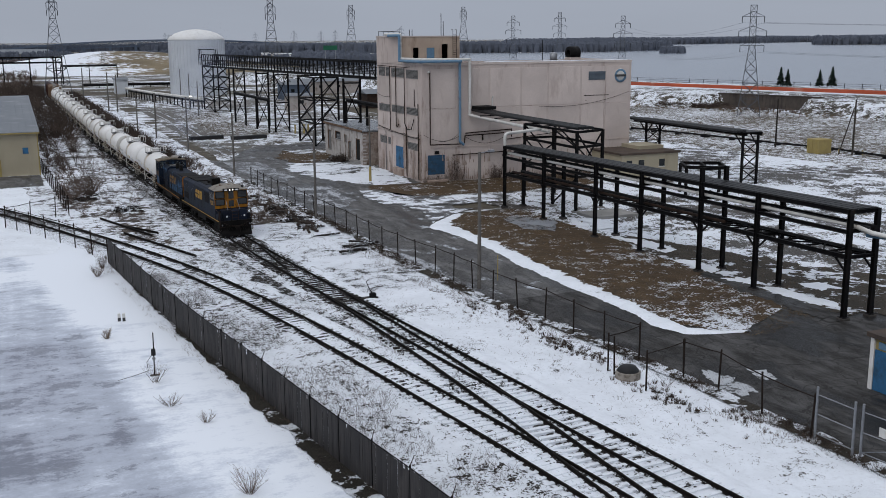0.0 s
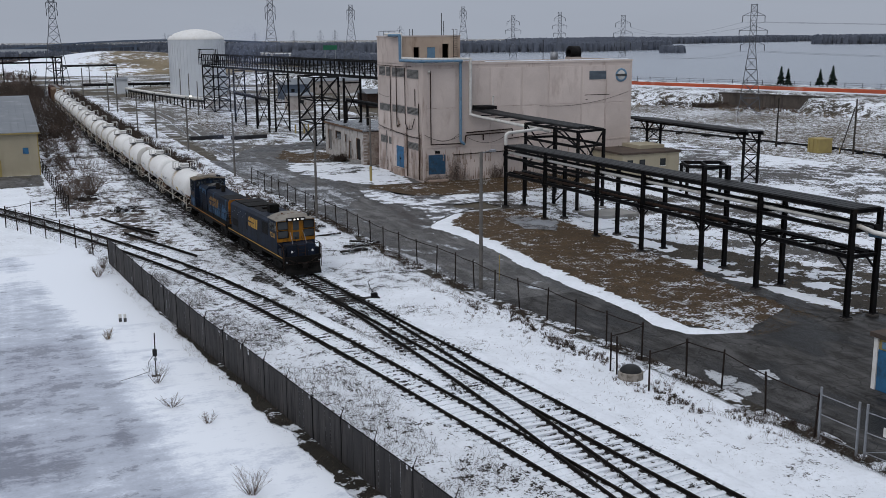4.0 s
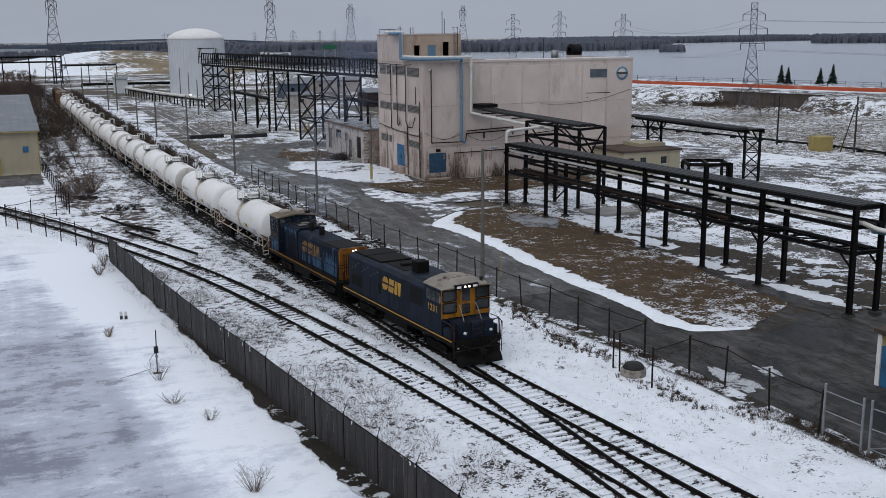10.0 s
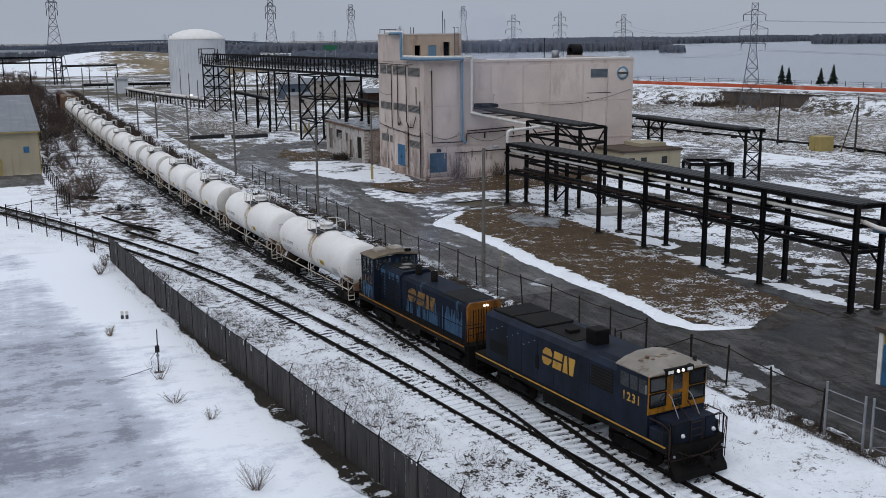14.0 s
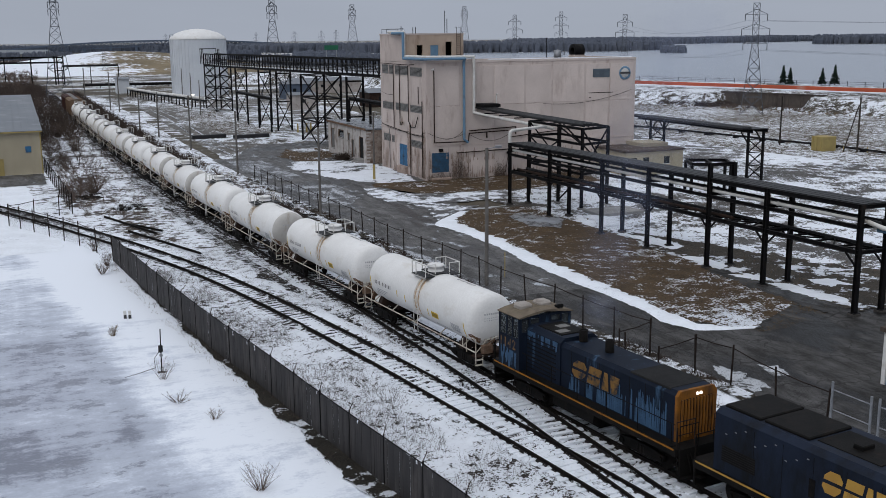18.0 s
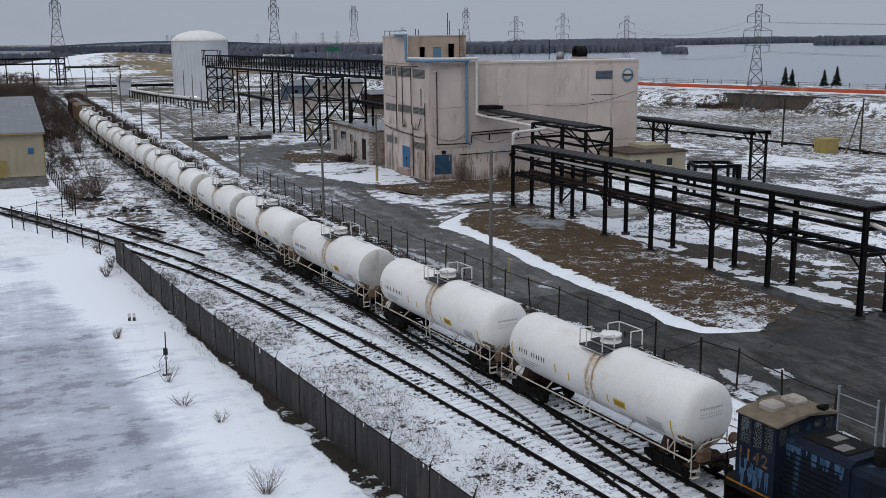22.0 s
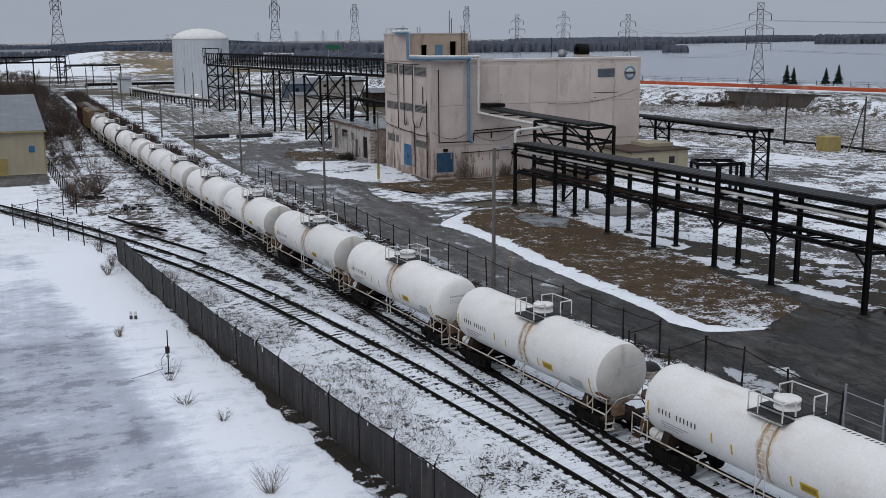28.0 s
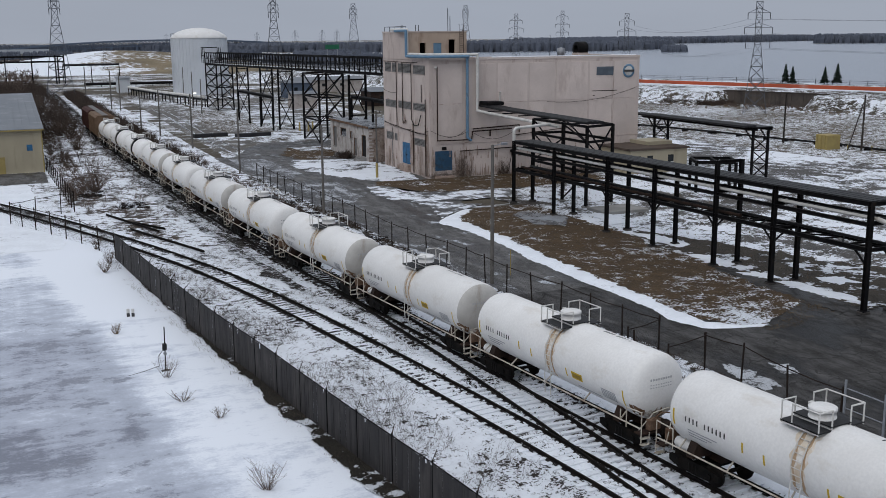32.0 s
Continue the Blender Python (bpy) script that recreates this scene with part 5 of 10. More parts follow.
def lead_loco():
    """Cab leading at -y, wide hood behind it."""
    t = thing("locomotive", "dark blue diesel switcher with yellow cab front and beige roof", "locomotive", "locomotives")
    loco_base(t, -7.2, 7.2, "loco_logo")
    # cab
    y0, y1 = -6.0, -4.04
    part("cab", Mesh().box(-1.5, y0 + 0.02, 1.42, 1.5, y1, 4.02), "loco_blue", t, "dark blue cab")
    part("cab_front", Mesh().box(-1.5, y0 - 0.02, 2.37, 1.5, y0 + 0.018, 4.0), "loco_yellow", t, "worn yellow cab front")
    part("nose", Mesh().bevel_box(-1.1, -7.1, 1.42, 1.1, y0 - 0.03, 2.3, 0.05), "loco_blue", t, "grimy dark blue front platform box")
    ring = [(-1.55, 3.97), (-1.55, 4.02), (-1.1, 4.2), (-0.45, 4.34), (0.45, 4.34), (1.1, 4.2), (1.55, 4.02), (1.55, 3.97)]
    roof = Mesh()
    k = len(ring)
    vs = []
    for y, sc in ((y0 - 0.1, 0.3), (y0 + 0.4, 1.0), (y1 + 0.02, 1.06)):
        vs += [(x, y, 3.97 + (z - 3.97) * sc) for x, z in ring]
    roof.add(vs, [tuple(reversed(range(k))), tuple(range(2 * k, 3 * k))] + [(j * k + i, j * k + (i + 1) % k, (j + 1) * k + (i + 1) % k, (j + 1) * k + i) for j in range(2) for i in range(k)])
    part("cab_roof", roof, "cab_roof", t, "weathered beige cab roof")
    part("light_box", Mesh().bevel_box(-0.75, y0 - 0.14, 3.9, 0.75, y0 + 0.2, 4.14, 0.03), "loco_black", t)
    part("whistle", Mesh().bevel_box(-0.75, -5.0, 4.26, -0.6, -4.82, 4.4, 0.03), "rust_dark", t)
    part("whistle", Mesh().bevel_box(1.05, -5.8, 4.08, 1.2, -5.65, 4.36, 0.03), "dark_pipe", t)
    panes = ((-1.43, -0.62, 3.3, 3.88), (-1.43, -0.62, 2.66, 3.2), (0.62, 1.43, 3.3, 3.88), (0.62, 1.43, 2.66, 3.2), (-0.24, 0.24, 3.2, 3.88), (-0.24, 0.24, 2.5, 3.05))
    win = [Mesh().box(x0, y0 - 0.035, z0, x1, y0 - 0.022, z1) for x0, x1, z0, z1 in panes]
    for s in (-1, 1):
        for ya, yb in ((-5.9, -5.45), (-5.37, -4.9), (-4.82, -4.3)):
            win.append(Mesh().box(min(s * 1.502, s * 1.515), ya, 3.18, max(s * 1.502, s * 1.515), yb, 3.78))
    cab_windows(t, win)
    for x0, x1, z0, z1 in panes[:4]:
        fr = Mesh()
        for a, b in (((x0, z0), (x1, z0)), ((x1, z0), (x1, z1)), ((x1, z1), (x0, z1)), ((x0, z1), (x0, z0))):
            fr.beam((a[0], y0 - 0.03, a[1]), (b[0], y0 - 0.03, b[1]), 0.05)
        part("window_frame", fr, "loco_black", t)
    for s in (-1, 1):
        part("handrail", Mesh().pipe([(s * 0.5, y0 - 0.08, 3.1), (s * 0.52, y0 - 0.3, 2.95), (s * 0.56, -7.1, 1.75)], 0.022, 6), "galv", t, "pale steel handrail")
        part("grab_iron", Mesh().pipe([(s * 1.4, -7.25, 1.1), (s * 1.45, -7.3, 2.2), (s * 1.35, -7.1, 2.35), (s * 1.2, -6.6, 2.0)], 0.02, 6), "rust_steel", t)
    for x in (-0.12, 0.14):
        part("headlight", Mesh().lathe([(0.01, -0.04), (0.05, -0.04), (0.07, 0.04)], 12, (x, y0 - 0.16, 4.02), "y"), "headlight", t, "lit headlight")
    for x in (-0.5, 0.5):
        part("number_lamp", Mesh().box(x - 0.13, y0 - 0.17, 3.96, x + 0.13, y0 - 0.145, 4.08), "tank_white", t)
    for s in (-1, 1):
        part("ditch_light", Mesh().lathe([(0.01, -0.06), (0.055, -0.05), (0.09, 0.05)], 12, (s * 0.8, -7.32, 1.8), "y"), "lamp_dim", t, "unlit ditch light")
    lad = Mesh()
    for x in (-0.28, 0.28):
        lad.pipe([(x, -7.22, 1.0), (x, -7.16, 2.3), (x, y0 - 0.3, 2.75)], 0.022, 6)
    for k in range(5):
        lad.tube((-0.28, -7.2, 1.1 + 0.28 * k), (0.28, -7.2, 1.1 + 0.28 * k), 0.022, 6)
    part("nose_ladder", lad, "rust_steel", t)
    for s in (-1, 1):
        part("nose_wing", Mesh().bevel_box(min(s * 1.12, s * 1.45), -6.95, 1.42, max(s * 1.12, s * 1.45), y0 - 0.03, 1.95, 0.05), "loco_blue", t)
    for sx in (-1, 1):
        hose = Mesh()
        for k in range(3):
            hose.pipe([(sx * (0.55 + 0.2 * k), -7.3, 1.25), (sx * (0.5 + 0.2 * k), -7.5, 0.95), (sx * (0.42 + 0.2 * k), -7.42, 0.55)], 0.028, 6)
        part("hose_set", hose, "loco_black", t, "black hanging air hoses")
        part("corner_rail", Mesh().pipe([(sx * 1.47, -7.28, 0.5), (sx * 1.5, -7.3, 2.15), (sx * 1.5, -6.9, 2.3), (sx * 1.47, -6.1, 2.3)], 0.024, 6).pipe([(sx * 1.48, -6.9, 1.42), (sx * 1.5, -6.9, 2.3)], 0.02, 6), "rust_steel", t)
        part("marker_lamp", Mesh().lathe([(0.01, -0.04), (0.05, -0.03), (0.06, 0.03)], 10, (sx * 1.25, -7.36, 1.05), "y"), "galv", t)
        part("window_visor", Mesh().box(sx * 1.03 - 0.42, y0 - 0.14, 3.87, sx * 1.03 + 0.42, y0 - 0.02, 3.91), "loco_black", t)
        part("mirror", Mesh().bevel_box(min(sx * 1.52, sx * 1.6), -5.98, 3.25, max(sx * 1.52, sx * 1.6), -5.9, 3.6, 0.01), "louver_grey", t)
    part("chain", Mesh().pipe([(-1.1, -7.4, 1.25), (-0.6, -7.45, 1.0), (0.0, -7.47, 0.95), (0.6, -7.45, 1.02), (1.1, -7.4, 1.28)], 0.022, 5), "rust_steel", t)
    part("uncoupling_bar", Mesh().pipe([(-1.45, -7.34, 0.9), (-0.3, -7.42, 0.92), (0.3, -7.42, 0.92), (1.45, -7.34, 0.9)], 0.022, 5), "rust_steel", t)
    part("plow", Mesh().prism([(-7.2, 0.75), (-7.55, 0.3), (-7.6, 0.08), (-7.35, 0.12), (-7.2, 0.4)], -1.35, 1.35, "x"), "loco_black", t, "black snow plough blade")
    spot = random.Random(4)
    for k in range(6):
        x, y = spot.uniform(-1.1, 1.1), spot.uniform(-5.3, -4.2)
        part("roof_patch", Mesh().bevel_box(x - 0.1, y - 0.07, 3.97 + 0.37 * (1 - 0.3 * x * x) * 1.02, x + 0.1, y + 0.07, 3.99 + 0.37 * (1 - 0.3 * x * x) * 1.02, 0.01), "rust_dark", t)
    # hood, flush with the sill
    h0, h1 = y1, 6.2
    part("hood", Mesh().prism([(-1.46, 1.42), (1.46, 1.42), (1.46, 3.62), (1.2, 3.8), (-1.2, 3.8), (-1.46, 3.62)], h0, h1, "y"), "loco_blue", t, "grimy dark blue full-width hood")
    part("roof_hatch", Mesh().bevel_box(-1.05, 2.3, 3.8, 1.05, 4.3, 3.9, 0.04), "loco_black", t)
    part("roof_hatch", Mesh().bevel_box(-1.1, 4.4, 3.8, 1.1, 6.1, 3.9, 0.04), "loco_black", t)
    part("exhaust_pipe", Mesh().bevel_box(-0.42, -1.25, 3.78, 0.35, -0.5, 4.47, 0.04), "loco_black", t, "black box-shaped exhaust stack")
    part("roof_cowl", Mesh().prism([(-1.1, 3.78), (1.1, 3.78), (0.85, 3.93), (-0.85, 3.93)], h0, -2.2, "y"), "loco_blue", t)
    part("roof_walk", Mesh().bevel_box(-0.8, -0.3, 3.8, 0.8, 2.2, 3.83, 0.02), "loco_black", t)
    part("bell_box", Mesh().bevel_box(-0.35, 0.75, 3.8, 0.25, 1.15, 3.98, 0.03), "loco_black", t)
    for x, y in ((0.2, -3.6), (0.5, -3.4), (0.8, -3.6), (1.0, -3.3)):
        part("horn", Mesh().tube((x, y, 3.85), (x, y - 0.3, 4.12), 0.05, 8, 0.1), "loco_black", t)
    for s in (-1, 1):
        for ya, yb, za, zb in ((-3.75, -2.3, 2.55, 3.5), (4.2, 5.8, 1.9, 2.5)):
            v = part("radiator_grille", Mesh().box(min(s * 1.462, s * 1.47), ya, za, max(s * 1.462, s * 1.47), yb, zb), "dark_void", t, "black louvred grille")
            for k in range(7):
                z = za + (k + 0.5) * (zb - za) / 7
                part("louvre", Mesh().box(min(s * 1.47, s * 1.482), ya, z - 0.02, max(s * 1.47, s * 1.482), yb, z + 0.02), "loco_black", v)
        for k in range(6):
            y = -2.2 + k * 1.3
            part("door_seam", Mesh().box(min(s * 1.46, s * 1.466), y, 1.55, max(s * 1.46, s * 1.466), y + 0.015, 3.5), "loco_black", t)
        for k in range(9):
            y, z = 1.9 + 0.46 * k, 3.35 - 0.2 * (k % 3)
            part("latch", Mesh().box(min(s * 1.46, s * 1.475), y, z, max(s * 1.46, s * 1.475), y + 0.09, z + 0.03), "galv", t)
        part("vent_flap", Mesh().box(min(s * 1.46, s * 1.475), 1.6, 2.1, max(s * 1.46, s * 1.475), 1.85, 2.75), "loco_black", t)
        lg = Mesh()
        logo(lg, s * 1.462, 1.37 if s < 0 else -1.15, 2.5, -2.5 if s < 0 else 2.5, 0.8, s)
        part("company_mark", lg, "loco_logo", t, "yellow company mark in plain blocks")
        painted_number("1231", s * 1.502, -4.42 if s < 0 else -5.6, 2.62, 1.2, 0.37, s, "loco_logo", t, "yellow painted figure")
    return t


def second_loco():
    """Hood leading at -y, cab at the rear; faded paint."""
    t = thing("locomotive", "faded blue diesel switcher with orange radiator end", "locomotive", "locomotives")
    loco_base(t, -6.9, 6.3, "loco_yellow", 1.25)
    y0, y1 = 4.0, 5.78
    cab = Mesh().box(-1.5, y0, 1.42, 1.5, y1, 2.1).box(-1.5, y0, 2.1, -1.42, y1, 2.98).box(1.42, y0, 2.1, 1.5, y1, 2.98).box(-1.42, y0, 2.1, 1.42, y0 + 0.06, 2.98).box(-1.42, y1 - 0.06, 2.1, 1.42, y1, 2.98)
    for s in (-1, 1):
        xa, xb = min(s * 1.42, s * 1.5), max(s * 1.42, s * 1.5)
        for ya, yb in ((y0, 4.12), (4.55, 4.63), (5.06, 5.14), (5.70, y1)):
            cab.box(xa, ya, 2.98, xb, yb, 3.95)
        cab.box(xa, y0, 3.95, xb, y1, 4.03)
    for ya, yb in ((y0, y0 + 0.06), (y1 - 0.06, y1)):
        for xa, xb in ((-1.42, -1.35), (-0.95, -0.85), (-0.35, 0.35), (0.85, 0.95), (1.35, 1.42)):
            cab.box(xa, ya, 2.98, xb, yb, 3.95)
        cab.box(-1.42, ya, 3.95, 1.42, yb, 4.06)
        for xa, xb in ((-1.35, -0.95), (-0.85, -0.35), (0.35, 0.85), (0.95, 1.35)):
            cab.box(xa, ya, 2.98, xb, yb, 3.3)
    part("cab", cab, "loco_blue_worn", t, "faded blue cab")
    for x, y in ((-0.9, 5.2), (0.9, 4.7)):
        part("cab_seat", Mesh().bevel_box(x - 0.22, y - 0.22, 2.1, x + 0.22, y + 0.22, 2.7, 0.05).bevel_box(x - 0.2, y + 0.14, 2.7, x + 0.2, y + 0.22, 3.3, 0.03), "dark_pipe", t)
    prof = [(-1.55, 4.01), (-1.55, 4.05), (-1.1, 4.17), (-0.55, 4.25), (0, 4.28), (0.55, 4.25), (1.1, 4.17), (1.55, 4.05), (1.55, 4.01), (0, 4.2)]
    part("cab_roof", Mesh().prism(prof, y0 - 0.1, y1 + 0.08, "y"), "roof_grime", t, "tan weathered arched cab roof")
    for x in (-0.55, 0.55):
        part("roof_box", Mesh().bevel_box(x - 0.36, y0 + 0.75, 4.18, x + 0.36, y1 - 0.3, 4.44, 0.1), "cooler_beige", t, "beige roof-mounted cooler box")
    win = []
    for s in (-1, 1):
        for ya, yb in ((4.12, 4.55), (4.63, 5.06), (5.14, 5.70)):
            win.append(Mesh().box(min(s * 1.455, s * 1.465), ya, 2.98, max(s * 1.455, s * 1.465), yb, 3.95))
    for x0, x1 in ((-1.35, -0.95), (-0.85, -0.35), (0.35, 0.85), (0.95, 1.35)):
        win.append(Mesh().box(x0, y0 + 0.025, 3.3, x1, y0 + 0.035, 3.95))
        win.append(Mesh().box(x0, y1 - 0.035, 3.3, x1, y1 - 0.025, 3.95))
    cab_windows(t, win, "cab_glass")
    h0, h1 = -6.05, y0
    part("hood", Mesh().prism([(-1.0, 1.42), (1.0, 1.42), (1.0, 3.3), (0.84, 3.48), (-0.84, 3.48), (-1.0, 3.3)], h0 - 0.197, h1, "y"), "loco_blue_worn", t, "faded flaking blue hood")
    rad = part("radiator_end", Mesh().prism([(-1.02, 1.42), (1.02, 1.42), (1.02, 3.3), (0.86, 3.5), (-0.86, 3.5), (-1.02, 3.3)], h0 - 0.35, h0 - 0.2, "y"), "loco_orange", t, "orange radiator end")
    for k in range(11):
        x = -0.8 + k * 0.16
        part("slat", Mesh().box(x - 0.035, h0 - 0.43, 1.6, x + 0.035, h0 - 0.36, 3.15), "loco_orange", rad)
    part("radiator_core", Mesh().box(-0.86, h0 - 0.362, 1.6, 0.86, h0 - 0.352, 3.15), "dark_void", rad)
    for x in (-0.02, 0.16):
        part("headlight", Mesh().lathe([(0.01, -0.03), (0.05, -0.03), (0.07, 0.04)], 10, (x, h0 - 0.38, 3.3), "y"), "headlight", t, "lit headlight")
    for k in range(9):
        for s in (-1, 1):
            part("hood_louvre", Mesh().box(min(s * 1.06, s * 1.085), 1.6 + 0.06 * (k % 2), 1.62 + 0.19 * k, max(s * 1.06, s * 1.085), 3.95, 1.66 + 0.19 * k), "loco_black", t)
    for y, x in ((2.2, -0.3), (2.9, 0.2)):
        part("roof_plate", Mesh().bevel_box(x - 0.3, y - 0.25, 3.71, x + 0.3, y + 0.2, 3.725, 0.01), "louver_grey", t, "pale grey roof plate")
    flake = random.Random(17)
    for s in (-1, 1):
        for k in range(16):
            y = 1.35 + flake.random() * 2.5
            w, d = flake.uniform(0.06, 0.22), flake.uniform(0.15, 0.55)
            part("paint_flake", Mesh().prism([(y, 3.42), (y + w, 3.43), (y + w * 0.8, 3.43 - d), (y + w * 0.3, 3.40 - d * 0.8)], min(s * 1.061, s * 1.067), max(s * 1.061, s * 1.067), "x"), "paint_drip", t, "pale blue flake of weathered paint")
        for k in range(20):
            y = 4.05 + flake.random() * 1.6
            w, d = flake.uniform(0.05, 0.2), flake.uniform(0.2, 0.9)
            z = flake.uniform(2.0, 2.45)
            part("paint_flake", Mesh().prism([(y, z), (y + w, z + 0.03), (y + w * 0.8, z - d), (y + w * 0.3, z - d * 0.8)], min(s * 1.501, s * 1.505), max(s * 1.501, s * 1.505), "x"), "paint_drip", t, "pale blue flake of weathered paint")
    part("roof_horn", Mesh().tube((0.75, 4.25, 4.3), (0.75, 3.95, 4.34), 0.06, 8, 0.11).tube((0.95, 4.3, 4.28), (0.95, 4.0, 4.32), 0.06, 8, 0.11), "loco_black", t, "black air horns")
    for sx in (-1, 1):
        hose = Mesh()
        for k in range(4):
            hose.pipe([(sx * (0.45 + 0.18 * k), -6.95, 1.3), (sx * (0.45 + 0.18 * k), -7.15, 0.9), (sx * (0.4 + 0.18 * k), -7.2, 0.55)], 0.028, 6)
        part("hose_set", hose, "loco_black", t, "black hanging air hoses")
        part("end_rail", Mesh().pipe([(sx * 1.42, -6.85, 1.42), (sx * 1.42, -6.85, 2.5), (sx * 0.5, -6.85, 2.5), (sx * 0.5, -6.85, 1.42)], 0.022, 6).pipe([(sx * 1.42, -6.85, 1.95), (sx * 0.5, -6.85, 1.95)], 0.018, 6), "rust_steel", t)
    part("roof_screen", Mesh().bevel_box(-0.92, -5.85, 3.42, 0.92, -3.4, 3.5, 0.03), "dark_void", t, "black radiator screen on the roof")
    part("roof_hatch", Mesh().bevel_box(-0.7, 1.7, 3.66, 0.7, 3.6, 3.71, 0.03), "loco_black", t)
    part("hood_riser", Mesh().prism([(-1.06, 1.43), (1.06, 1.43), (1.06, 3.45), (0.8, 3.66), (-0.8, 3.66), (-1.06, 3.45)], 1.3, h1, "y"), "loco_blue_worn", t)
    for y in (-0.9, 1.0):
        part("exhaust_pipe", Mesh().lathe([(0.2, 0.0), (0.2, 0.55), (0.15, 0.55), (0.15, 0.1)], 12, (0, y, 3.48)), "loco_black", t, "black exhaust stack")
    for s in (-1, 1):
        lg = Mesh()
        logo(lg, s * 1.008, 0.5 if s < 0 else -2.8, 2.2, -3.3 if s < 0 else 3.3, 0.8, s)
        part("company_mark", lg, "logo_worn", t, "worn yellow company mark in plain blocks")
        painted_number("1142", s * 1.502, 5.72 if s < 0 else 4.15, 2.4, 1.5, 0.46, s, "logo_worn", t, "worn yellow painted figure")
        for k in range(7):
            y = -5.5 + k * 1.0
            part("door_seam", Mesh().box(min(s * 1.0, s * 1.006), y, 1.5, max(s * 1.0, s * 1.006), y + 0.025, 3.3), "loco_black", t)
        drip = random.Random(5)
        y = -6.1
        while y < 0.6:
            w = drip.uniform(0.04, 0.16)
            top = 2.75 - 0.09 * (y + 5.3) + 0.35 * noise.noise((y * 1.3, 1, 1)) + drip.uniform(-0.35, 0.25)
            if drip.random() < 0.72:
                part("paint_run", Mesh().prism([(y, 1.5), (y + w * 0.95, 1.5), (y + w * 0.7, max(1.6, top)), (y + w * 0.2, max(1.6, top - 0.08))], min(s * 1.001, s * 1.007), max(s * 1.001, s * 1.007), "x"), "paint_drip", t, "pale blue run of flaking paint")
            y += w
        rl = Mesh()
        rl.pipe([(s * 1.46, -6.8, 2.4), (s * 1.46, 3.8, 2.4)], 0.018, 6)
        for k in range(6):
            y = -6.6 + 2.0 * k
            rl.pipe([(s * 1.46, y, 1.42), (s * 1.46, y, 2.4)], 0.018, 6)
        part("handrail", rl, "loco_black", t)
    return t


def build_train():
    PITCH = 14.48
    slack = {2: 0.6, 3: 0.42}
    TRAIN.append((lead_loco(), 42.4))
    TRAIN.append((second_loco(), 57.4))
    first = tank_car("white tank car with rust streaks below its top platform")
    banded = tank_car("white tank car with a broad black band", True)
    TRAIN.append((first, 72.2))
    grimy = tank_car("white tank car with grey heads and rust streaks", False, True)
    TRAIN.append((grimy, 72.2 + PITCH * 2 + slack[2]))
    for k in (1, 3, 4, 5, 6, 7, 8, 9, 12):
        TRAIN.append((copy_thing(grimy if k in (4, 5, 7, 9) else first, pose(0, 0, 0)), 72.2 + PITCH * k + slack.get(k, 0.0)))
    TRAIN.append((banded, 72.2 + PITCH * 10))
    TRAIN.append((copy_thing(banded, pose(0, 0, 0)), 72.2 + PITCH * 11))
    TRAIN.append((hopper("tan covered hopper car", "hopper_tan"), 72.2 + PITCH * 13))
    TRAIN.append((hopper("rust-red covered hopper car at the tail of the train", "hopper_red"), 72.2 + PITCH * 14))


build_train()


# ---- exhaust: thin bluish puffs that rise over the second locomotive ----
PUFFS = []


def smoke_mat():
    """Thin smoke: denser in the middle of a puff, torn at its rim."""
    m, nt, b = base_mat("smoke")
    b.inputs["Base Color"].default_value = (0.34, 0.40, 0.60, 1)
    b.inputs["Roughness"].default_value = 1.0
    b.inputs["Specular IOR Level"].default_value = 0.0
    v = coords(nt)
    sep = nt.nodes.new("ShaderNodeSeparateXYZ")
    nt.links.new(v, sep.inputs[0])
    flat = nt.nodes.new("ShaderNodeCombineXYZ")
    nt.links.new(sep.outputs["X"], flat.inputs[0])
    nt.links.new(sep.outputs["Y"], flat.inputs[1])
    ln = nt.nodes.new("ShaderNodeVectorMath")
    ln.operation = "LENGTH"
    nt.links.new(flat.outputs[0], ln.inputs[0])
    fade = nt.nodes.new("ShaderNodeMapRange")
    fade.interpolation_type = "SMOOTHERSTEP"
    for k, x in (("From Min", 0.1), ("From Max", 0.95), ("To Min", 0.17), ("To Max", 0.0)):
        fade.inputs[k].default_value = x
    nt.links.new(ln.outputs["Value"], fade.inputs["Value"])
    mul = nt.nodes.new("ShaderNodeMath")
    mul.operation = "MULTIPLY"
    nt.links.new(fade.outputs[0], mul.inputs[0])
    nt.links.new(noise_out(nt, v, 1.6, 5, 0.6, 0.3, 0.7), mul.inputs[1])
    tr = nt.nodes.new("ShaderNodeBsdfTransparent")
    mx = nt.nodes.new("ShaderNodeMixShader")
    nt.links.new(mul.outputs[0], mx.inputs[0])
    nt.links.new(tr.outputs[0], mx.inputs[1])
    nt.links.new(b.outputs[0], mx.inputs[2])
    nt.links.new(mx.outputs[0], nt.nodes["Material Output"].inputs["Surface"])


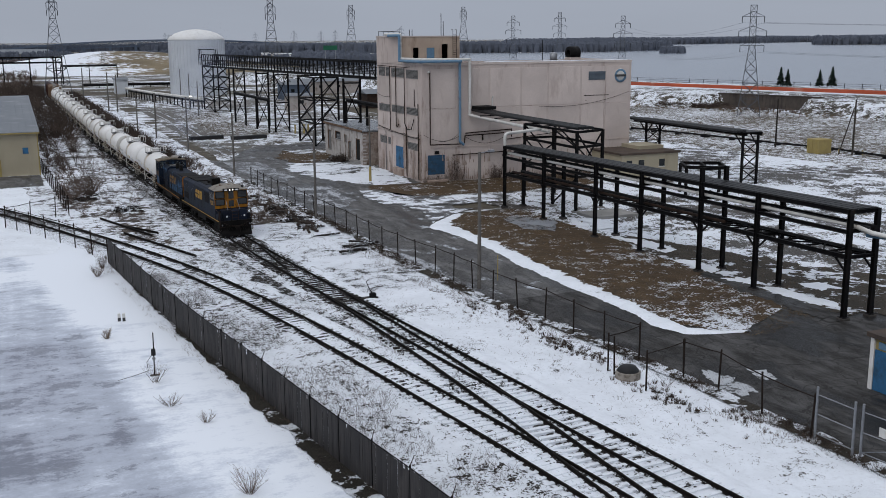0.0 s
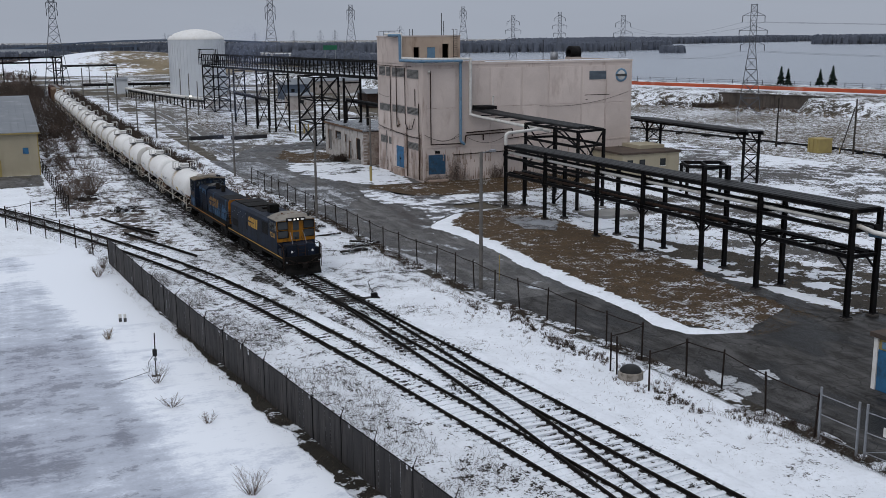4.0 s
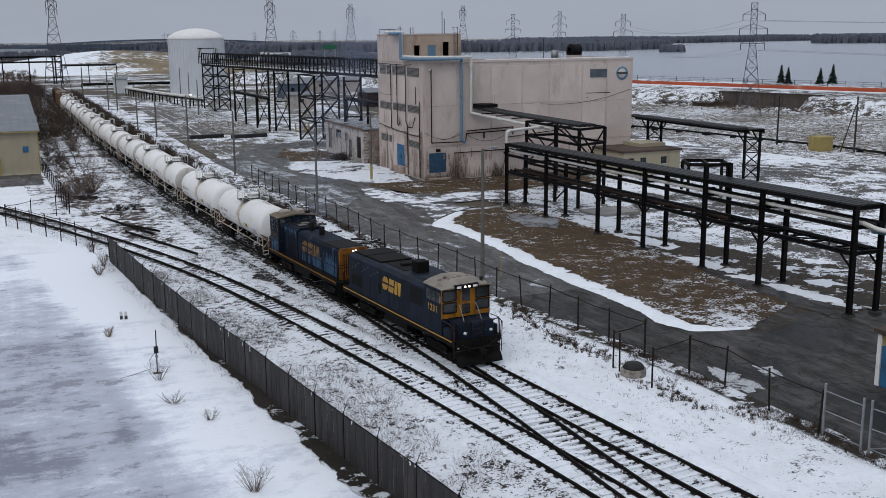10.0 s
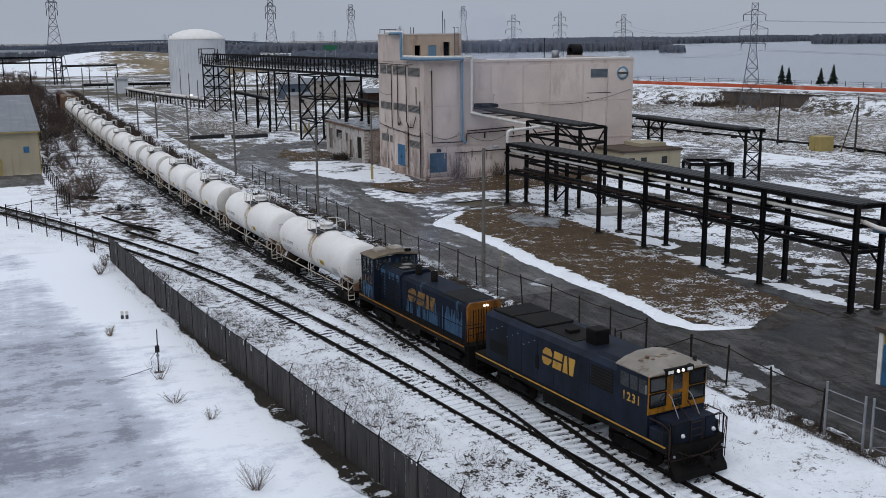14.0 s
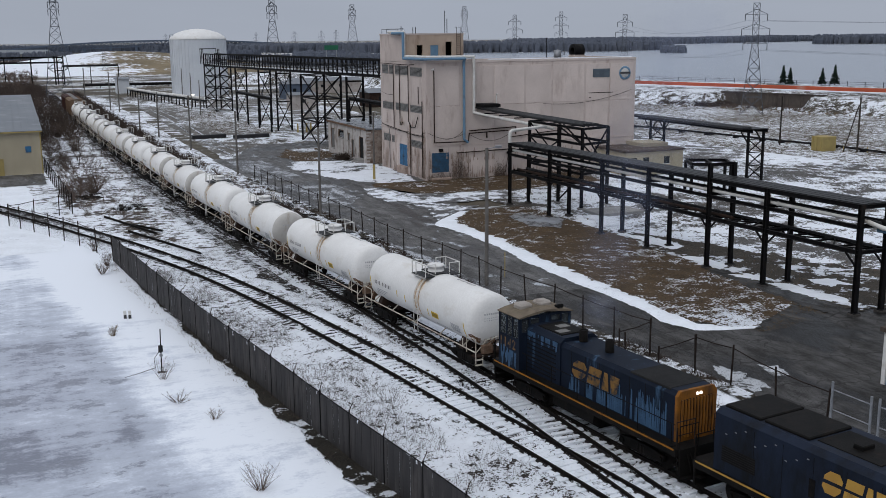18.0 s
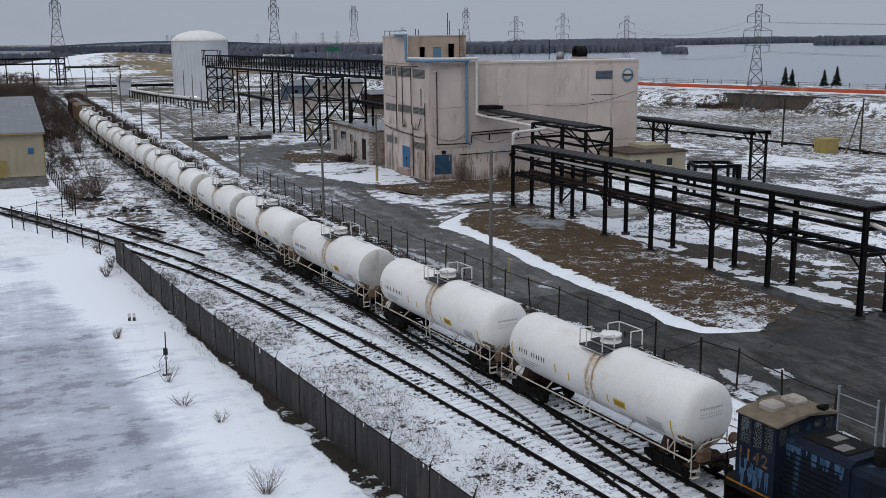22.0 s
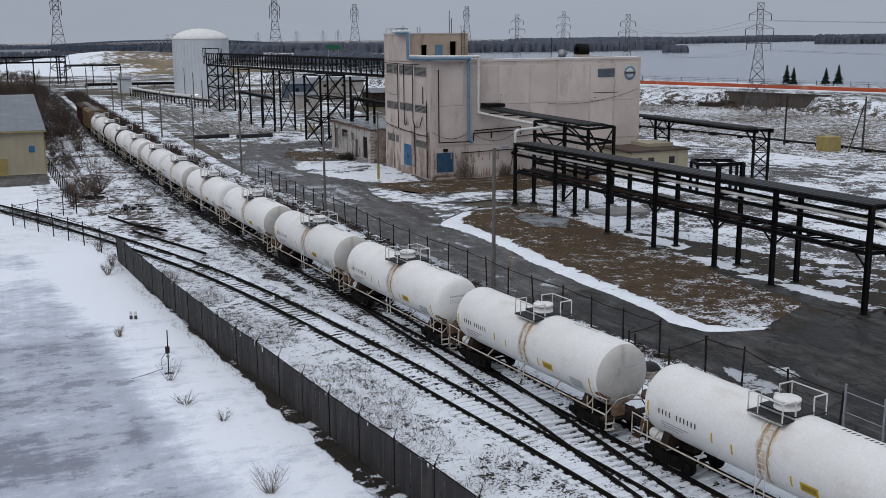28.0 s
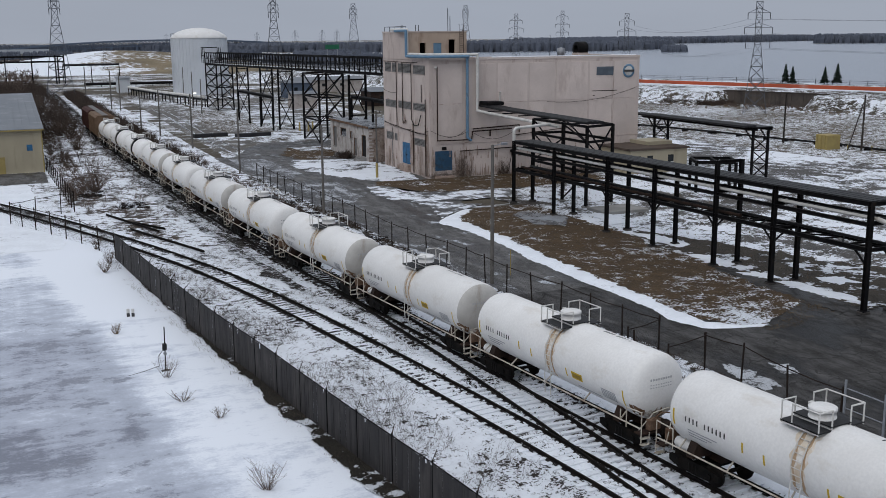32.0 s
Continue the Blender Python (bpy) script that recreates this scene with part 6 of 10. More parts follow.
def exhaust():
    smoke_mat()
    for k, (h, r, lag, side) in enumerate(((1.4, 1.3, 0.1, 0.2), (3.4, 2.0, 0.3, 0.6), (6.0, 2.8, 0.2, 1.3), (9.0, 3.5, -0.4, 2.2), (12.0, 4.0, -1.0, 3.4))):
        m = Mesh()
        n, w = 8, 20
        for j in range(n + 1):
            a = 0.5 * math.pi * j / n
            for i in range(w):
                c = 2 * math.pi * i / w
                q = 1 + 0.12 * noise.noise((math.cos(c) * 1.3 + k, math.sin(c) * 1.3, a * 2))
                m.v.append((math.sin(a) * math.cos(c) * q, math.sin(a) * math.sin(c) * q, 0.6 * math.cos(a) * q))
        for j in range(n):
            for i in range(w):
                m.f.append([j * w + i, j * w + (i + 1) % w, (j + 1) * w + (i + 1) % w, (j + 1) * w + i])
                m.s.append(True)
        ob = solid("exhaust_puff", m, "smoke", "thin bluish puff of diesel exhaust drifting over the train", "smoke", "exhaust puffs")
        ob.scale = (r, r, r)
        PUFFS.append((ob, h, r, lag, side))


exhaust()


# ---- the old plant building ----
def louvre_window(parent, y0, y1, z0, z1, x):
    """A louvred window in the wall that faces -x."""
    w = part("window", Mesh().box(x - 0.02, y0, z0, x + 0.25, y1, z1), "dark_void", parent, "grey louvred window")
    f = Mesh()
    for a, b in (((y0, z0), (y1, z0)), ((y1, z0), (y1, z1)), ((y1, z1), (y0, z1)), ((y0, z1), (y0, z0))):
        f.beam((x - 0.03, a[0], a[1]), (x - 0.03, b[0], b[1]), 0.07)
    part("window_frame", f, "louver_grey", w)
    n = max(3, int((z1 - z0) / 0.14))
    for k in range(n):
        z = z0 + (k + 0.5) * (z1 - z0) / n
        part("slat", Mesh().add([(x - 0.07, y0, z - 0.05), (x - 0.07, y1, z - 0.05), (x - 0.025, y1, z + 0.04), (x - 0.025, y0, z + 0.04), (x - 0.07, y0, z - 0.035), (x - 0.07, y1, z - 0.035), (x - 0.025, y1, z + 0.055), (x - 0.025, y0, z + 0.055)], [(0, 1, 2, 3), (4, 7, 6, 5), (0, 4, 5, 1), (1, 5, 6, 2), (2, 6, 7, 3), (3, 7, 4, 0)]), "louver_grey", w)


def plant_building():
    b = thing("plant_building", "old beige stucco plant building with louvred windows and blue doors", "building")
    X0, X1, Y0, Y1, Z = 46.6, 76.3, 115.8, 132.2, 14.5
    part("wall", Mesh().box(X0, Y0, -0.1, X1, Y0 + 0.4, Z - 0.25), "stucco", b)
    part("wall", Mesh().box(X0, Y0 + 0.4, -0.1, X0 + 0.4, Y1, Z - 0.25), "stucco", b)
    part("wall", Mesh().box(X1 - 0.4, Y0 + 0.4, -0.1, X1, Y1, Z - 0.25), "stucco", b)
    part("wall", Mesh().box(X0 + 0.4, Y1 - 0.4, -0.1, X1 - 0.4, Y1, Z - 0.25), "stucco", b)
    part("roof", Mesh().box(X0 + 0.4, Y0 + 0.4, Z - 0.6, X1 - 0.4, Y1 - 0.4, Z - 0.4), "roof_tar", b)
    cop = Mesh()
    for a, c in (((X0 - 0.04, Y0 - 0.06), (X1 + 0.04, Y0 + 0.45)), ((X0 - 0.04, Y0 + 0.45), (X0 + 0.45, Y1 - 9.6)), ((X1 - 0.45, Y0 + 0.45), (X1 + 0.04, Y1 + 0.04))):
        cop.box(a[0], a[1], Z - 0.25, c[0], c[1], Z)
    part("coping", cop, "stucco_panel", b)
    # shallow stucco panels between the columns of the long face
    xs = [46.85, 51.0, 55.55, 59.95, 63.8, 68.65, 72.3, 76.05]
    for i in range(len(xs) - 1):
        for z0, z1 in ((0.5, 4.2), (4.32, 8.95), (9.07, 13.8)):
            part("panel", Mesh().bevel_box(xs[i] + 0.14, Y0 - 0.035, z0, xs[i + 1] - 0.14, Y0 + 0.02, z1, 0.015), "stucco_panel", b)
    # pilasters and panels of the narrow face
    ys = [116.0, 117.0, 121.45, 126.8, 131.9]
    for i in range(1, 4):
        for z0, z1 in ((4.9, 7.9), (9.1, 12.4)):
            part("panel", Mesh().box(X0 - 0.03, ys[i] + 0.25, z0, X0 + 0.02, ys[i + 1] - 0.25, z1), "stucco_panel", b)
    for y in (121.45, 126.8):
        part("pilaster", Mesh().box(X0 - 0.06, y - 0.22, 0, X0 + 0.02, y + 0.22, 14.2), "stucco", b)
    part("pilaster", Mesh().box(X0 - 0.06, Y0 - 0.055, 0, X0 + 0.45, Y0 + 0.5, 14.2), "stucco", b)
    led = Mesh().box(X0 - 0.09, Y0 + 0.5, 5.45, X0 + 0.02, Y1, 5.6).box(X0 + 0.45, Y0 - 0.09, 4.18, X1, Y0 + 0.02, 4.33)
    part("ledge", led, "stucco", b)
    for y0, y1, z0, z1 in ((129.1, 131.3, 12.65, 13.75), (127.2, 128.6, 12.65, 13.75), (122.0, 126.4, 12.65, 13.7), (117.3, 121.1, 12.6, 13.6), (127.4, 131.3, 8.05, 8.9), (122.0, 126.4, 8.1, 8.95), (117.3, 121.1, 8.15, 8.95), (128.7, 131.1, 3.75, 4.65), (127.1, 128.0, 3.75, 4.6), (117.5, 120.9, 3.8, 4.6)):
        louvre_window(b, y0, y1, z0, z1, X0)
    d = part("door", Mesh().box(X0 - 0.05, 122.5, 1.05, X0 + 0.1, 125.2, 3.75), "blue_paint", b, "blue steel double door")
    part("door_seam", Mesh().box(X0 - 0.058, 123.83, 1.05, X0 - 0.05, 123.87, 3.75), "ink", d)
    part("door_handle", Mesh().box(X0 - 0.12, 123.6, 2.1, X0 - 0.05, 123.7, 2.3), "black_steel", d)
    part("stoop", Mesh().bevel_box(X0 - 0.45, 122.4, -0.1, X0, 125.3, 0.95, 0.05), "wall_grime", b, "rust-stained concrete step")
    d = part("door", Mesh().box(47.2, Y0 - 0.06, 0.95, 49.45, Y0 + 0.1, 3.35), "blue_dull", b, "dark blue steel double door")
    for z in (1.35, 1.75, 2.15, 2.55, 2.95):
        part("rib", Mesh().box(47.25, Y0 - 0.085, z, 49.4, Y0 - 0.06, z + 0.05), "blue_dull", d)
    part("door_lamp", Mesh().bevel_box(48.1, Y0 - 0.25, 3.5, 48.65, Y0, 3.85, 0.03), "black_steel", b)
    part("stoop", Mesh().bevel_box(47.0, Y0 - 0.5, -0.1, 49.7, Y0 - 0.06, 0.3, 0.05), "wall_grime", b)
    v = part("vent_panel", Mesh().box(69.8, Y0 - 0.09, 12.02, 72.3, Y0 + 0.05, 13.1), "vent_blue", b, "dark grey vent panel")
    for k in range(6):
        part("slat", Mesh().box(69.85, Y0 - 0.13, 12.1 + 0.16 * k, 72.25, Y0 - 0.09, 12.17 + 0.16 * k), "vent_blue", v)
    # round company sign, drawn as plain shapes
    s = part("round_sign", Mesh().lathe([(0.01, -0.10), (0.9, -0.10), (0.9, 0.02)], 28, (74.6, Y0, 12.5), "y"), "white_pipe", b, "round white sign with blue rim and a blue bar")
    part("sign_rim", Mesh().lathe([(0.62, -0.13), (0.88, -0.13), (0.88, -0.101), (0.62, -0.101), (0.62, -0.13)], 28, (74.6, Y0, 12.5), "y"), "blue_pale", s)
    part("sign_bar", Mesh().box(73.8, Y0 - 0.16, 12.36, 75.4, Y0 - 0.135, 12.64), "ink", s)
    # old bracket rows and cracks on the long face
    for x0, x1, z in ((69.2, 72.9, 10.0), (69.3, 69.6, 9.4)):
        part("bracket", Mesh().box(x0, Y0 - 0.06, z, x1, Y0, z + 0.08), "rust_steel", b)
    # roof: fan housing, mast, vents
    f = part("fan_housing", Mesh().lathe([(0.5, -0.7), (0.9, -0.7), (0.95, -0.6), (0.95, 0.7), (0.02, 0.7), (0.02, 0.2), (0.5, 0.2), (0.5, -0.7)], 20, (71.0, 122.0, 15.3), "x"), "black_steel", b, "rusty round fan housing")
    part("fan_stand", Mesh().box(70.2, 121.2, Z - 0.4, 71.8, 122.8, Z + 0.3), "stucco", f)
    part("mast", Mesh().tube((65.0, 119.5, Z - 0.4), (65.0, 119.5, Z + 2.6), 0.05, 6), "black_steel", b)
    part("roof_snow", Mesh().bevel_box(X0 + 8.4, Y0 + 0.02, Z + 0.002, X1 - 0.6, Y0 + 0.4, Z + 0.09, 0.03), "clean_snow", b, "line of snow on the coping")
    tank = part("roof_drum", Mesh().lathe([(0.02, 0), (0.5, 0), (0.5, 1.3), (0.02, 1.4)], 14, (68.6, 123.0, Z - 0.4)), "galv", b, "small grey roof drum")
    # penthouse
    TX, TY, TZ = 54.6, 122.7, 17.6
    pw = Mesh()
    x, y = X0, TY
    for xa, xb, za, zb in ((X0, 48.15, Z - 0.3, TZ), (48.15, 48.95, 16.3, TZ), (48.95, 50.0, Z - 0.3, TZ), (50.0, 51.1, 16.28, TZ), (51.1, 52.1, Z - 0.3, TZ), (52.1, 53.0, 16.7, TZ), (53.0, TX, Z - 0.3, TZ), (48.15, 48.95, Z - 0.3, 14.8), (50.0, 51.1, Z - 0.3, 14.85), (52.1, 53.0, Z - 0.3, 14.8)):
        pw.box(xa, TY, za, xb, TY + 0.35, zb)
    ph = part("penthouse_wall", pw, "stucco_tan", b)
    part("penthouse_wall", Mesh().box(X0, TY + 0.35, Z - 0.3, X0 + 0.35, Y1, TZ), "stucco", b)
    part("penthouse_wall", Mesh().box(TX - 0.35, TY + 0.35, Z - 0.3, TX, Y1, TZ), "stucco", b)
    part("penthouse_wall", Mesh().box(X0 + 0.35, Y1 - 0.35, Z - 0.3, TX - 0.35, Y1, TZ), "stucco", b)
    part("penthouse_roof", Mesh().box(X0 - 0.06, TY - 0.06, TZ, TX + 0.06, Y1 + 0.06, TZ + 0.16), "stucco_panel", b)
    # added sheet, coloured near-black for the unlit room behind the openings
    part("back_wall", Mesh().box(X0 + 0.4, TY + 3.0, Z - 0.3, TX - 0.4, TY + 3.1, TZ), "dark_void", b)
    part("door", Mesh().box(50.0, TY + 0.05, 14.85, 51.1, TY + 0.15, 16.28), "blue_pale", b, "pale blue rooftop door")
    lad = Mesh()
    for x in (53.6, 54.1):
        lad.pipe([(x, TY - 0.15, Z), (x, TY - 0.15, TZ + 0.9), (x, TY + 0.4, TZ + 0.9)], 0.03, 6)
    for k in range(12):
        lad.tube((53.6, TY - 0.15, Z + 0.3 + 0.28 * k), (54.1, TY - 0.15, Z + 0.3 + 0.28 * k), 0.02, 5)
    part("roof_ladder", lad, "rust_steel", b)
    rr = Mesh()
    rr.pipe([(46.8, 124.0, TZ + 0.75), (46.8, 131.9, TZ + 0.75), (48.9, 131.9, TZ + 0.75)], 0.03, 6)
    for y in (124.0, 126.0, 128, 130, 131.9):
        rr.tube((46.8, y, TZ), (46.8, y, TZ + 0.75), 0.03, 6)
    part("roof_rail", rr, "black_steel", b)
    for x, y, h in ((53.0, 125, 3.0), (53.3, 125, 2.0), (50.5, 130, 1.0), (50.9, 130, 1.0)):
        part("antenna", Mesh().tube((x, y, TZ), (x, y, TZ + h), 0.045, 6), "black_steel", b)
    return b


plant_building()


def wall_pipe(label, pts, r, material, brackets=()):
    t = thing("pipe_run", label, "pipe", "pipes on the plant building")
    part("pipe", Mesh().pipe(pts, r, 10), material, t)
    for p, q in brackets:
        part("bracket", Mesh().beam(p, q, 0.06), "rust_steel", t)
    return t


F = 115.8
wall_pipe("white insulated pipe over the roof edge and down the wall", [(46.3, 128, 17.95), (46.3, 122.4, 17.95), (46.3, 122.4, 14.95), (46.35, 115.35, 14.95), (52.7, 115.35, 14.9), (52.7, 115.4, 8.15), (53.2, 113.5, 7.95), (53.4, 96.5, 7.6)], 0.17, "white_pipe", [((52.7, 115.4, 11.0), (52.7, 115.9, 11.0))])
wall_pipe("pale blue pipe down the stucco wall", [(46.05, 126, 17.8), (46.05, 122.1, 17.8), (46.05, 122.1, 14.7), (46.1, 115.1, 14.7), (51.4, 115.1, 14.7), (51.4, 115.45, 14.4), (51.4, 115.45, 4.9), (51.9, 115.4, 4.5)], 0.17, "blue_pale", [((51.4, 115.45, z), (51.4, 115.85, z)) for z in (5.5, 9, 12)])
wall_pipe("dark rusty pipe on the stucco wall", [(47.45, F - 0.1, 13.4), (47.45, F - 0.3, 13.5), (47.45, F - 0.3, 4.65), (52.0, F - 0.3, 4.6), (52.1, F - 0.3, 5.6), (57.5, F - 0.3, 5.75)], 0.07, "rust_steel")
wall_pipe("white vent cap pipe", [(47.2, F - 0.2, 13.35), (47.42, F - 0.35, 13.5)], 0.12, "white_pipe")
wall_pipe("rusty pipe along the foot of the wall", [(50.5, F - 0.2, 3.25), (58.5, F - 0.2, 3.4)], 0.06, "rust_steel")
for y, z0, z1 in ((126.9, 5.7, 13.9), (121.6, 6.8, 13.8), (118.2, 9.2, 11.3)):
    wall_pipe("thin dark conduit on the stucco wall", [(46.45, y, z0), (46.45, y, z1)], 0.05, "rust_steel")
wall_pipe("thin dark conduit on the stucco wall", [(46.45, 116.5, 5.3), (46.45, 121.4, 5.35), (46.45, 131.5, 5.9)], 0.04, "rust_steel")
wall_pipe("dark looped cable on the stucco wall", [(46.44, 121.6, 6.9), (46.4, 120.6, 6.2), (46.4, 119.2, 6.3), (46.44, 118.4, 7.6)], 0.05, "black_steel")
def grime(label, plane, u0, u1, z0, z1, seed, n=9):
    """A frayed dirty smear on a wall: plane is "y" for the long face, "x" for the narrow one."""
    rng = random.Random(seed)
    b = bpy.data.objects["plant_building"]
    m = Mesh()
    for k in range(3 * n):
        u = rng.uniform(u0, u1)
        w, top = rng.uniform(0.03, 0.16), rng.uniform(z0 + 0.3, z1)
        lo = max(z0, top - rng.uniform(0.5, 2.6))
        pts = []
        for i in range(7):
            pts.append((u - w * (0.3 + 0.7 * i / 6) * rng.uniform(0.5, 1.0), top + (lo - top) * i / 6))
        for i in range(7):
            pts.append((u + w * (0.3 + 0.7 * (6 - i) / 6) * rng.uniform(0.5, 1.0), lo + (top - lo) * i / 6))
        off = 0.062 + 0.0006 * k
        m.add([(p[0], F - off, p[1]) if plane == "y" else (46.6 - off - 0.03, p[0], p[1]) for p in pts], [tuple(range(14))])
    tagged(part("stain", m, "wall_grime", b, label), kind="stuff")


grime("brown rust streaks on the stucco", "x", 116.2, 121.5, 0.2, 4.2, 1, 16)
grime("brown rust streaks on the stucco", "x", 125.4, 131.5, 0.1, 3.0, 2, 9)
grime("brown dirt on the stucco by the blue door", "y", 46.7, 47.3, 0.2, 4.0, 3, 5)
grime("dark wet streaks under the louvred windows", "x", 121.0, 122.4, 1.0, 6.8, 6, 14)
grime("dark wet streaks at the corner of the building", "x", 116.0, 117.4, 0.2, 6.4, 7, 12)
grime("thin brown streaks under the middle windows", "x", 117.3, 131.0, 6.2, 8.0, 9, 9)
grime("thin brown streaks under the ledge", "y", 48, 76, 2.2, 4.1, 10, 16)
grime("brown dirt on the stucco under the vine", "y", 49.6, 52.4, 0.2, 3.6, 4, 14)
grime("brown dirt at the foot of the stucco wall", "y", 52.4, 62, 0.1, 1.6, 5, 14)


def wall_cable(label, a, b, sag, r=0.022):
    pts = [Vector(a).lerp(Vector(b), k / 8) - Vector((0, 0, sag * 4 * (k / 8) * (1 - k / 8))) for k in range(9)]
    wall_pipe(label, [tuple(p) for p in pts], r, "black_steel")


wall_cable("sagging black cable on the stucco wall", (46.4, 131.8, 6.1), (46.4, 121.6, 5.6), 0.35)
wall_cable("sagging black cable on the stucco wall", (46.4, 121.6, 5.6), (46.4, 115.9, 5.9), 0.5)
wall_cable("sagging black cable on the stucco wall", (46.6, F - 0.25, 5.9), (51.4, F - 0.25, 5.6), 0.7)
wall_cable("sagging black cable on the stucco wall", (52.1, F - 0.25, 5.5), (57.8, F - 0.25, 5.4), 0.9)
wall_pipe("dark conduit across the upper wall", [(46.42, 131.9, 13.95), (46.42, 121.4, 13.9), (46.42, 119.4, 14.0)], 0.045, "rust_steel")
wall_pipe("dark conduit with a drain loop on the stucco wall", [(46.42, 124.6, 13.9), (46.42, 124.6, 6.6), (46.35, 124.1, 6.2), (46.35, 123.5, 6.6)], 0.055, "rust_steel")
wall_pipe("dark conduit beside the blue double door", [(46.42, 121.0, 6.4), (46.42, 121.0, 0.2)], 0.05, "rust_steel")
wall_pipe("dark conduit at the corner of the building", [(46.42, 116.9, 9.6), (46.42, 116.9, 0.2)], 0.06, "rust_steel")
wall_pipe("pale conduit down the stucco wall", [(46.42, 128.6, 5.4), (46.42, 128.6, 0.2)], 0.05, "louver_grey")
wall_pipe("dark drain pipe along the stucco wall", [(52.2, F - 0.2, 5.9), (58.6, F - 0.2, 6.15), (58.6, F - 0.2, 5.2)], 0.07, "rust_steel", [((x, F - 0.2, 6.0), (x, F, 6.0)) for x in (53.4, 55.2, 57.0)])
wall_pipe("thin dark conduit with a lamp on the stucco wall", [(57.6, F - 0.12, 2.7), (57.2, F - 0.12, 0.4)], 0.035, "rust_steel")
wall_pipe("round dark wall lamp", [(57.6, F - 0.3, 2.9), (57.6, F - 0.05, 2.9)], 0.22, "black_steel")
wall_cable("sagging black cable on the stucco wall", (62.5, F - 0.15, 8.9), (75.9, F - 0.15, 10.4), 0.7)
wall_cable("sagging black cable on the stucco wall", (48.2, F - 0.25, 5.2), (51.3, F - 0.25, 5.9), 0.5)
wall_cable("sagging black cable on the stucco wall", (46.4, 131.8, 10.3), (46.4, 126.9, 10.0), 0.2)
wall_pipe("dark conduit with a small box on the stucco wall", [(54.6, F - 0.12, 5.7), (54.6, F - 0.12, 4.9)], 0.09, "rust_steel")
wall_pipe("dark conduit on the stucco wall", [(60.5, F - 0.12, 6.2), (60.5, F - 0.12, 4.6)], 0.07, "rust_steel")
wall_pipe("rusty ledge pipe on the stucco wall", [(58.0, F - 0.15, 4.9), (66.5, F - 0.15, 5.6)], 0.05, "rust_steel")
wall_pipe("white goose-neck vent pipe", [(55.9, F - 0.15, 8.6), (55.9, F - 0.15, 10.2), (55.9, F - 0.45, 10.35)], 0.08, "white_pipe")


def vines(label, x0, x1, z1, seed):
    rng = random.Random(seed)
    m = Mesh()
    for k in range(110):
        x, z = rng.uniform(x0, x1), 0.0
        pts = [(x, F - 0.06, 0)]
        top = z1 * rng.uniform(0.4, 1.0) * (1 - 0.7 * abs(2 * (x - x0) / (x1 - x0) - 1))
        while z < top:
            z += rng.uniform(0.15, 0.4)
            x += rng.uniform(-0.32, 0.32)
            pts.append((x, F - rng.uniform(0.05, 0.22), z))
        for p, q in zip(pts[:-1], pts[1:]):
            m.tube(p, q, 0.007, 3, caps=False)
    solid("dead_vine", m, "twig", label, "vine", kind="stuff")


vines("tangle of bare brown vine climbing the stucco wall", 49.6, 52.2, 3.6, 1)
vines("bare brown vine climbing the stucco wall", 55.5, 57.2, 2.4, 2)
vines("bare vine and dead weeds by the blue door", 46.6, 49.6, 1.3, 3)


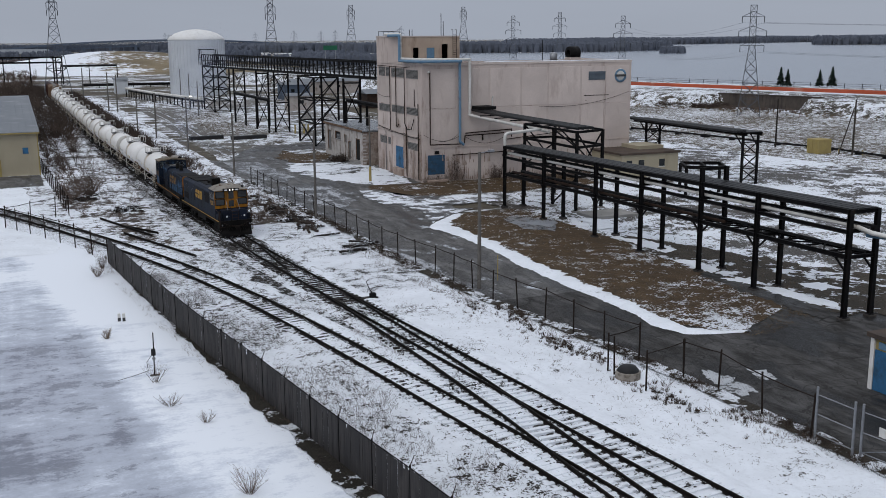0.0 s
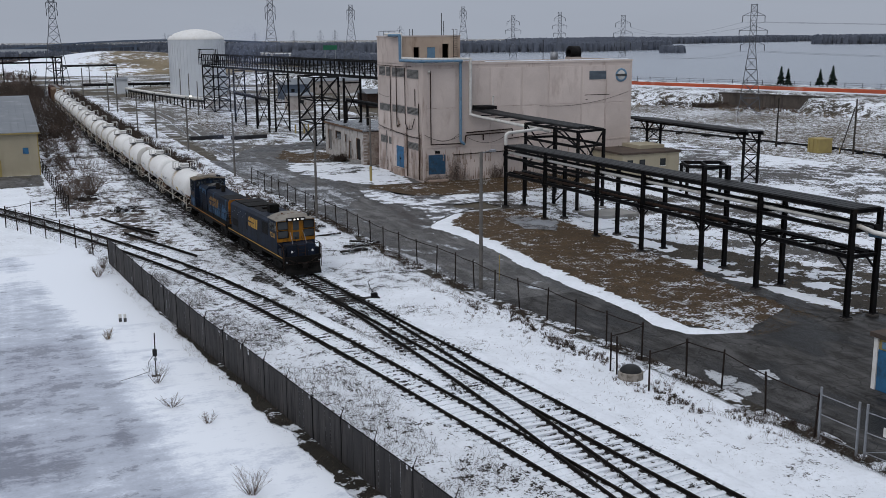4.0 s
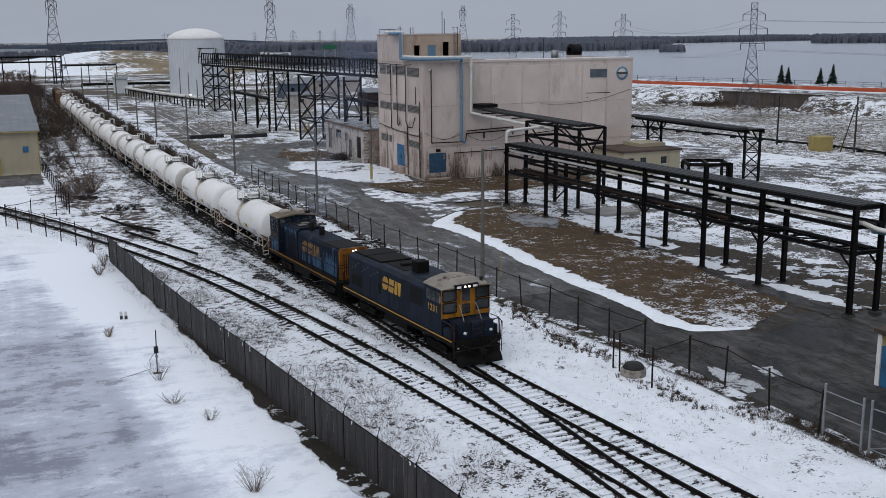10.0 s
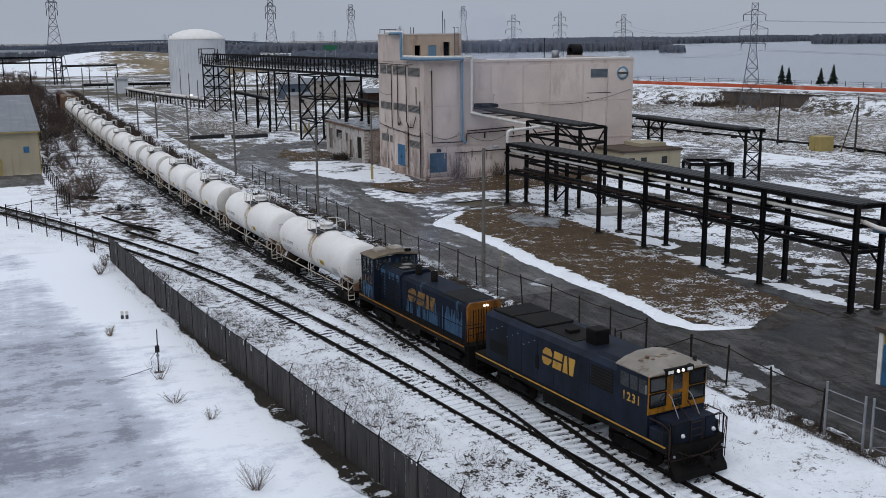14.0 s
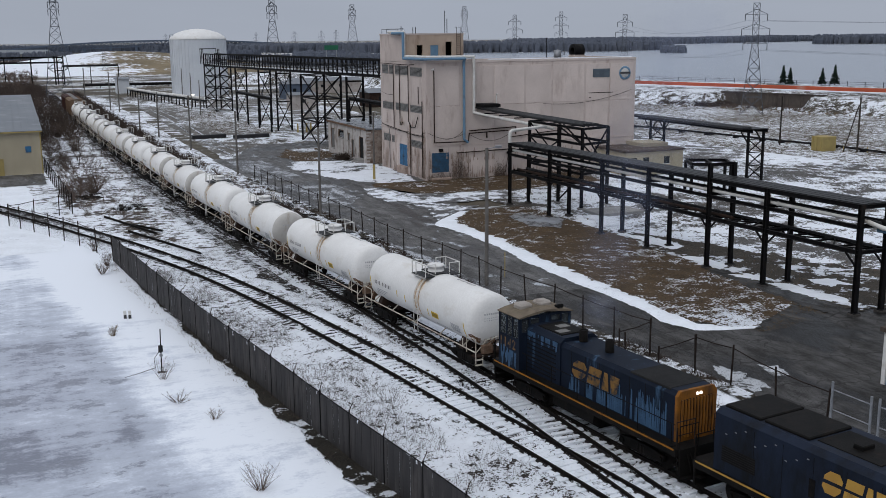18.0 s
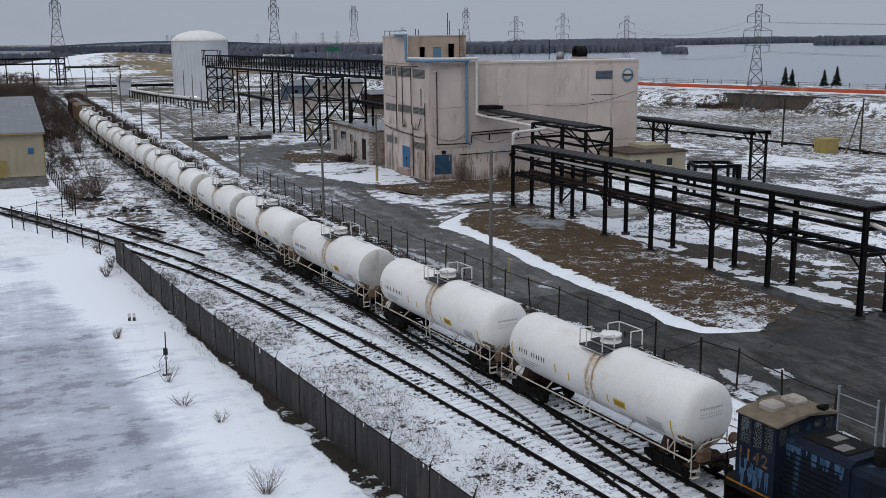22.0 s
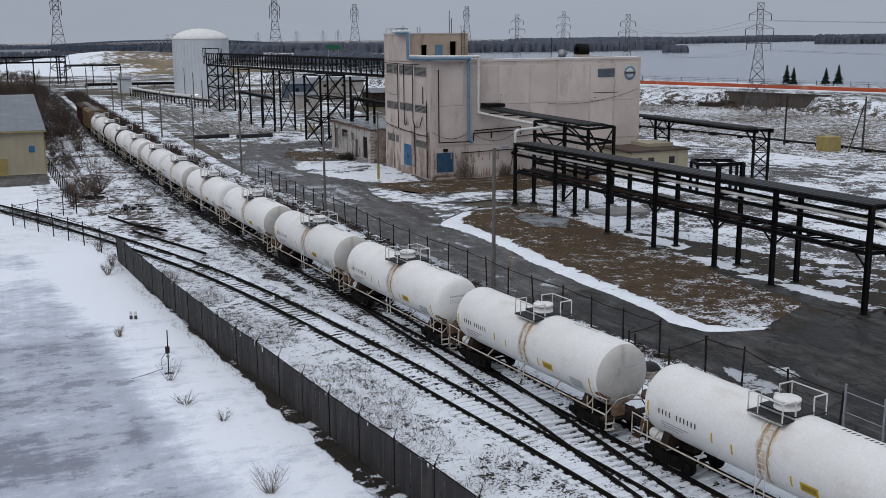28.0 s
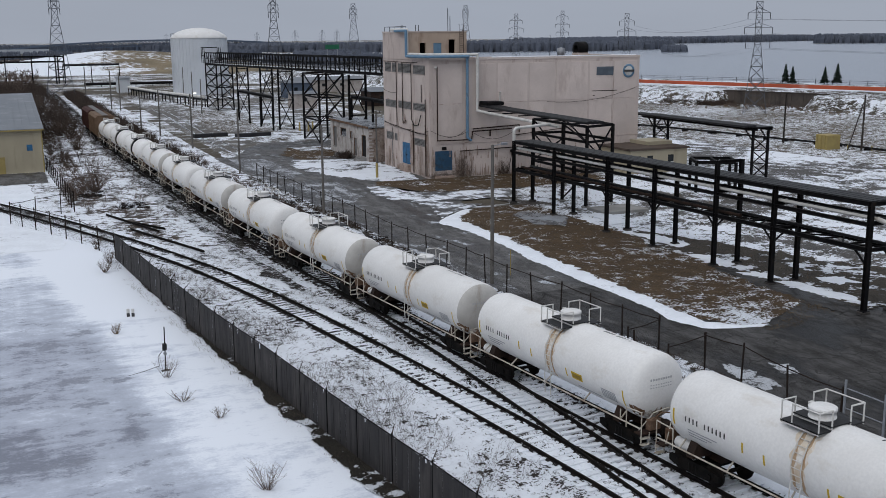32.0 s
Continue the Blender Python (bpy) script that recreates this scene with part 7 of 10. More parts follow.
def low_annex():
    """A whitewashed brick block: long wall with boarded openings, bare brick on the short end."""
    a = thing("brick_annex", "low whitewashed brick annex with boarded openings and a bare brick end", "building")
    X0, X1, Y0, Y1, Z = 45.4, 52.5, 135.4, 153.6, 4.75
    openings = ((136.6, 138.5, 0.55, 3.6, "door", "dark_void"), (140.7, 142.0, 0.3, 2.9, "door", "louver_grey"), (142.6, 143.8, 2.6, 3.7, "window", "louver_grey"), (145.6, 148.4, 2.7, 3.9, "window", "dark_glass"), (150.3, 152.1, 0.8, 3.8, "window", "louver_grey"))
    y = Y0
    for y0, y1, z0, z1, kind, mat in openings:
        part("wall", Mesh().box(X0, y, -0.1, X0 + 0.35, y0, Z), "annex_white", a)
        part("lintel", Mesh().box(X0, y0, z1, X0 + 0.35, y1, Z), "annex_white", a)
        part("apron_wall", Mesh().box(X0, y0, -0.1, X0 + 0.35, y1, z0), "annex_white", a)
        o = part(kind, Mesh().box(X0 + 0.12, y0, z0, X0 + 0.2, y1, z1), mat, a)
        f = Mesh().beam((X0 + 0.06, y0 + 0.05, z0), (X0 + 0.06, y0 + 0.05, z1), 0.1).beam((X0 + 0.06, y1 - 0.05, z0), (X0 + 0.06, y1 - 0.05, z1), 0.1)
        part(kind + "_frame", f.beam((X0 + 0.06, y0 + 0.1, z1 - 0.05), (X0 + 0.06, y1 - 0.1, z1 - 0.05), 0.1), "rust_dark", o)
        part("sill", Mesh().box(X0 - 0.08, y0 - 0.08, z0 - 0.1, X0 - 0.003, y1 + 0.08, z0 - 0.01), "concrete", a)
        y = y1
    part("wall", Mesh().box(X0, y, -0.1, X0 + 0.35, Y1, Z), "annex_white", a)
    part("wall", Mesh().box(X0 + 0.35, Y1 - 0.35, -0.1, X1, Y1, Z), "annex_white", a)
    part("wall", Mesh().box(X1 - 0.35, Y0, -0.1, X1, Y1 - 0.35, Z), "annex_white", a)
    part("end_wall", Mesh().box(X0 + 0.002, Y0 - 0.3, -0.1, X1, Y0 - 0.002, Z - 0.1), "annex_brick", a, "bare brown brick end wall")
    for k in range(10):
        z = 0.3 + 0.44 * k
        part("brick_course", Mesh().box(X0 - 0.03, Y0 - 0.33, z, X0 + 0.4 + 0.2 * (k % 2), Y0 - 0.302, z + 0.2), "annex_white", a)
    part("roof", Mesh().box(X0 - 0.15, Y0 - 0.35, Z, X1 + 0.1, Y1 + 0.15, Z + 0.16), "wet_pad", a, "flat roof under thin grey ice")
    part("fascia", Mesh().box(X0 - 0.2, Y0 - 0.3, Z - 0.12, X0 - 0.152, Y1 + 0.15, Z + 0.18), "rust_dark", a)
    part("step", Mesh().box(X0 - 0.9, 136.5, -0.1, X0 - 0.002, 138.6, 0.5).box(X0 - 1.2, 136.5, -0.1, X0 - 0.9, 138.6, 0.25), "concrete", a)


low_annex()


def side_annex():
    a = thing("side_annex", "low tan block annex with a flat brown roof", "building")
    part("wall", Mesh().box(70.5, 108.5, -0.1, 79.0, 115.7, 2.9), "yellow_siding", a)
    part("roof", Mesh().box(70.3, 108.3, 2.9, 79.2, 115.75, 3.15), "roof_tar", a, "rust-brown flat roof")
    part("roof_hatch", Mesh().box(75.0, 111.5, 3.15, 78.8, 115.6, 3.6), "yellow_siding", a)
    for x in (71.6, 73.4, 76.5):
        w = part("window", Mesh().box(x - 0.4, 108.42, 1.3, x + 0.4, 108.52, 2.2), "dark_glass", a)
        part("window_frame", Mesh().box(x - 0.48, 108.40, 1.2, x + 0.48, 108.47, 1.3), "white_pipe", w)


side_annex()


# ---- steel pipe racks ----
def rack():
    """Two-storey rack along x = 47.4 .. 49.6, from y = 47 to y = 95."""
    r = thing("pipe_rack", "black two-storey steel pipe rack on square concrete feet", "pipe rack", "pipe racks")
    xa, xb = 47.4, 49.6
    front = [47.2, 55.7, 62.0, 69.9, 77.0, 86.5, 95.0]
    for i, y in enumerate(front):
        top = 7.05 - 0.55 * (y - 47.2) / 48
        tall = top + (1.1 if i == 2 else 0.0)
        for x in (xa, xb):
            c = part("column", Mesh().ibeam((x, y, 0.2), (x, y, tall), 0.28, 0.30, 0.035), "black_steel", r)
            part("base_plate", Mesh().box(x - 0.25, y - 0.25, 0.18, x + 0.25, y + 0.25, 0.22), "black_steel", c)
            part("footing", Mesh().bevel_box(x - 0.3, y - 0.3, -0.1, x + 0.3, y + 0.3, 0.18, 0.03), "old_footing", r)
        for z in (top - 0.15, 5.7, 4.05 - 0.5 * (y - 47.2) / 48):
            part("cross_beam", Mesh().ibeam((xa, y, z), (xb, y, z), 0.18, 0.25), "black_steel", r)
        if i == 2:
            part("cross_beam", Mesh().ibeam((xa, y, tall - 0.1), (xb, y, tall - 0.1), 0.18, 0.25), "black_steel", r)
        for x in (xa, xb):
            for dy in ((-1, 1) if 0 < i < 6 else ((1,) if i == 0 else (-1,))):
                part("knee_brace", Mesh().beam((x, y, 3.0), (x, y + dy * 1.05, 3.9), 0.1), "black_steel", r)
    for x in (xa, xb):
        for k in range(6):
            y0, y1 = front[k], front[k + 1]
            for z0, s, h in ((6.9, 0.55, 0.3), (5.62, 0.3, 0.25), (4.05, 0.5, 0.3)):
                za, zb = (z0 - s * (y - 47.2) / 48 for y in (y0, y1))
                part("stringer", Mesh().ibeam((x, y0, za), (x, y1, zb), 0.2, h), "black_steel", r)
    for k in range(6):
        y0, y1 = front[k], front[k + 1]
        n = 4
        for i in range(n):
            a, c = y0 + (y1 - y0) * i / n, y0 + (y1 - y0) * (i + 1) / n
            z = 4.05 - 0.5 * (a - 47.2) / 48
            part("lattice_bar", Mesh().beam((xa, a, z), (xb, c, z), 0.1) if i % 2 else Mesh().beam((xb, a, z), (xa, c, z), 0.1), "black_steel", r)
            part("tie_bar", Mesh().beam((xa, a, z), (xb, a, z), 0.12), "black_steel", r)
    # walkway grating on the top tier
    for k in range(6):
        y0, y1 = front[k], front[k + 1]
        za, zb = (7.07 - 0.55 * (y - 47.2) / 48 for y in (y0, y1))
        for x in (47.5, 48.05, 48.6, 49.15):
            part("deck_plank", Mesh().beam((x + 0.2, y0, za), (x + 0.2, y1, zb), 0.46, 0.05), "dark_pipe", r)
    return r


rack()


def rack_pipe(label, pts, rad, material, parent_group="pipes on the rack"):
    t = thing("rack_pipe", label, "pipe", parent_group)
    part("pipe", Mesh().pipe(pts, rad, 12), material, t)
    ys = np.linspace(pts[0][1], pts[-1][1], 7)
    for y in ys[1:-1]:
        u = (y - pts[0][1]) / (pts[-1][1] - pts[0][1])
        p = Vector(pts[0]).lerp(Vector(pts[-1]), float(u))
        part("flange", Mesh().tube((p.x, p.y - 0.05, p.z), (p.x, p.y + 0.05, p.z), rad * 1.35, 12), material, t)


rack_pipe("white insulated pipe with rust stains on the rack", [(47.75, 94.9, 5.75), (47.75, 47.0, 6.0)], 0.12, "white_pipe")
rack_pipe("dark pipe on the rack", [(48.3, 95.5, 5.7), (48.3, 46.5, 5.95)], 0.12, "dark_pipe")
rack_pipe("dark pipe on the rack", [(48.8, 95.5, 5.7), (48.8, 46.5, 5.95)], 0.16, "black_steel")
rack_pipe("rusty pipe on the lower tier of the rack", [(48.1, 94.5, 3.8), (48.1, 60.0, 4.15)], 0.12, "rust_steel")
rack_pipe("dark pipe on the lower tier of the rack", [(49.1, 94.5, 3.85), (49.1, 47.5, 4.25)], 0.10, "dark_pipe")
wall_pipe("white pipe with a blue sleeve leaving the end of the rack", [(47.75, 47.0, 6.0), (48.2, 46.2, 5.7), (48.6, 45.4, 5.6)], 0.15, "white_pipe")
wall_pipe("pale blue insulated pipe leaving the end of the rack", [(48.3, 46.7, 5.55), (49.3, 44.6, 5.5), (53.0, 40.0, 5.5)], 0.2, "blue_pale")
wall_pipe("white goose-neck pipe at the end of the rack", [(47.5, 95.2, 6.0), (47.5, 95.2, 7.55), (47.8, 95.3, 7.75), (53.0, 97.5, 7.8)], 0.16, "white_pipe")


def tall_frame():
    """The taller braced frame between the rack and the building, and the sloping pipe bundle on it."""
    r = thing("pipe_rack", "black braced steel frame carrying a pipe bundle to the building", "pipe rack", "pipe racks")
    posts = [(52.6, 100.5), (52.6, 94.0), (56.4, 100.5), (56.4, 90.5), (52.6, 89.2)]
    for x, y in posts:
        part("column", Mesh().ibeam((x, y, 0), (x, y, 8.2), 0.26, 0.28, 0.035), "black_steel", r)
        part("footing", Mesh().bevel_box(x - 0.35, y - 0.35, -0.1, x + 0.35, y + 0.35, 0.15, 0.03), "concrete", r)
    for z in (8.15, 6.6, 3.6):
        for p, q in (((52.6, 100.5), (56.4, 100.5)), ((52.6, 89.2), (56.4, 90.5)), ((52.6, 100.5), (52.6, 89.2)), ((56.4, 100.5), (56.4, 90.5))):
            part("beam", Mesh().ibeam((*p, z), (*q, z), 0.18, 0.25), "black_steel", r)
    for p, q in (((52.6, 100.5, 6.6), (52.6, 94, 3.7)), ((52.6, 94, 6.6), (52.6, 100.5, 3.7)), ((56.4, 90.5, 8.1), (52.6, 89.2, 3.6)), ((52.6, 89.2, 8.1), (56.4, 90.5, 3.6)), ((52.6, 94, 8.1), (52.6, 89.2, 6.6)), ((56.4, 100.5, 8.1), (56.4, 90.5, 3.6)), ((52.6, 100.5, 8.1), (56.4, 100.5, 3.6)), ((52.6, 89.2, 3.5), (52.6, 94, 0.3))):
        part("brace", Mesh().beam(p, q, 0.12), "black_steel", r)
    b = thing("pipe_bundle", "dark bundle of lagged pipes sloping to the building wall", "pipe", "pipes on the rack")
    for k in range(7):
        x = 53.2 + 0.28 * k
        part("pipe", Mesh().pipe([(x, 115.7, 8.75 + 0.05 * (k % 3)), (x + 0.2, 110, 8.55), (x + 0.5, 90.8, 8.35 + 0.05 * (k % 2))], 0.16, 8), "dark_pipe", b)
    for k in range(6):
        y = 93 + k * 4.0
        part("hanger", Mesh().box(53.0, y - 0.06, 8.1, 55.8, y + 0.06, 8.22), "black_steel", b)
    part("cover_sheet", Mesh().bevel_box(53.1, 113.4, 8.85, 55.4, 115.7, 9.25, 0.05), "black_steel", b)


tall_frame()


def lattice_gantry(label, xa, ya, xb, yb, z, legs, depth=2.2):
    """A pipe gantry: a plated deck on braced leg pairs."""
    r = thing("pipe_gantry", label, "pipe gantry", "pipe racks")
    d = Vector((xb - xa, yb - ya, 0)).normalized()
    n = Vector((-d.y, d.x, 0))
    for s in (0, depth):
        part("stringer", Mesh().ibeam(Vector((xa, ya, z)) + n * s, Vector((xb, yb, z)) + n * s, 0.25, 0.4, 0.05), "black_steel", r)
    part("deck", Mesh().beam(Vector((xa, ya, z + 0.25)) + n * depth / 2, Vector((xb, yb, z + 0.25)) + n * depth / 2, depth, 0.08), "dark_pipe", r)
    for k in range(5):
        part("pipe", Mesh().tube(Vector((xa, ya, z + 0.42)) + n * (0.3 + k * 0.4), Vector((xb, yb, z + 0.42)) + n * (0.3 + k * 0.4), 0.13, 8), "dark_pipe", r)
    L = (Vector((xb, yb, 0)) - Vector((xa, ya, 0))).length
    for u in legs:
        p = Vector((xa, ya, 0)) + d * (u * L)
        for s in (0, depth):
            part("column", Mesh().ibeam(p + n * s, p + n * s + Vector((0, 0, z)), 0.24, 0.26, 0.035), "black_steel", r)
            for e in (-1, 1):
                if 0 <= u + e * 1.4 / L <= 1:
                    part("knee_brace", Mesh().beam(p + n * s + Vector((0, 0, z - 1.5)), p + n * s + d * e * 1.4 + Vector((0, 0, z - 0.2)), 0.12), "black_steel", r)
        k = 3
        for i in range(k):
            z0, z1 = 0.4 + i * (z - 1.4) / k, 0.4 + (i + 1) * (z - 1.4) / k
            part("brace", Mesh().beam(p + Vector((0, 0, z0)), p + n * depth + Vector((0, 0, z1)), 0.1), "black_steel", r)
            part("brace", Mesh().beam(p + n * depth + Vector((0, 0, z0)), p + Vector((0, 0, z1)), 0.1), "black_steel", r)
            part("strut", Mesh().beam(p + Vector((0, 0, z1)), p + n * depth + Vector((0, 0, z1)), 0.1), "black_steel", r)
    return r


lattice_gantry("black pipe gantry on braced legs in the snowy yard", 80.2, 96.8, 80.4, 121.0, 6.1, (0.03, 0.87), -2.2)


def small_frame():
    r = thing("steel_frame", "small black open steel frame in the yard", "steel frame")
    for x, y in ((68.6, 92.6), (72.3, 90.6), (70.4, 96.2), (74.2, 94.0)):
        part("column", Mesh().ibeam((x, y, 0), (x, y, 3.3), 0.25, 0.25, 0.03), "black_steel", r)
    for p, q in (((68.6, 92.6), (72.3, 90.6)), ((70.4, 96.2), (74.2, 94.0)), ((68.6, 92.6), (70.4, 96.2)), ((72.3, 90.6), (74.2, 94.0)), ((70.4, 91.6), (72.3, 95.1))):
        part("beam", Mesh().ibeam((*p, 3.35), (*q, 3.35), 0.25, 0.35, 0.04), "black_steel", r)


small_frame()


def trestle():
    """The long pipe bridge that runs north from the building at x = 46.6."""
    t = thing("pipe_bridge", "long black railed steel pipe bridge on lattice towers", "pipe bridge", "pipe racks")
    x0, x1 = 46.6, 49.4
    for x in (x0, x1):
        part("chord", Mesh().ibeam((x, 132.5, 12.15), (x, 265, 10.7), 0.25, 0.4, 0.06), "black_steel", t)
        part("chord", Mesh().ibeam((x, 132.5, 14.25), (x, 265, 13.55), 0.2, 0.25, 0.05), "black_steel", t)
    part("deck", Mesh().beam((48, 132.5, 12.35), (48, 265, 10.9), 2.3, 0.1), "snow_patchy", t, "snow-patched grating deck")
    n = 56
    for k in range(n + 1):
        y = 132.8 + k * (264.5 - 132.8) / n
        zb, zt = 12.15 - 1.45 * (y - 132.5) / 132.5, 14.25 - 0.7 * (y - 132.5) / 132.5
        for x in (x0, x1):
            part("upright", Mesh().beam((x, y, zb), (x, y, zt), 0.16), "black_steel", t)
            if k < n and x == x0 and k % 2 == 0:
                y2 = y + (264.5 - 132.8) / n
                part("diagonal", Mesh().beam((x, y, zb), (x, y2, zt), 0.1), "black_steel", t)
    for x, z, m, r in ((47.2, 12.75, "galv", 0.14), (48.0, 12.8, "dark_pipe", 0.18), (48.8, 12.75, "white_pipe", 0.14), (49.1, 13.5, "dark_pipe", 0.1)):
        part("pipe", Mesh().tube((x, 132.5, z), (x, 264, z - 1.3), r, 8), m, t)
    for x in (x0, x1):
        part("mid_rail", Mesh().beam((x, 132.5, 13.2), (x, 264.5, 12.1), 0.12), "black_steel", t)
    def tower(xa, ya, xb, yb, z, steps):
        for x in (xa, xb):
            for y in (ya, yb):
                part("tower_leg", Mesh().ibeam((x, y, 0), (x, y, z), 0.28, 0.3, 0.04), "black_steel", t)
        for i in range(steps):
            z0, z1 = i * z / steps, (i + 1) * z / steps
            for x in (xa, xb):
                part("brace", Mesh().beam((x, ya, z0), (x, yb, z1), 0.16), "black_steel", t)
                part("brace", Mesh().beam((x, yb, z0), (x, ya, z1), 0.16), "black_steel", t)
                part("strut", Mesh().beam((x, ya, z1), (x, yb, z1), 0.22), "black_steel", t)
            for y in (ya, yb):
                part("brace", Mesh().beam((xa, y, z0), (xb, y, z1), 0.14), "black_steel", t)
                part("strut", Mesh().beam((xa, y, z1), (xb, y, z1), 0.2), "black_steel", t)
    tower(46.4, 249.5, 50.2, 263.6, 11.0, 4)
    def bent(xa, xb, y, z, steps=2):
        for x in (xa, xb):
            part("tower_leg", Mesh().ibeam((x, y, 0), (x, y, z), 0.28, 0.3, 0.04), "black_steel", t)
        for i in range(steps):
            z0, z1 = 0.3 + i * (z - 1) / steps, 0.3 + (i + 1) * (z - 1) / steps
            part("brace", Mesh().beam((xa, y, z0), (xb, y, z1), 0.14), "black_steel", t)
            part("brace", Mesh().beam((xb, y, z0), (xa, y, z1), 0.14), "black_steel", t)
            part("strut", Mesh().beam((xa, y, z1), (xb, y, z1), 0.2), "black_steel", t)
    bent(46.8, 49.2, 205.7, 11.3)
    bent(46.9, 49.6, 191.5, 11.5)
    bent(46.8, 49.2, 228.0, 11.2)
    bent(46.8, 49.4, 148.0, 11.6)
    tower(46.5, 163.0, 50.6, 172.6, 11.2, 3)
    # stair cage at the far head
    c = Mesh()
    for y in (262, 264, 266):
        c.beam((46.0, y, 11), (46.0, y, 14.8), 0.14)
        c.beam((50.0, y, 11), (50.0, y, 14.8), 0.14)
    c.beam((46.0, 262, 14.8), (46.0, 266, 14.8), 0.2).beam((46.0, 262, 12.8), (46.0, 266, 12.8), 0.2).beam((46, 266, 14.8), (50, 266, 14.8), 0.2)
    part("stair_cage", c, "black_steel", t)


trestle()


def portal(label, x0, y0, x1, y1, z, dia=0.35):
    r = thing("pipe_portal", label, "pipe rack", "pipe racks")
    n = max(2, int(math.hypot(x1 - x0, y1 - y0) / 9) + 1)
    for k in range(n):
        u = k / (n - 1)
        x, y = x0 + (x1 - x0) * u, y0 + (y1 - y0) * u
        part("column", Mesh().ibeam((x, y, 0), (x, y, z), 0.3, 0.3, 0.05), "black_steel", r)
    part("beam", Mesh().ibeam((x0, y0, z), (x1, y1, z), 0.3, 0.35, 0.06), "black_steel", r)
    part("pipe", Mesh().tube((x0, y0, z + 0.3), (x1, y1, z + 0.3), dia, 8), "dark_pipe", r)


portal("black pipe portal beside the pipe bridge", 44.9, 218.4, 45.4, 190.5, 6.1, 0.14)
portal("black pipe portal joining the building", 48.6, 152.6, 48.6, 132.6, 8.0, 0.14)
portal("black pipe portal beyond the train", 20.5, 420, 41.0, 419, 7.3)


def far_pipeway():
    r = thing("pipe_rack", "long black pipe rack far behind the train", "pipe rack", "pipe racks")
    for z in (10.6, 8.6):
        for dy in (0, 3):
            part("stringer", Mesh().ibeam((-90, 434 + dy, z), (21.8, 434 + dy, z), 0.4, 0.6, 0.08), "black_steel", r)
    for k in range(12):
        x = -86 + k * 9.6
        for dy in (0, 3):
            part("column", Mesh().beam((x, 434 + dy, 0), (x, 434 + dy, 10.6), 0.4), "black_steel", r)
    for z in (2.5, 5.5, 8.5):
        part("strut", Mesh().beam((18.6, 434, z), (21.8, 434, z), 0.35), "black_steel", r)
    for x in (18.6, 21.8):
        part("column", Mesh().beam((x, 433.5, 0), (x, 433.5, 11.2), 0.5), "black_steel", r)


far_pipeway()


def ground_pipe(label, pts, z, rad, material):
    r = thing("pipeline", label, "pipe", "pipes on the ground")
    P = [(x, y, z) for x, y in pts]
    part("pipe", Mesh().pipe(P, rad, 10), material, r)
    for p, q in zip(P[:-1], P[1:]):
        L = (Vector(q) - Vector(p)).length
        for k in range(int(L / 6) + 1):
            c = Vector(p).lerp(Vector(q), k * 6 / L)
            part("support", Mesh().beam((c.x, c.y, 0), (c.x, c.y, z - rad), 0.25), "black_steel", r)


ground_pipe("white lagged pipeline on low posts", [(34.5, 330), (38.5, 300), (45.5, 263)], 2.6, 0.35, "white_pipe")
ground_pipe("dark pipeline on low posts", [(35.3, 330), (39.3, 300), (46.3, 263)], 1.9, 0.3, "dark_pipe")
ground_pipe("dark pipeline on low posts in the snow", [(26, 395), (60, 392)], 1.2, 0.5, "black_steel")


def silo():
    s = thing("storage_tank", "large white domed storage tank with ribbed sheet walls", "storage tank")
    cx, cy, R = 57.0, 332.0, 8.6
    part("shell", Mesh().lathe([(R, 0), (R, 17.3)], 48, (cx, cy, 0)), "silo_white", s)
    part("dome", Mesh().lathe([(R + 0.15, 17.1), (R + 0.15, 17.35), (R * 0.93, 18.2), (R * 0.75, 19.1), (R * 0.5, 19.8), (R * 0.25, 20.2), (0.02, 20.35)], 48, (cx, cy, 0)), "tank_white", s, "white dome roof")
    for k in range(48):
        a = k * 2 * math.pi / 48
        x, y = cx + (R + 0.03) * math.cos(a), cy + (R + 0.03) * math.sin(a)
        part("rib", Mesh().beam((x, y, 0), (x, y, 17.1), 0.16), "silo_white", s)
    part("roof_rail", Mesh().beam((cx - R, cy, 17.4), (cx - R, cy, 18.5), 0.15).beam((cx - R + 0.8, cy - 1.5, 17.4), (cx - R + 0.8, cy - 1.5, 18.6), 0.15).beam((cx - R, cy, 18.5), (cx - R + 0.8, cy - 1.5, 18.6), 0.12), "galv", s)


silo()


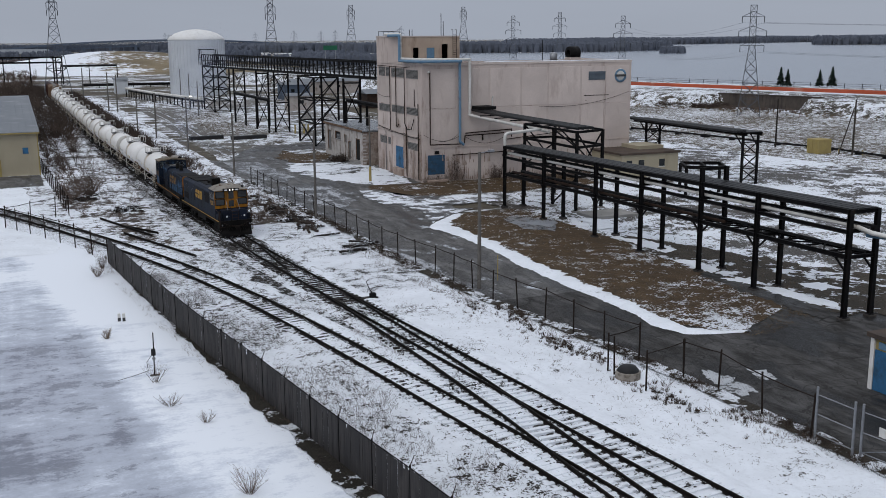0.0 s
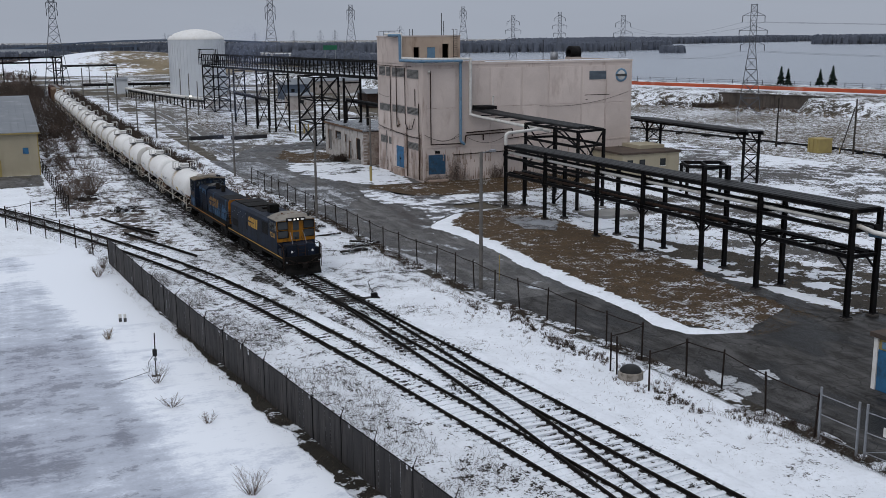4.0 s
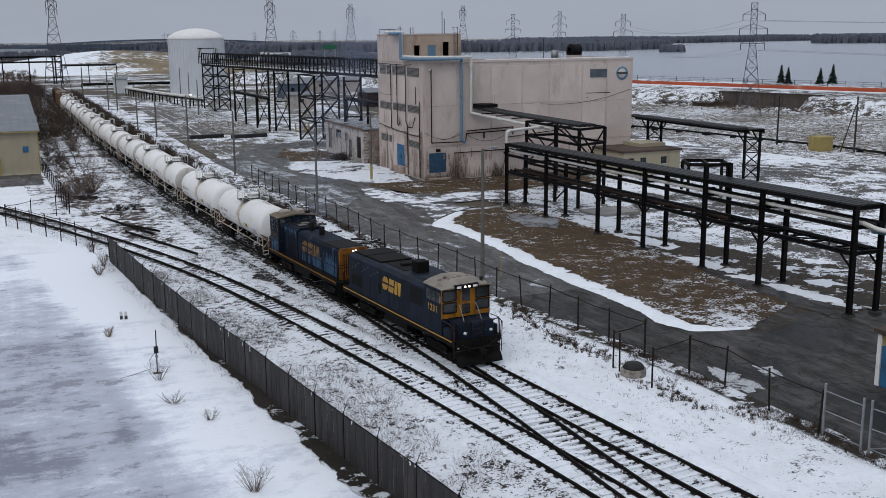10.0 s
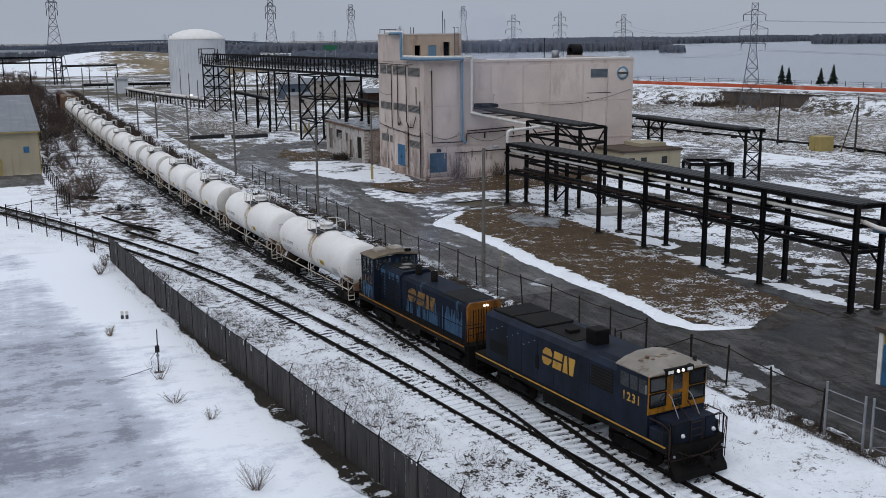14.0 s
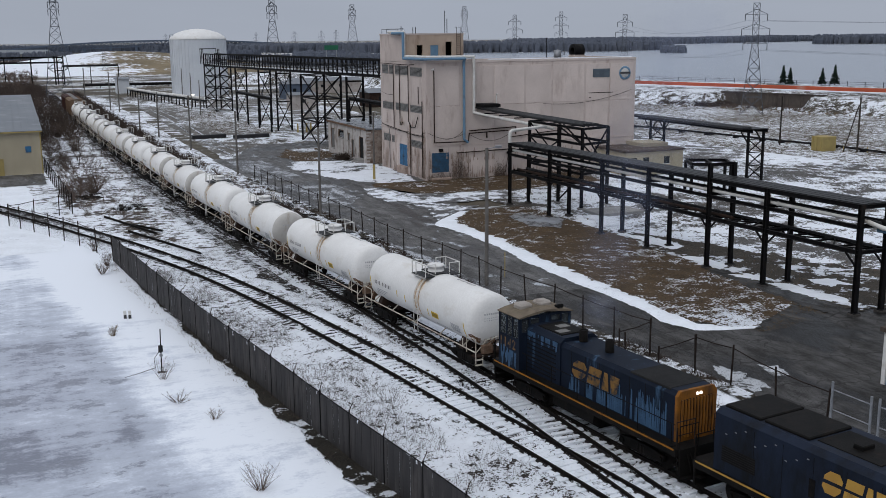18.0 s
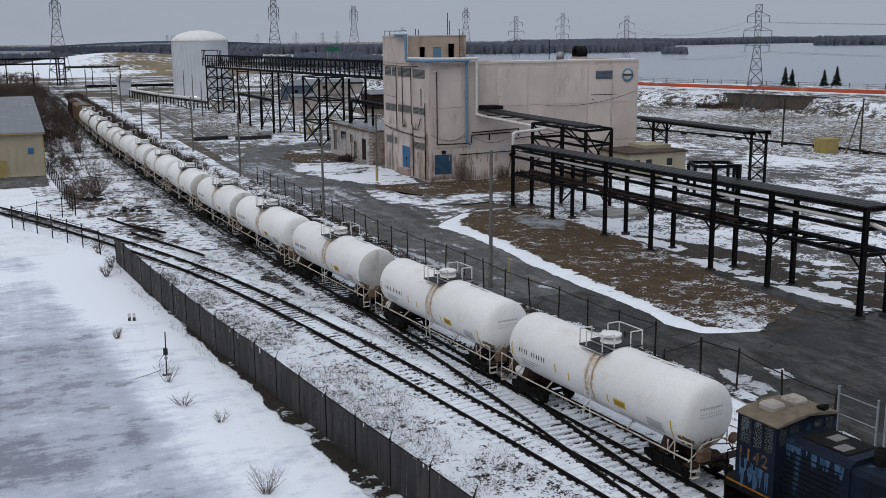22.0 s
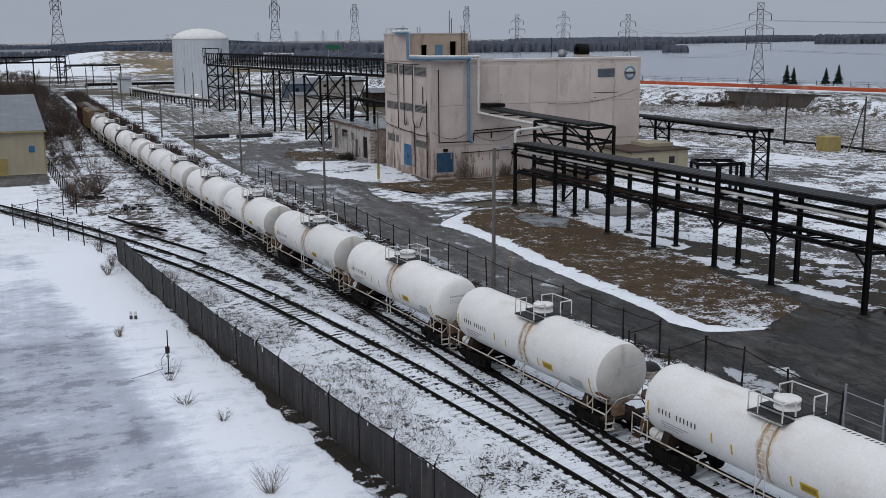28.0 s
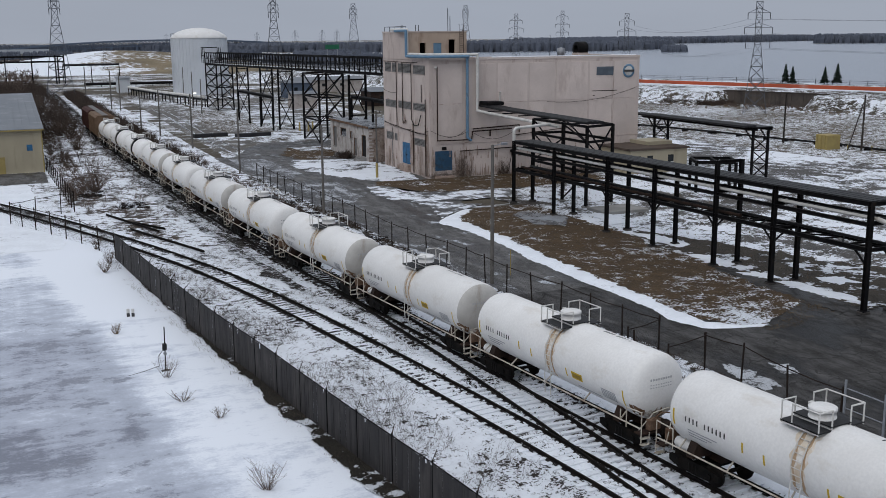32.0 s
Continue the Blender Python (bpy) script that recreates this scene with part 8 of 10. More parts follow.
def shed():
    s = thing("metal_shed", "cream metal-clad shed with a grey low-pitched roof", "shed")
    X0, X1, Y0, YM, Y1, ez, rz_ = -60.0, 3.5, 145.0, 193.0, 240.0, 5.6, 7.9
    part("front_wall", Mesh().box(X0, Y0, -0.1, X1, Y0 + 0.25, ez), "yellow_siding", s)
    part("back_wall", Mesh().box(X0, Y1 - 0.25, -0.1, X1, Y1, ez), "yellow_siding", s)
    for x in (X0, X1 - 0.25):
        part("gable_wall", Mesh().prism([(Y0 + 0.25, -0.1), (Y1 - 0.25, -0.1), (Y1 - 0.25, ez), (YM, rz_), (Y0 + 0.25, ez)], x, x + 0.25, "x"), "yellow_siding", s)
    for ya, yb, za, zb in ((Y0 - 0.4, YM, ez - 0.05, rz_), (YM, Y1 + 0.4, rz_, ez - 0.05)):
        part("roof", Mesh().prism([(ya, za + 0.02), (yb, zb + 0.02), (yb, zb + 0.2), (ya, za + 0.2)], X0 - 0.3, X1 + 0.3, "x"), "metal_roof", s)
    for k in range(64):
        x = X1 - 0.2 - k * 0.98
        part("roof_seam", Mesh().beam((x, Y0 - 0.4, ez + 0.17), (x, YM, rz_ + 0.22), 0.05), "metal_roof", s)
        part("siding_rib", Mesh().box(x - 0.36, Y0 - 0.03, 0, x - 0.3, Y0, ez - 0.1), "yellow_siding", s)
    part("gutter", Mesh().box(X0, Y0 - 0.5, ez - 0.08, X1 + 0.3, Y0 - 0.4, ez + 0.08), "box_tan", s)
    part("corner_trim", Mesh().box(X1 - 0.1, Y0 - 0.05, -0.1, X1 + 0.05, Y0 + 0.1, ez), "box_tan", s)
    part("wall_sign", Mesh().box(1.55, Y0 - 0.06, 2.9, 2.25, Y0 - 0.037, 3.7), "blue_paint", s, "small blue wall sign")
    part("door", Mesh().box(-2.4, Y0 - 0.06, -0.1, -1.2, Y0 - 0.037, 2.2), "box_tan", s)


shed()
strip("shed_apron", -30, 3.5, 133.5, 144.6, 0.05, "asphalt", "wet asphalt strip before the shed", "pavement", 20, 8, 0.4, 51)


def kiosk():
    k = thing("gate_hut", "small tan hut with a bright blue door", "hut")
    part("wall", Mesh().box(39.2, 33.6, -0.1, 43.0, 37.0, 2.75), "box_tan", k)
    part("roof", Mesh().box(39.0, 33.4, 2.75, 43.2, 37.2, 2.98), "roof_tar", k)
    d = part("door", Mesh().box(39.12, 35.0, 0.05, 39.2, 36.7, 2.15), "blue_paint", k, "bright blue door")
    part("door_handle", Mesh().box(39.05, 35.15, 1.0, 39.12, 35.25, 1.15), "black_steel", d)
    part("window", Mesh().box(39.13, 35.6, 2.25, 39.2, 36.5, 2.6), "blue_pale", k)
    part("wall_trim", Mesh().box(39.1, 36.75, -0.1, 39.2, 37.0, 2.75), "tank_white", k)


kiosk()


def dumpster():
    d = thing("storage_box", "mustard-yellow metal storage box in the yard", "storage box")
    part("body", Mesh().bevel_box(111.2, 118.2, 0.05, 113.8, 120.6, 2.2, 0.05), "box_tan", d)
    for y in (118.6, 119.4, 120.2):
        part("rib", Mesh().box(111.12, y - 0.05, 0.1, 111.2, y + 0.05, 2.2), "box_tan", d)


dumpster()


# ---- fences ----
def chain_panel(w, h, gap=0.25, r=0.0022):
    """Woven wire for one bay, in the x-z plane."""
    m = Mesh()
    n = int((w + h) / gap)
    for k in range(1, n):
        c = k * gap
        a, b = (min(c, w), max(0, c - w)), (max(0, c - h), min(c, h))
        for p, q in ((a, b), ((w - a[0], a[1]), (w - b[0], b[1]))):
            m.tube((p[0], 0, p[1] + 0.05), (q[0], 0, q[1] + 0.05), r, 3, caps=False)
    return m.make("wire_mesh", "black_steel")


POST = Mesh().tube((0, 0, -0.2), (0, 0, 2.12), 0.048, 8).ball((0, 0, 2.12), 0.055, 8, 4).make("post", "fence_rust")
GALV_POST = Mesh().tube((0, 0, -0.2), (0, 0, 2.5), 0.06, 10).make("post", "galv")
WIRE = chain_panel(3.0, 1.9)


def chain_fence(label, pts, skip=(), lean=3.0, seed=0):
    """Posts, a top rail and woven wire along a line of points about 3 m apart."""
    t = thing("chain_link_fence", label, "fence", "chain-link fences")
    rng = random.Random(seed)
    tops = []
    for i, (x, y) in enumerate(pts):
        m = pose(x, y, 0, rng.uniform(-lean, lean), rng.uniform(-lean, lean), 0)
        piece("post", POST, t, m)
        tops.append(m @ Vector((0, 0, 1.98)))
    for i in range(len(pts) - 1):
        if i in skip:
            continue
        a, b = tops[i], tops[i + 1]
        sag = (a + b) / 2 - Vector((0, 0, rng.uniform(0.0, 0.07)))
        part("top_rail", Mesh().tube(a, sag, 0.03, 5).tube(sag, b, 0.03, 5), "fence_rust", t)
        p, q = Vector((*pts[i], 0)), Vector((*pts[i + 1], 0))
        ang = math.degrees(math.atan2(q.y - p.y, q.x - p.x))
        w = piece("wire_mesh", WIRE, t, Matrix.Translation(p) @ pose(0, 0, 0, 0, 0, ang) @ Matrix.Diagonal(((q - p).length / 3.0, 1, 1, 1)))
    return t


def fence_points(fx, y0, y1, step=3.0):
    n = int(abs(y1 - y0) / step)
    return [(fx(y0 + (y1 - y0) * k / n), y0 + (y1 - y0) * k / n) for k in range(n + 1)]


ROADSIDE = [(31.2, 45.7), (30.8, 48.7), (30.45, 51.6), (30.3, 54.9), (29.9, 57.9), (29.5, 60.8), (29.62, 64.4), (29.33, 67.1), (29.05, 70.0), (28.7, 73.1), (28.4, 76.3)]
chain_fence("rusty sagging chain-link fence along the service road", ROADSIDE + fence_points(fence_x, 79.3, 124), (), 3.0, 1)
chain_fence("rusty chain-link fence beside the gate", [(31.75, 33.0), (31.75, 36.2), (32.1, 39.9), (31.62, 42.2)], (), 2.0, 2)
chain_fence("rusty chain-link jog round a concrete manhole", [(31.15, 45.6), (28.55, 44.7), (28.54, 44.05), (28.61, 41.2), (31.55, 42.1)], (1, 2), 2.0, 3)
chain_fence("rusty chain-link fence across the siding", [(6.55, 84.2), (5.6, 88.0), (4.5, 91.8), (3.4, 94.6), (2.3, 97.4), (1.1, 100.2), (0.0, 102.6), (-1.0, 104.7)], (), 2.0, 4)
chain_fence("rusty chain-link fence behind the snow field", [(-1.0, 104.7), (1.3, 106.8), (3.7, 108.9), (5.0, 109.4)], (), 2.0, 5)
chain_fence("rusty chain-link fence beside the shed", [(5.0 - 0.035 * k * 3, 109.4 + 3.0 * k) for k in range(24)], (), 2.0, 6)


def gate():
    t = thing("gate", "galvanised steel vehicle gate with tall posts", "gate")
    for x, y in ((31.8, 32.8), (31.9, 30.7), (32.0, 30.35)):
        piece("post", GALV_POST, t, pose(x, y, 0))
    for a, b in (((31.8, 32.8), (31.9, 30.7)), ((32.0, 30.35), (32.6, 25.5))):
        for z in (0.35, 1.25, 2.15):
            part("rail", Mesh().tube((*a, z), (*b, z), 0.028, 6), "galv", t)
    part("brace", Mesh().tube((32.0, 30.35, 0.35), (32.6, 25.5, 2.15), 0.022, 6), "galv", t)
    part("end_upright", Mesh().tube((32.6, 25.5, 0.1), (32.6, 25.5, 2.2), 0.03, 6), "galv", t)
    part("sign", Mesh().box(32.1, 29.2, 1.35, 32.13, 29.55, 1.75), "white_pipe", t, "small white sign")


gate()


def board_fence():
    """Chain-link with dark slats woven in: bays of upright slats between posts."""
    t = thing("slatted_fence", "dark weathered slatted fence with leaning wire arms", "fence")
    rng = random.Random(12)
    y = 6.0
    H = 2.05
    while y < 83.5:
        y2 = min(y + 3.0, 84.0)
        p, q = Vector((wall_x(y), y, 0)), Vector((wall_x(y2), y2, 0))
        d = (q - p).normalized()
        n = Vector((d.y, -d.x, 0))
        part("post", Mesh().tube(p + Vector((0, 0, -0.1)), p + Vector((0, 0, H + 0.12)), 0.04, 8), "black_steel", t)
        part("wire_arm", Mesh().tube(p + Vector((0, 0, H + 0.1)), p + Vector((0, 0, H + 0.42)) + n * rng.uniform(0.15, 0.35) + d * 0.1, 0.018, 5), "rust_steel", t)
        part("top_rail", Mesh().tube(p + Vector((0, 0, H)), q + Vector((0, 0, H)), 0.025, 6), "black_steel", t)
        k = 22
        m = Mesh()
        for i in range(k):
            a, b = p.lerp(q, (i + 0.005) / k), p.lerp(q, (i + 0.995) / k)
            off = n * rng.uniform(-0.012, 0.012)
            z0, z1 = rng.uniform(-0.05, 0.06), H - rng.uniform(0.0, 0.05)
            if rng.random() < 0.03:
                z1 *= rng.uniform(0.85, 0.97)
            m.add([a + off - n * 0.008 + Vector((0, 0, z0)), b + off - n * 0.008 + Vector((0, 0, z0)), b + off - n * 0.008 + Vector((0, 0, z1)), a + off - n * 0.008 + Vector((0, 0, z1)), a + off + n * 0.008 + Vector((0, 0, z0)), b + off + n * 0.008 + Vector((0, 0, z0)), b + off + n * 0.008 + Vector((0, 0, z1)), a + off + n * 0.008 + Vector((0, 0, z1))],
                  [(0, 1, 2, 3), (7, 6, 5, 4), (0, 4, 5, 1), (1, 5, 6, 2), (2, 6, 7, 3), (3, 7, 4, 0)])
        tagged(part("slat_bay", m, "fence_slat", t, "bay of dark upright slats"), kind="stuff")
        y = y2
    return t


def slat_mat():
    m, nt, b = base_mat("fence_slat")
    g = nt.nodes.new("ShaderNodeNewGeometry")
    v = coords(nt, True, (1, 1, 0.3))
    c = mixcol(nt, g.outputs["Random Per Island"], (0.012, 0.011, 0.012), (0.028, 0.025, 0.025))
    c = mixcol(nt, noise_out(nt, v, 1.5, 5, 0.6, 0.5, 0.75), c, (0.055, 0.049, 0.047))
    nt.links.new(c, b.inputs["Base Color"])
    b.inputs["Roughness"].default_value = 0.8
    bump_to(nt, b, noise_out(nt, v, 30, 3), 0.2, 0.01)


slat_mat()
board_fence()
cover("fence_dirt", SNOW, (0.018, 0.015, 0.012), (0.06, 0.05, 0.036), big=0.3, mid=1.2, fine=6.0, lo=0.50, hi=0.56, bump=1.0)
cover("bare_dirt", SNOW, (0.012, 0.011, 0.009), (0.046, 0.039, 0.030), big=0.3, mid=1.2, fine=6.0, lo=0.60, hi=0.64, bump=1.0)
bare_gap = smooth_curve([(-40, 1.3), (38, 1.05), (46, 0.85), (54, 0.5), (62, 0.2), (70, 0.06), (80, 0.02)])
strip("dirt_strip", lambda y: wall_x(y) - bare_gap(y) * (0.8 + 0.5 * noise.noise((y * 0.5, 1, 1))) - 0.04, lambda y: wall_x(y) + 0.2, -40, 78, 0.075, "bare_dirt", "strip of bare dirt and dead grass under the slatted fence", "ground", 900, 5, 0.32, 61)


# ---- poles, posts and small yard things ----
def utility_pole(label, x, y, h, r=0.13, arm=False, lamp=False, material="pole_wood"):
    t = thing("utility_pole", label, "utility pole", "poles along the tracks", (x, y, 0))
    part("pole", Mesh().tube((0, 0, -0.2), (0.03, 0, h), r, 10, r * 0.72), material, t)
    if arm:
        part("crossarm", Mesh().beam((-0.55, 0, h - 0.35), (0.55, 0, h - 0.35), 0.1), "old_wood", t)
        for dx in (-0.5, 0.5):
            part("insulator", Mesh().tube((dx, 0, h - 0.3), (dx, 0, h - 0.12), 0.05, 8), "dark_pipe", t)
    if lamp:
        part("lamp_arm", Mesh().pipe([(0, 0, h - 0.1), (0.7, -0.3, h + 0.1)], 0.03, 6), "galv", t)
        part("lamp_head", Mesh().bevel_box(0.55, -0.5, h + 0.0, 0.95, -0.2, h + 0.16, 0.03), "headlight" if lamp == 2 else "galv", t, "lit lamp head" if lamp == 2 else "")


utility_pole("grey weathered wooden pole with a lamp bracket at its top", 30.0, 64.1, 9.8, 0.15, False, 1)
utility_pole("weathered wooden pole beside the chain-link fence", 27.5, 97.1, 8.8, 0.14)
utility_pole("weathered wooden pole with a crossarm by the building", 41.0, 119.6, 8.3, 0.13, True, 0)
sleeve = part("sleeve", Mesh().tube((0, 0, 0), (0, 0, 1.9), 0.16, 10), "box_tan", bpy.data.objects["utility_pole.002"], "faded yellow sleeve")
utility_pole("weathered wooden pole beside the track", 26.7, 132.4, 8.2, 0.15)
utility_pole("weathered pole with a lit lamp", 26.2, 165.5, 8.6, 0.16, False, 2)
utility_pole("weathered wooden pole beside the track", 24.6, 190.0, 8.1, 0.16)
utility_pole("weathered wooden pole beside the track", 22.9, 203.2, 7.2, 0.15)
utility_pole("weathered wooden pole far along the track", 25.1, 262.0, 9.0, 0.18)
utility_pole("weathered wooden pole far along the track", 23.6, 268.0, 9.5, 0.18)
utility_pole("weathered wooden pole far along the track", 22.0, 330.0, 9.0, 0.2)
utility_pole("dark wooden pole behind the yard", 112.2, 128.6, 7.7, 0.15, False, 0, "tie_wood")
utility_pole("dark wooden pole behind the yard", 115.2, 115.4, 8.2, 0.16, False, 0, "tie_wood")
utility_pole("tall thin pole before the storage tank", 44.0, 285.0, 9.5, 0.14)
utility_pole("tall thin pole before the storage tank", 42.5, 262.0, 9.0, 0.14)
utility_pole("tall thin pole before the storage tank", 40.8, 240.0, 8.0, 0.14)
leaner = thing("leaning_prop", "wooden prop leaning against a dark pole", "prop")
part("prop", Mesh().tube((113.4, 116.3, 0), (115.1, 115.5, 7.0), 0.08, 8), "tie_wood", leaner)


def bollard(label, x, y, h, r, material):
    b = thing("bollard", label, "bollard", "bollards", (x, y, 0))
    part("post", Mesh().tube((0, 0, -0.1), (0, 0, h), r, 12), material, b)
    part("cap", Mesh().ball((0, 0, h), r, 10, 4, 0.5), material, b)


for x, y, h in ((32.3, 65.8, 1.9),):
    bollard("slim yellow-painted steel bollard beside the road", x, y, h, 0.035, "box_tan")
for x in (49.5, 50.4, 51.2, 52.0):
    bollard("yellow-painted steel bollard by the trestle", x, 187.0, 1.6, 0.16, "box_tan")
for x, y in ((113.7, 116.6), (116.0, 114.2)):
    bollard("yellow-painted steel bollard behind the yard", x, y, 0.8, 0.08, "box_tan")
for dx, dy, rx in ((0, 0, 12), (0.28, -0.1, -10)):
    s = thing("stub_post", "short leaning post, white above and dark below", "post", "stub posts", (5.5 + dx, 65.9 + dy, 0))
    part("post", Mesh().bevel_box(-0.09, -0.05, -0.05, 0.09, 0.05, 0.26, 0.015), "ink", s)
    part("cap", Mesh().bevel_box(-0.09, -0.05, 0.26, 0.09, 0.05, 0.52, 0.015), "white_pipe", s)


def meter_stake():
    s = thing("meter_stake", "thin steel stake with a meter box and hanging cable", "meter", at=(6.1, 54.0, 0))
    part("stake", Mesh().tube((0, 0, -0.1), (0.05, 0, 2.4), 0.03, 8), "black_steel", s)
    part("meter_box", Mesh().bevel_box(-0.1, -0.09, 1.15, 0.12, 0.09, 1.5, 0.02), "dark_pipe", s)
    part("meter_dial", Mesh().tube((0.0, -0.1, 1.0), (0.0, -0.18, 1.0), 0.09, 12), "galv", s)
    part("foot_plate", Mesh().bevel_box(-0.22, -0.12, -0.05, 0.22, 0.12, 0.06, 0.02), "ink", s)
    part("cable", Mesh().pipe([(-0.05, 0, 1.2), (-0.35, 0.05, 0.8), (-0.3, 0.05, 0.3), (-1.1, 0.3, 0.03), (-1.9, -0.1, 0.02)], 0.015, 5), "ink", s)


meter_stake()


def manhole():
    s = thing("manhole", "round concrete manhole chamber with a dark domed cover", "manhole", at=(28.9, 43.3, 0))
    part("ring", Mesh().lathe([(0.66, -0.1), (0.66, 0.36), (0.62, 0.42), (0.4, 0.44)], 24), "old_concrete", s, "weathered concrete ring")
    part("cover", Mesh().lathe([(0.58, 0.4), (0.56, 0.52), (0.42, 0.66), (0.3, 0.72), (0.02, 0.74)], 20), "dark_pipe", s, "dark domed cover")


manhole()


def switch_stand():
    s = thing("switch_stand", "low black track switch stand with a hand lever", "switch stand", at=(21.62, 64.6, 0))
    part("base", Mesh().bevel_box(-1.2, -0.12, 0.0, 0.9, 0.12, 0.14, 0.02), "tie_wood", s)
    part("housing", Mesh().bevel_box(0.3, -0.15, 0.14, 0.75, 0.15, 0.45, 0.05), "black_steel", s)
    part("lever", Mesh().pipe([(0.5, 0, 0.4), (0.3, 0.1, 0.75), (0.18, 0.3, 1.2), (0.35, 0.3, 1.3)], 0.025, 6), "black_steel", s)
    part("rod", Mesh().tube((-2.4, 0, 0.2), (0.3, 0, 0.2), 0.03, 6), "black_steel", s)


switch_stand()


def loose_rail(x0, y0, x1, y1):
    t = thing("loose_rail", "old rusty rail lying in the snow", "rail", "loose rails")
    part("rail", Mesh().beam((x0, y0, 0.12), (x1, y1, 0.12), 0.14, 0.05).beam((x0, y0, 0.18), (x1, y1, 0.18), 0.05, 0.12).beam((x0, y0, 0.25), (x1, y1, 0.25), 0.09, 0.06), "rail_steel", t)


loose_rail(9.0, 96.2, 13.3, 83.3)
loose_rail(7.7, 105.3, 11.2, 93.9)
loose_rail(9.6, 99.5, 11.9, 95.0)
loose_rail(18.9, 75.5, 19.0, 84.0)


def timber_pile(x, y, n, seed):
    rng = random.Random(seed)
    t = thing("timber_pile", "heap of old dark railway ties in the snow", "timber", "timber heaps", (x, y, 0))
    for k in range(n):
        a = rng.uniform(-25, 25)
        ob = piece("timber", TIE, t, pose(rng.uniform(-0.7, 0.7), rng.uniform(-0.5, 0.5), 0.02 + 0.11 * k, rng.uniform(-4, 4), rng.uniform(-6, 6), a))
    return t


timber_pile(10.6, 108.9, 5, 1)
timber_pile(7.0, 119.3, 4, 2)
timber_pile(25.4, 96.0, 4, 3)
timber_pile(26.3, 88.0, 1, 4)
timber_pile(26.3, 80.0, 2, 5)
timber_pile(24.6, 100.5, 3, 6)
timber_pile(25.8, 104.0, 4, 7)
timber_pile(24.9, 92.4, 2, 8)
timber_pile(24.3, 110.7, 3, 9)
timber_pile(26.9, 82.0, 3, 10)


def log_heap(pts, seed):
    """Cut logs, broken branches and torn sheet lying along the foot of the fence."""
    rng = random.Random(seed)
    for x, y in pts:
        t = thing("log_pile", "rough heap of cut logs and broken branches in the snow", "log pile", "log heaps", (x, y, 0))
        for k in range(5):
            a, l, r = rng.uniform(0.9, 2.3), rng.uniform(0.8, 2.2), rng.uniform(0.07, 0.17)
            c = Vector((rng.uniform(-0.7, 0.7), rng.uniform(-1.6, 1.6), r + 0.1 * (k % 3)))
            d = Vector((math.cos(a), math.sin(a), rng.uniform(-0.05, 0.25))) * l / 2
            part("log", Mesh().tube(c - d, c + d, r, 8, r * 0.85), "bark", t)
        m = Mesh()
        twig_bush(m, 0, 0, 0.8, 1.3, 34, rng, 0.014)
        part("branch_tangle", m, "twig_dark", t)


LOGS = [(24.5, 112.0), (24.5, 107.4), (24.7, 104.2), (25.1, 101.2), (25.3, 98.0), (25.3, 94.8), (25.5, 91.2)]
for x, y, l in ((29.6, 183.2, 5.8), (36.4, 180.5, 6.2)):
    s = thing("concrete_block", "long grey concrete block lying in the yard", "concrete block", "concrete blocks", (x, y, 0), 8)
    part("block", Mesh().bevel_box(-0.2, -0.6, 0.0, l, 0.6, 0.65, 0.06), "dark_pipe", s)
pad = thing("concrete_slab", "low grey concrete slab behind the rack", "slab")
part("slab", Mesh().bevel_box(52.0, 84.5, -0.1, 57.0, 88.0, 0.3, 0.03), "concrete", pad)
strip("brown_grass", lambda y: 36.5, lambda y: 46.5, 192, 250, 0.03, "snow_meadow", "brown grass and thin snow beside the pipe trestle", "grass", 40, 6, 1.2, 81)
for d, w in ((0.0, 0.0), (1.9, 0.0)):
    strip("wheel_rut", lambda y: 30.2 + d + 0.018 * (y - 150) + 0.5 * math.sin(y * 0.06), lambda y: 30.6 + d + 0.018 * (y - 150) + 0.5 * math.sin(y * 0.06), 150, 260, 0.03, "cinder", "dark wheel rut in the snow", "rut", 90, 2, 0.12, 83 + int(d))


# ---- distance: berm, lake, shores, bridge, pylons ----
BO, BD, BE = Vector((140.8, 212.8, 0)), Vector((0.316, -0.949, 0)), Vector((0.949, 0.316, 0))


def berm():
    prof = [(4, -0.08), (11, 0.1), (13.5, 1.2), (16.5, 2.7), (19, 3.15), (25, 3.2), (36, 3.25), (60, 3.1), (72, 3.0), (80, 0.6), (84, -0.1)]
    m = Mesh()
    n = 245
    for j in range(n + 1):
        s = -220 + j * 2.0
        cut = min(1.0, max(0.0, (s - 8) / 4)) * min(1.0, max(0.0, (38 - s) / 5))
        for i, (o, z) in enumerate(prof):
            k = noise.noise((s * 0.06, o * 0.1, 2))
            p = BO + BD * s + BE * (o + (2.2 * k * (1 - cut) if 0 < i < 5 else 0) + cut * max(0.0, 23.5 - o if i > 0 else 0) * (0.8 + 0.04 * i))
            m.v.append((p.x, p.y, z + (0.35 * noise.noise((s * 0.15, o, 7)) if 1 < i < 9 else 0)))
    w = len(prof)
    for j in range(n):
        for i in range(w - 1):
            m.f.append([j * w + i, j * w + i + 1, (j + 1) * w + i + 1, (j + 1) * w + i])
            m.s.append(True)
    solid("berm", m, "berm_mat", "low embankment with melting snow before the lake", "embankment", kind="structure")


berm()


def line_at(s, o, z):
    p = BO + BD * s + BE * o
    return Vector((p.x, p.y, z))


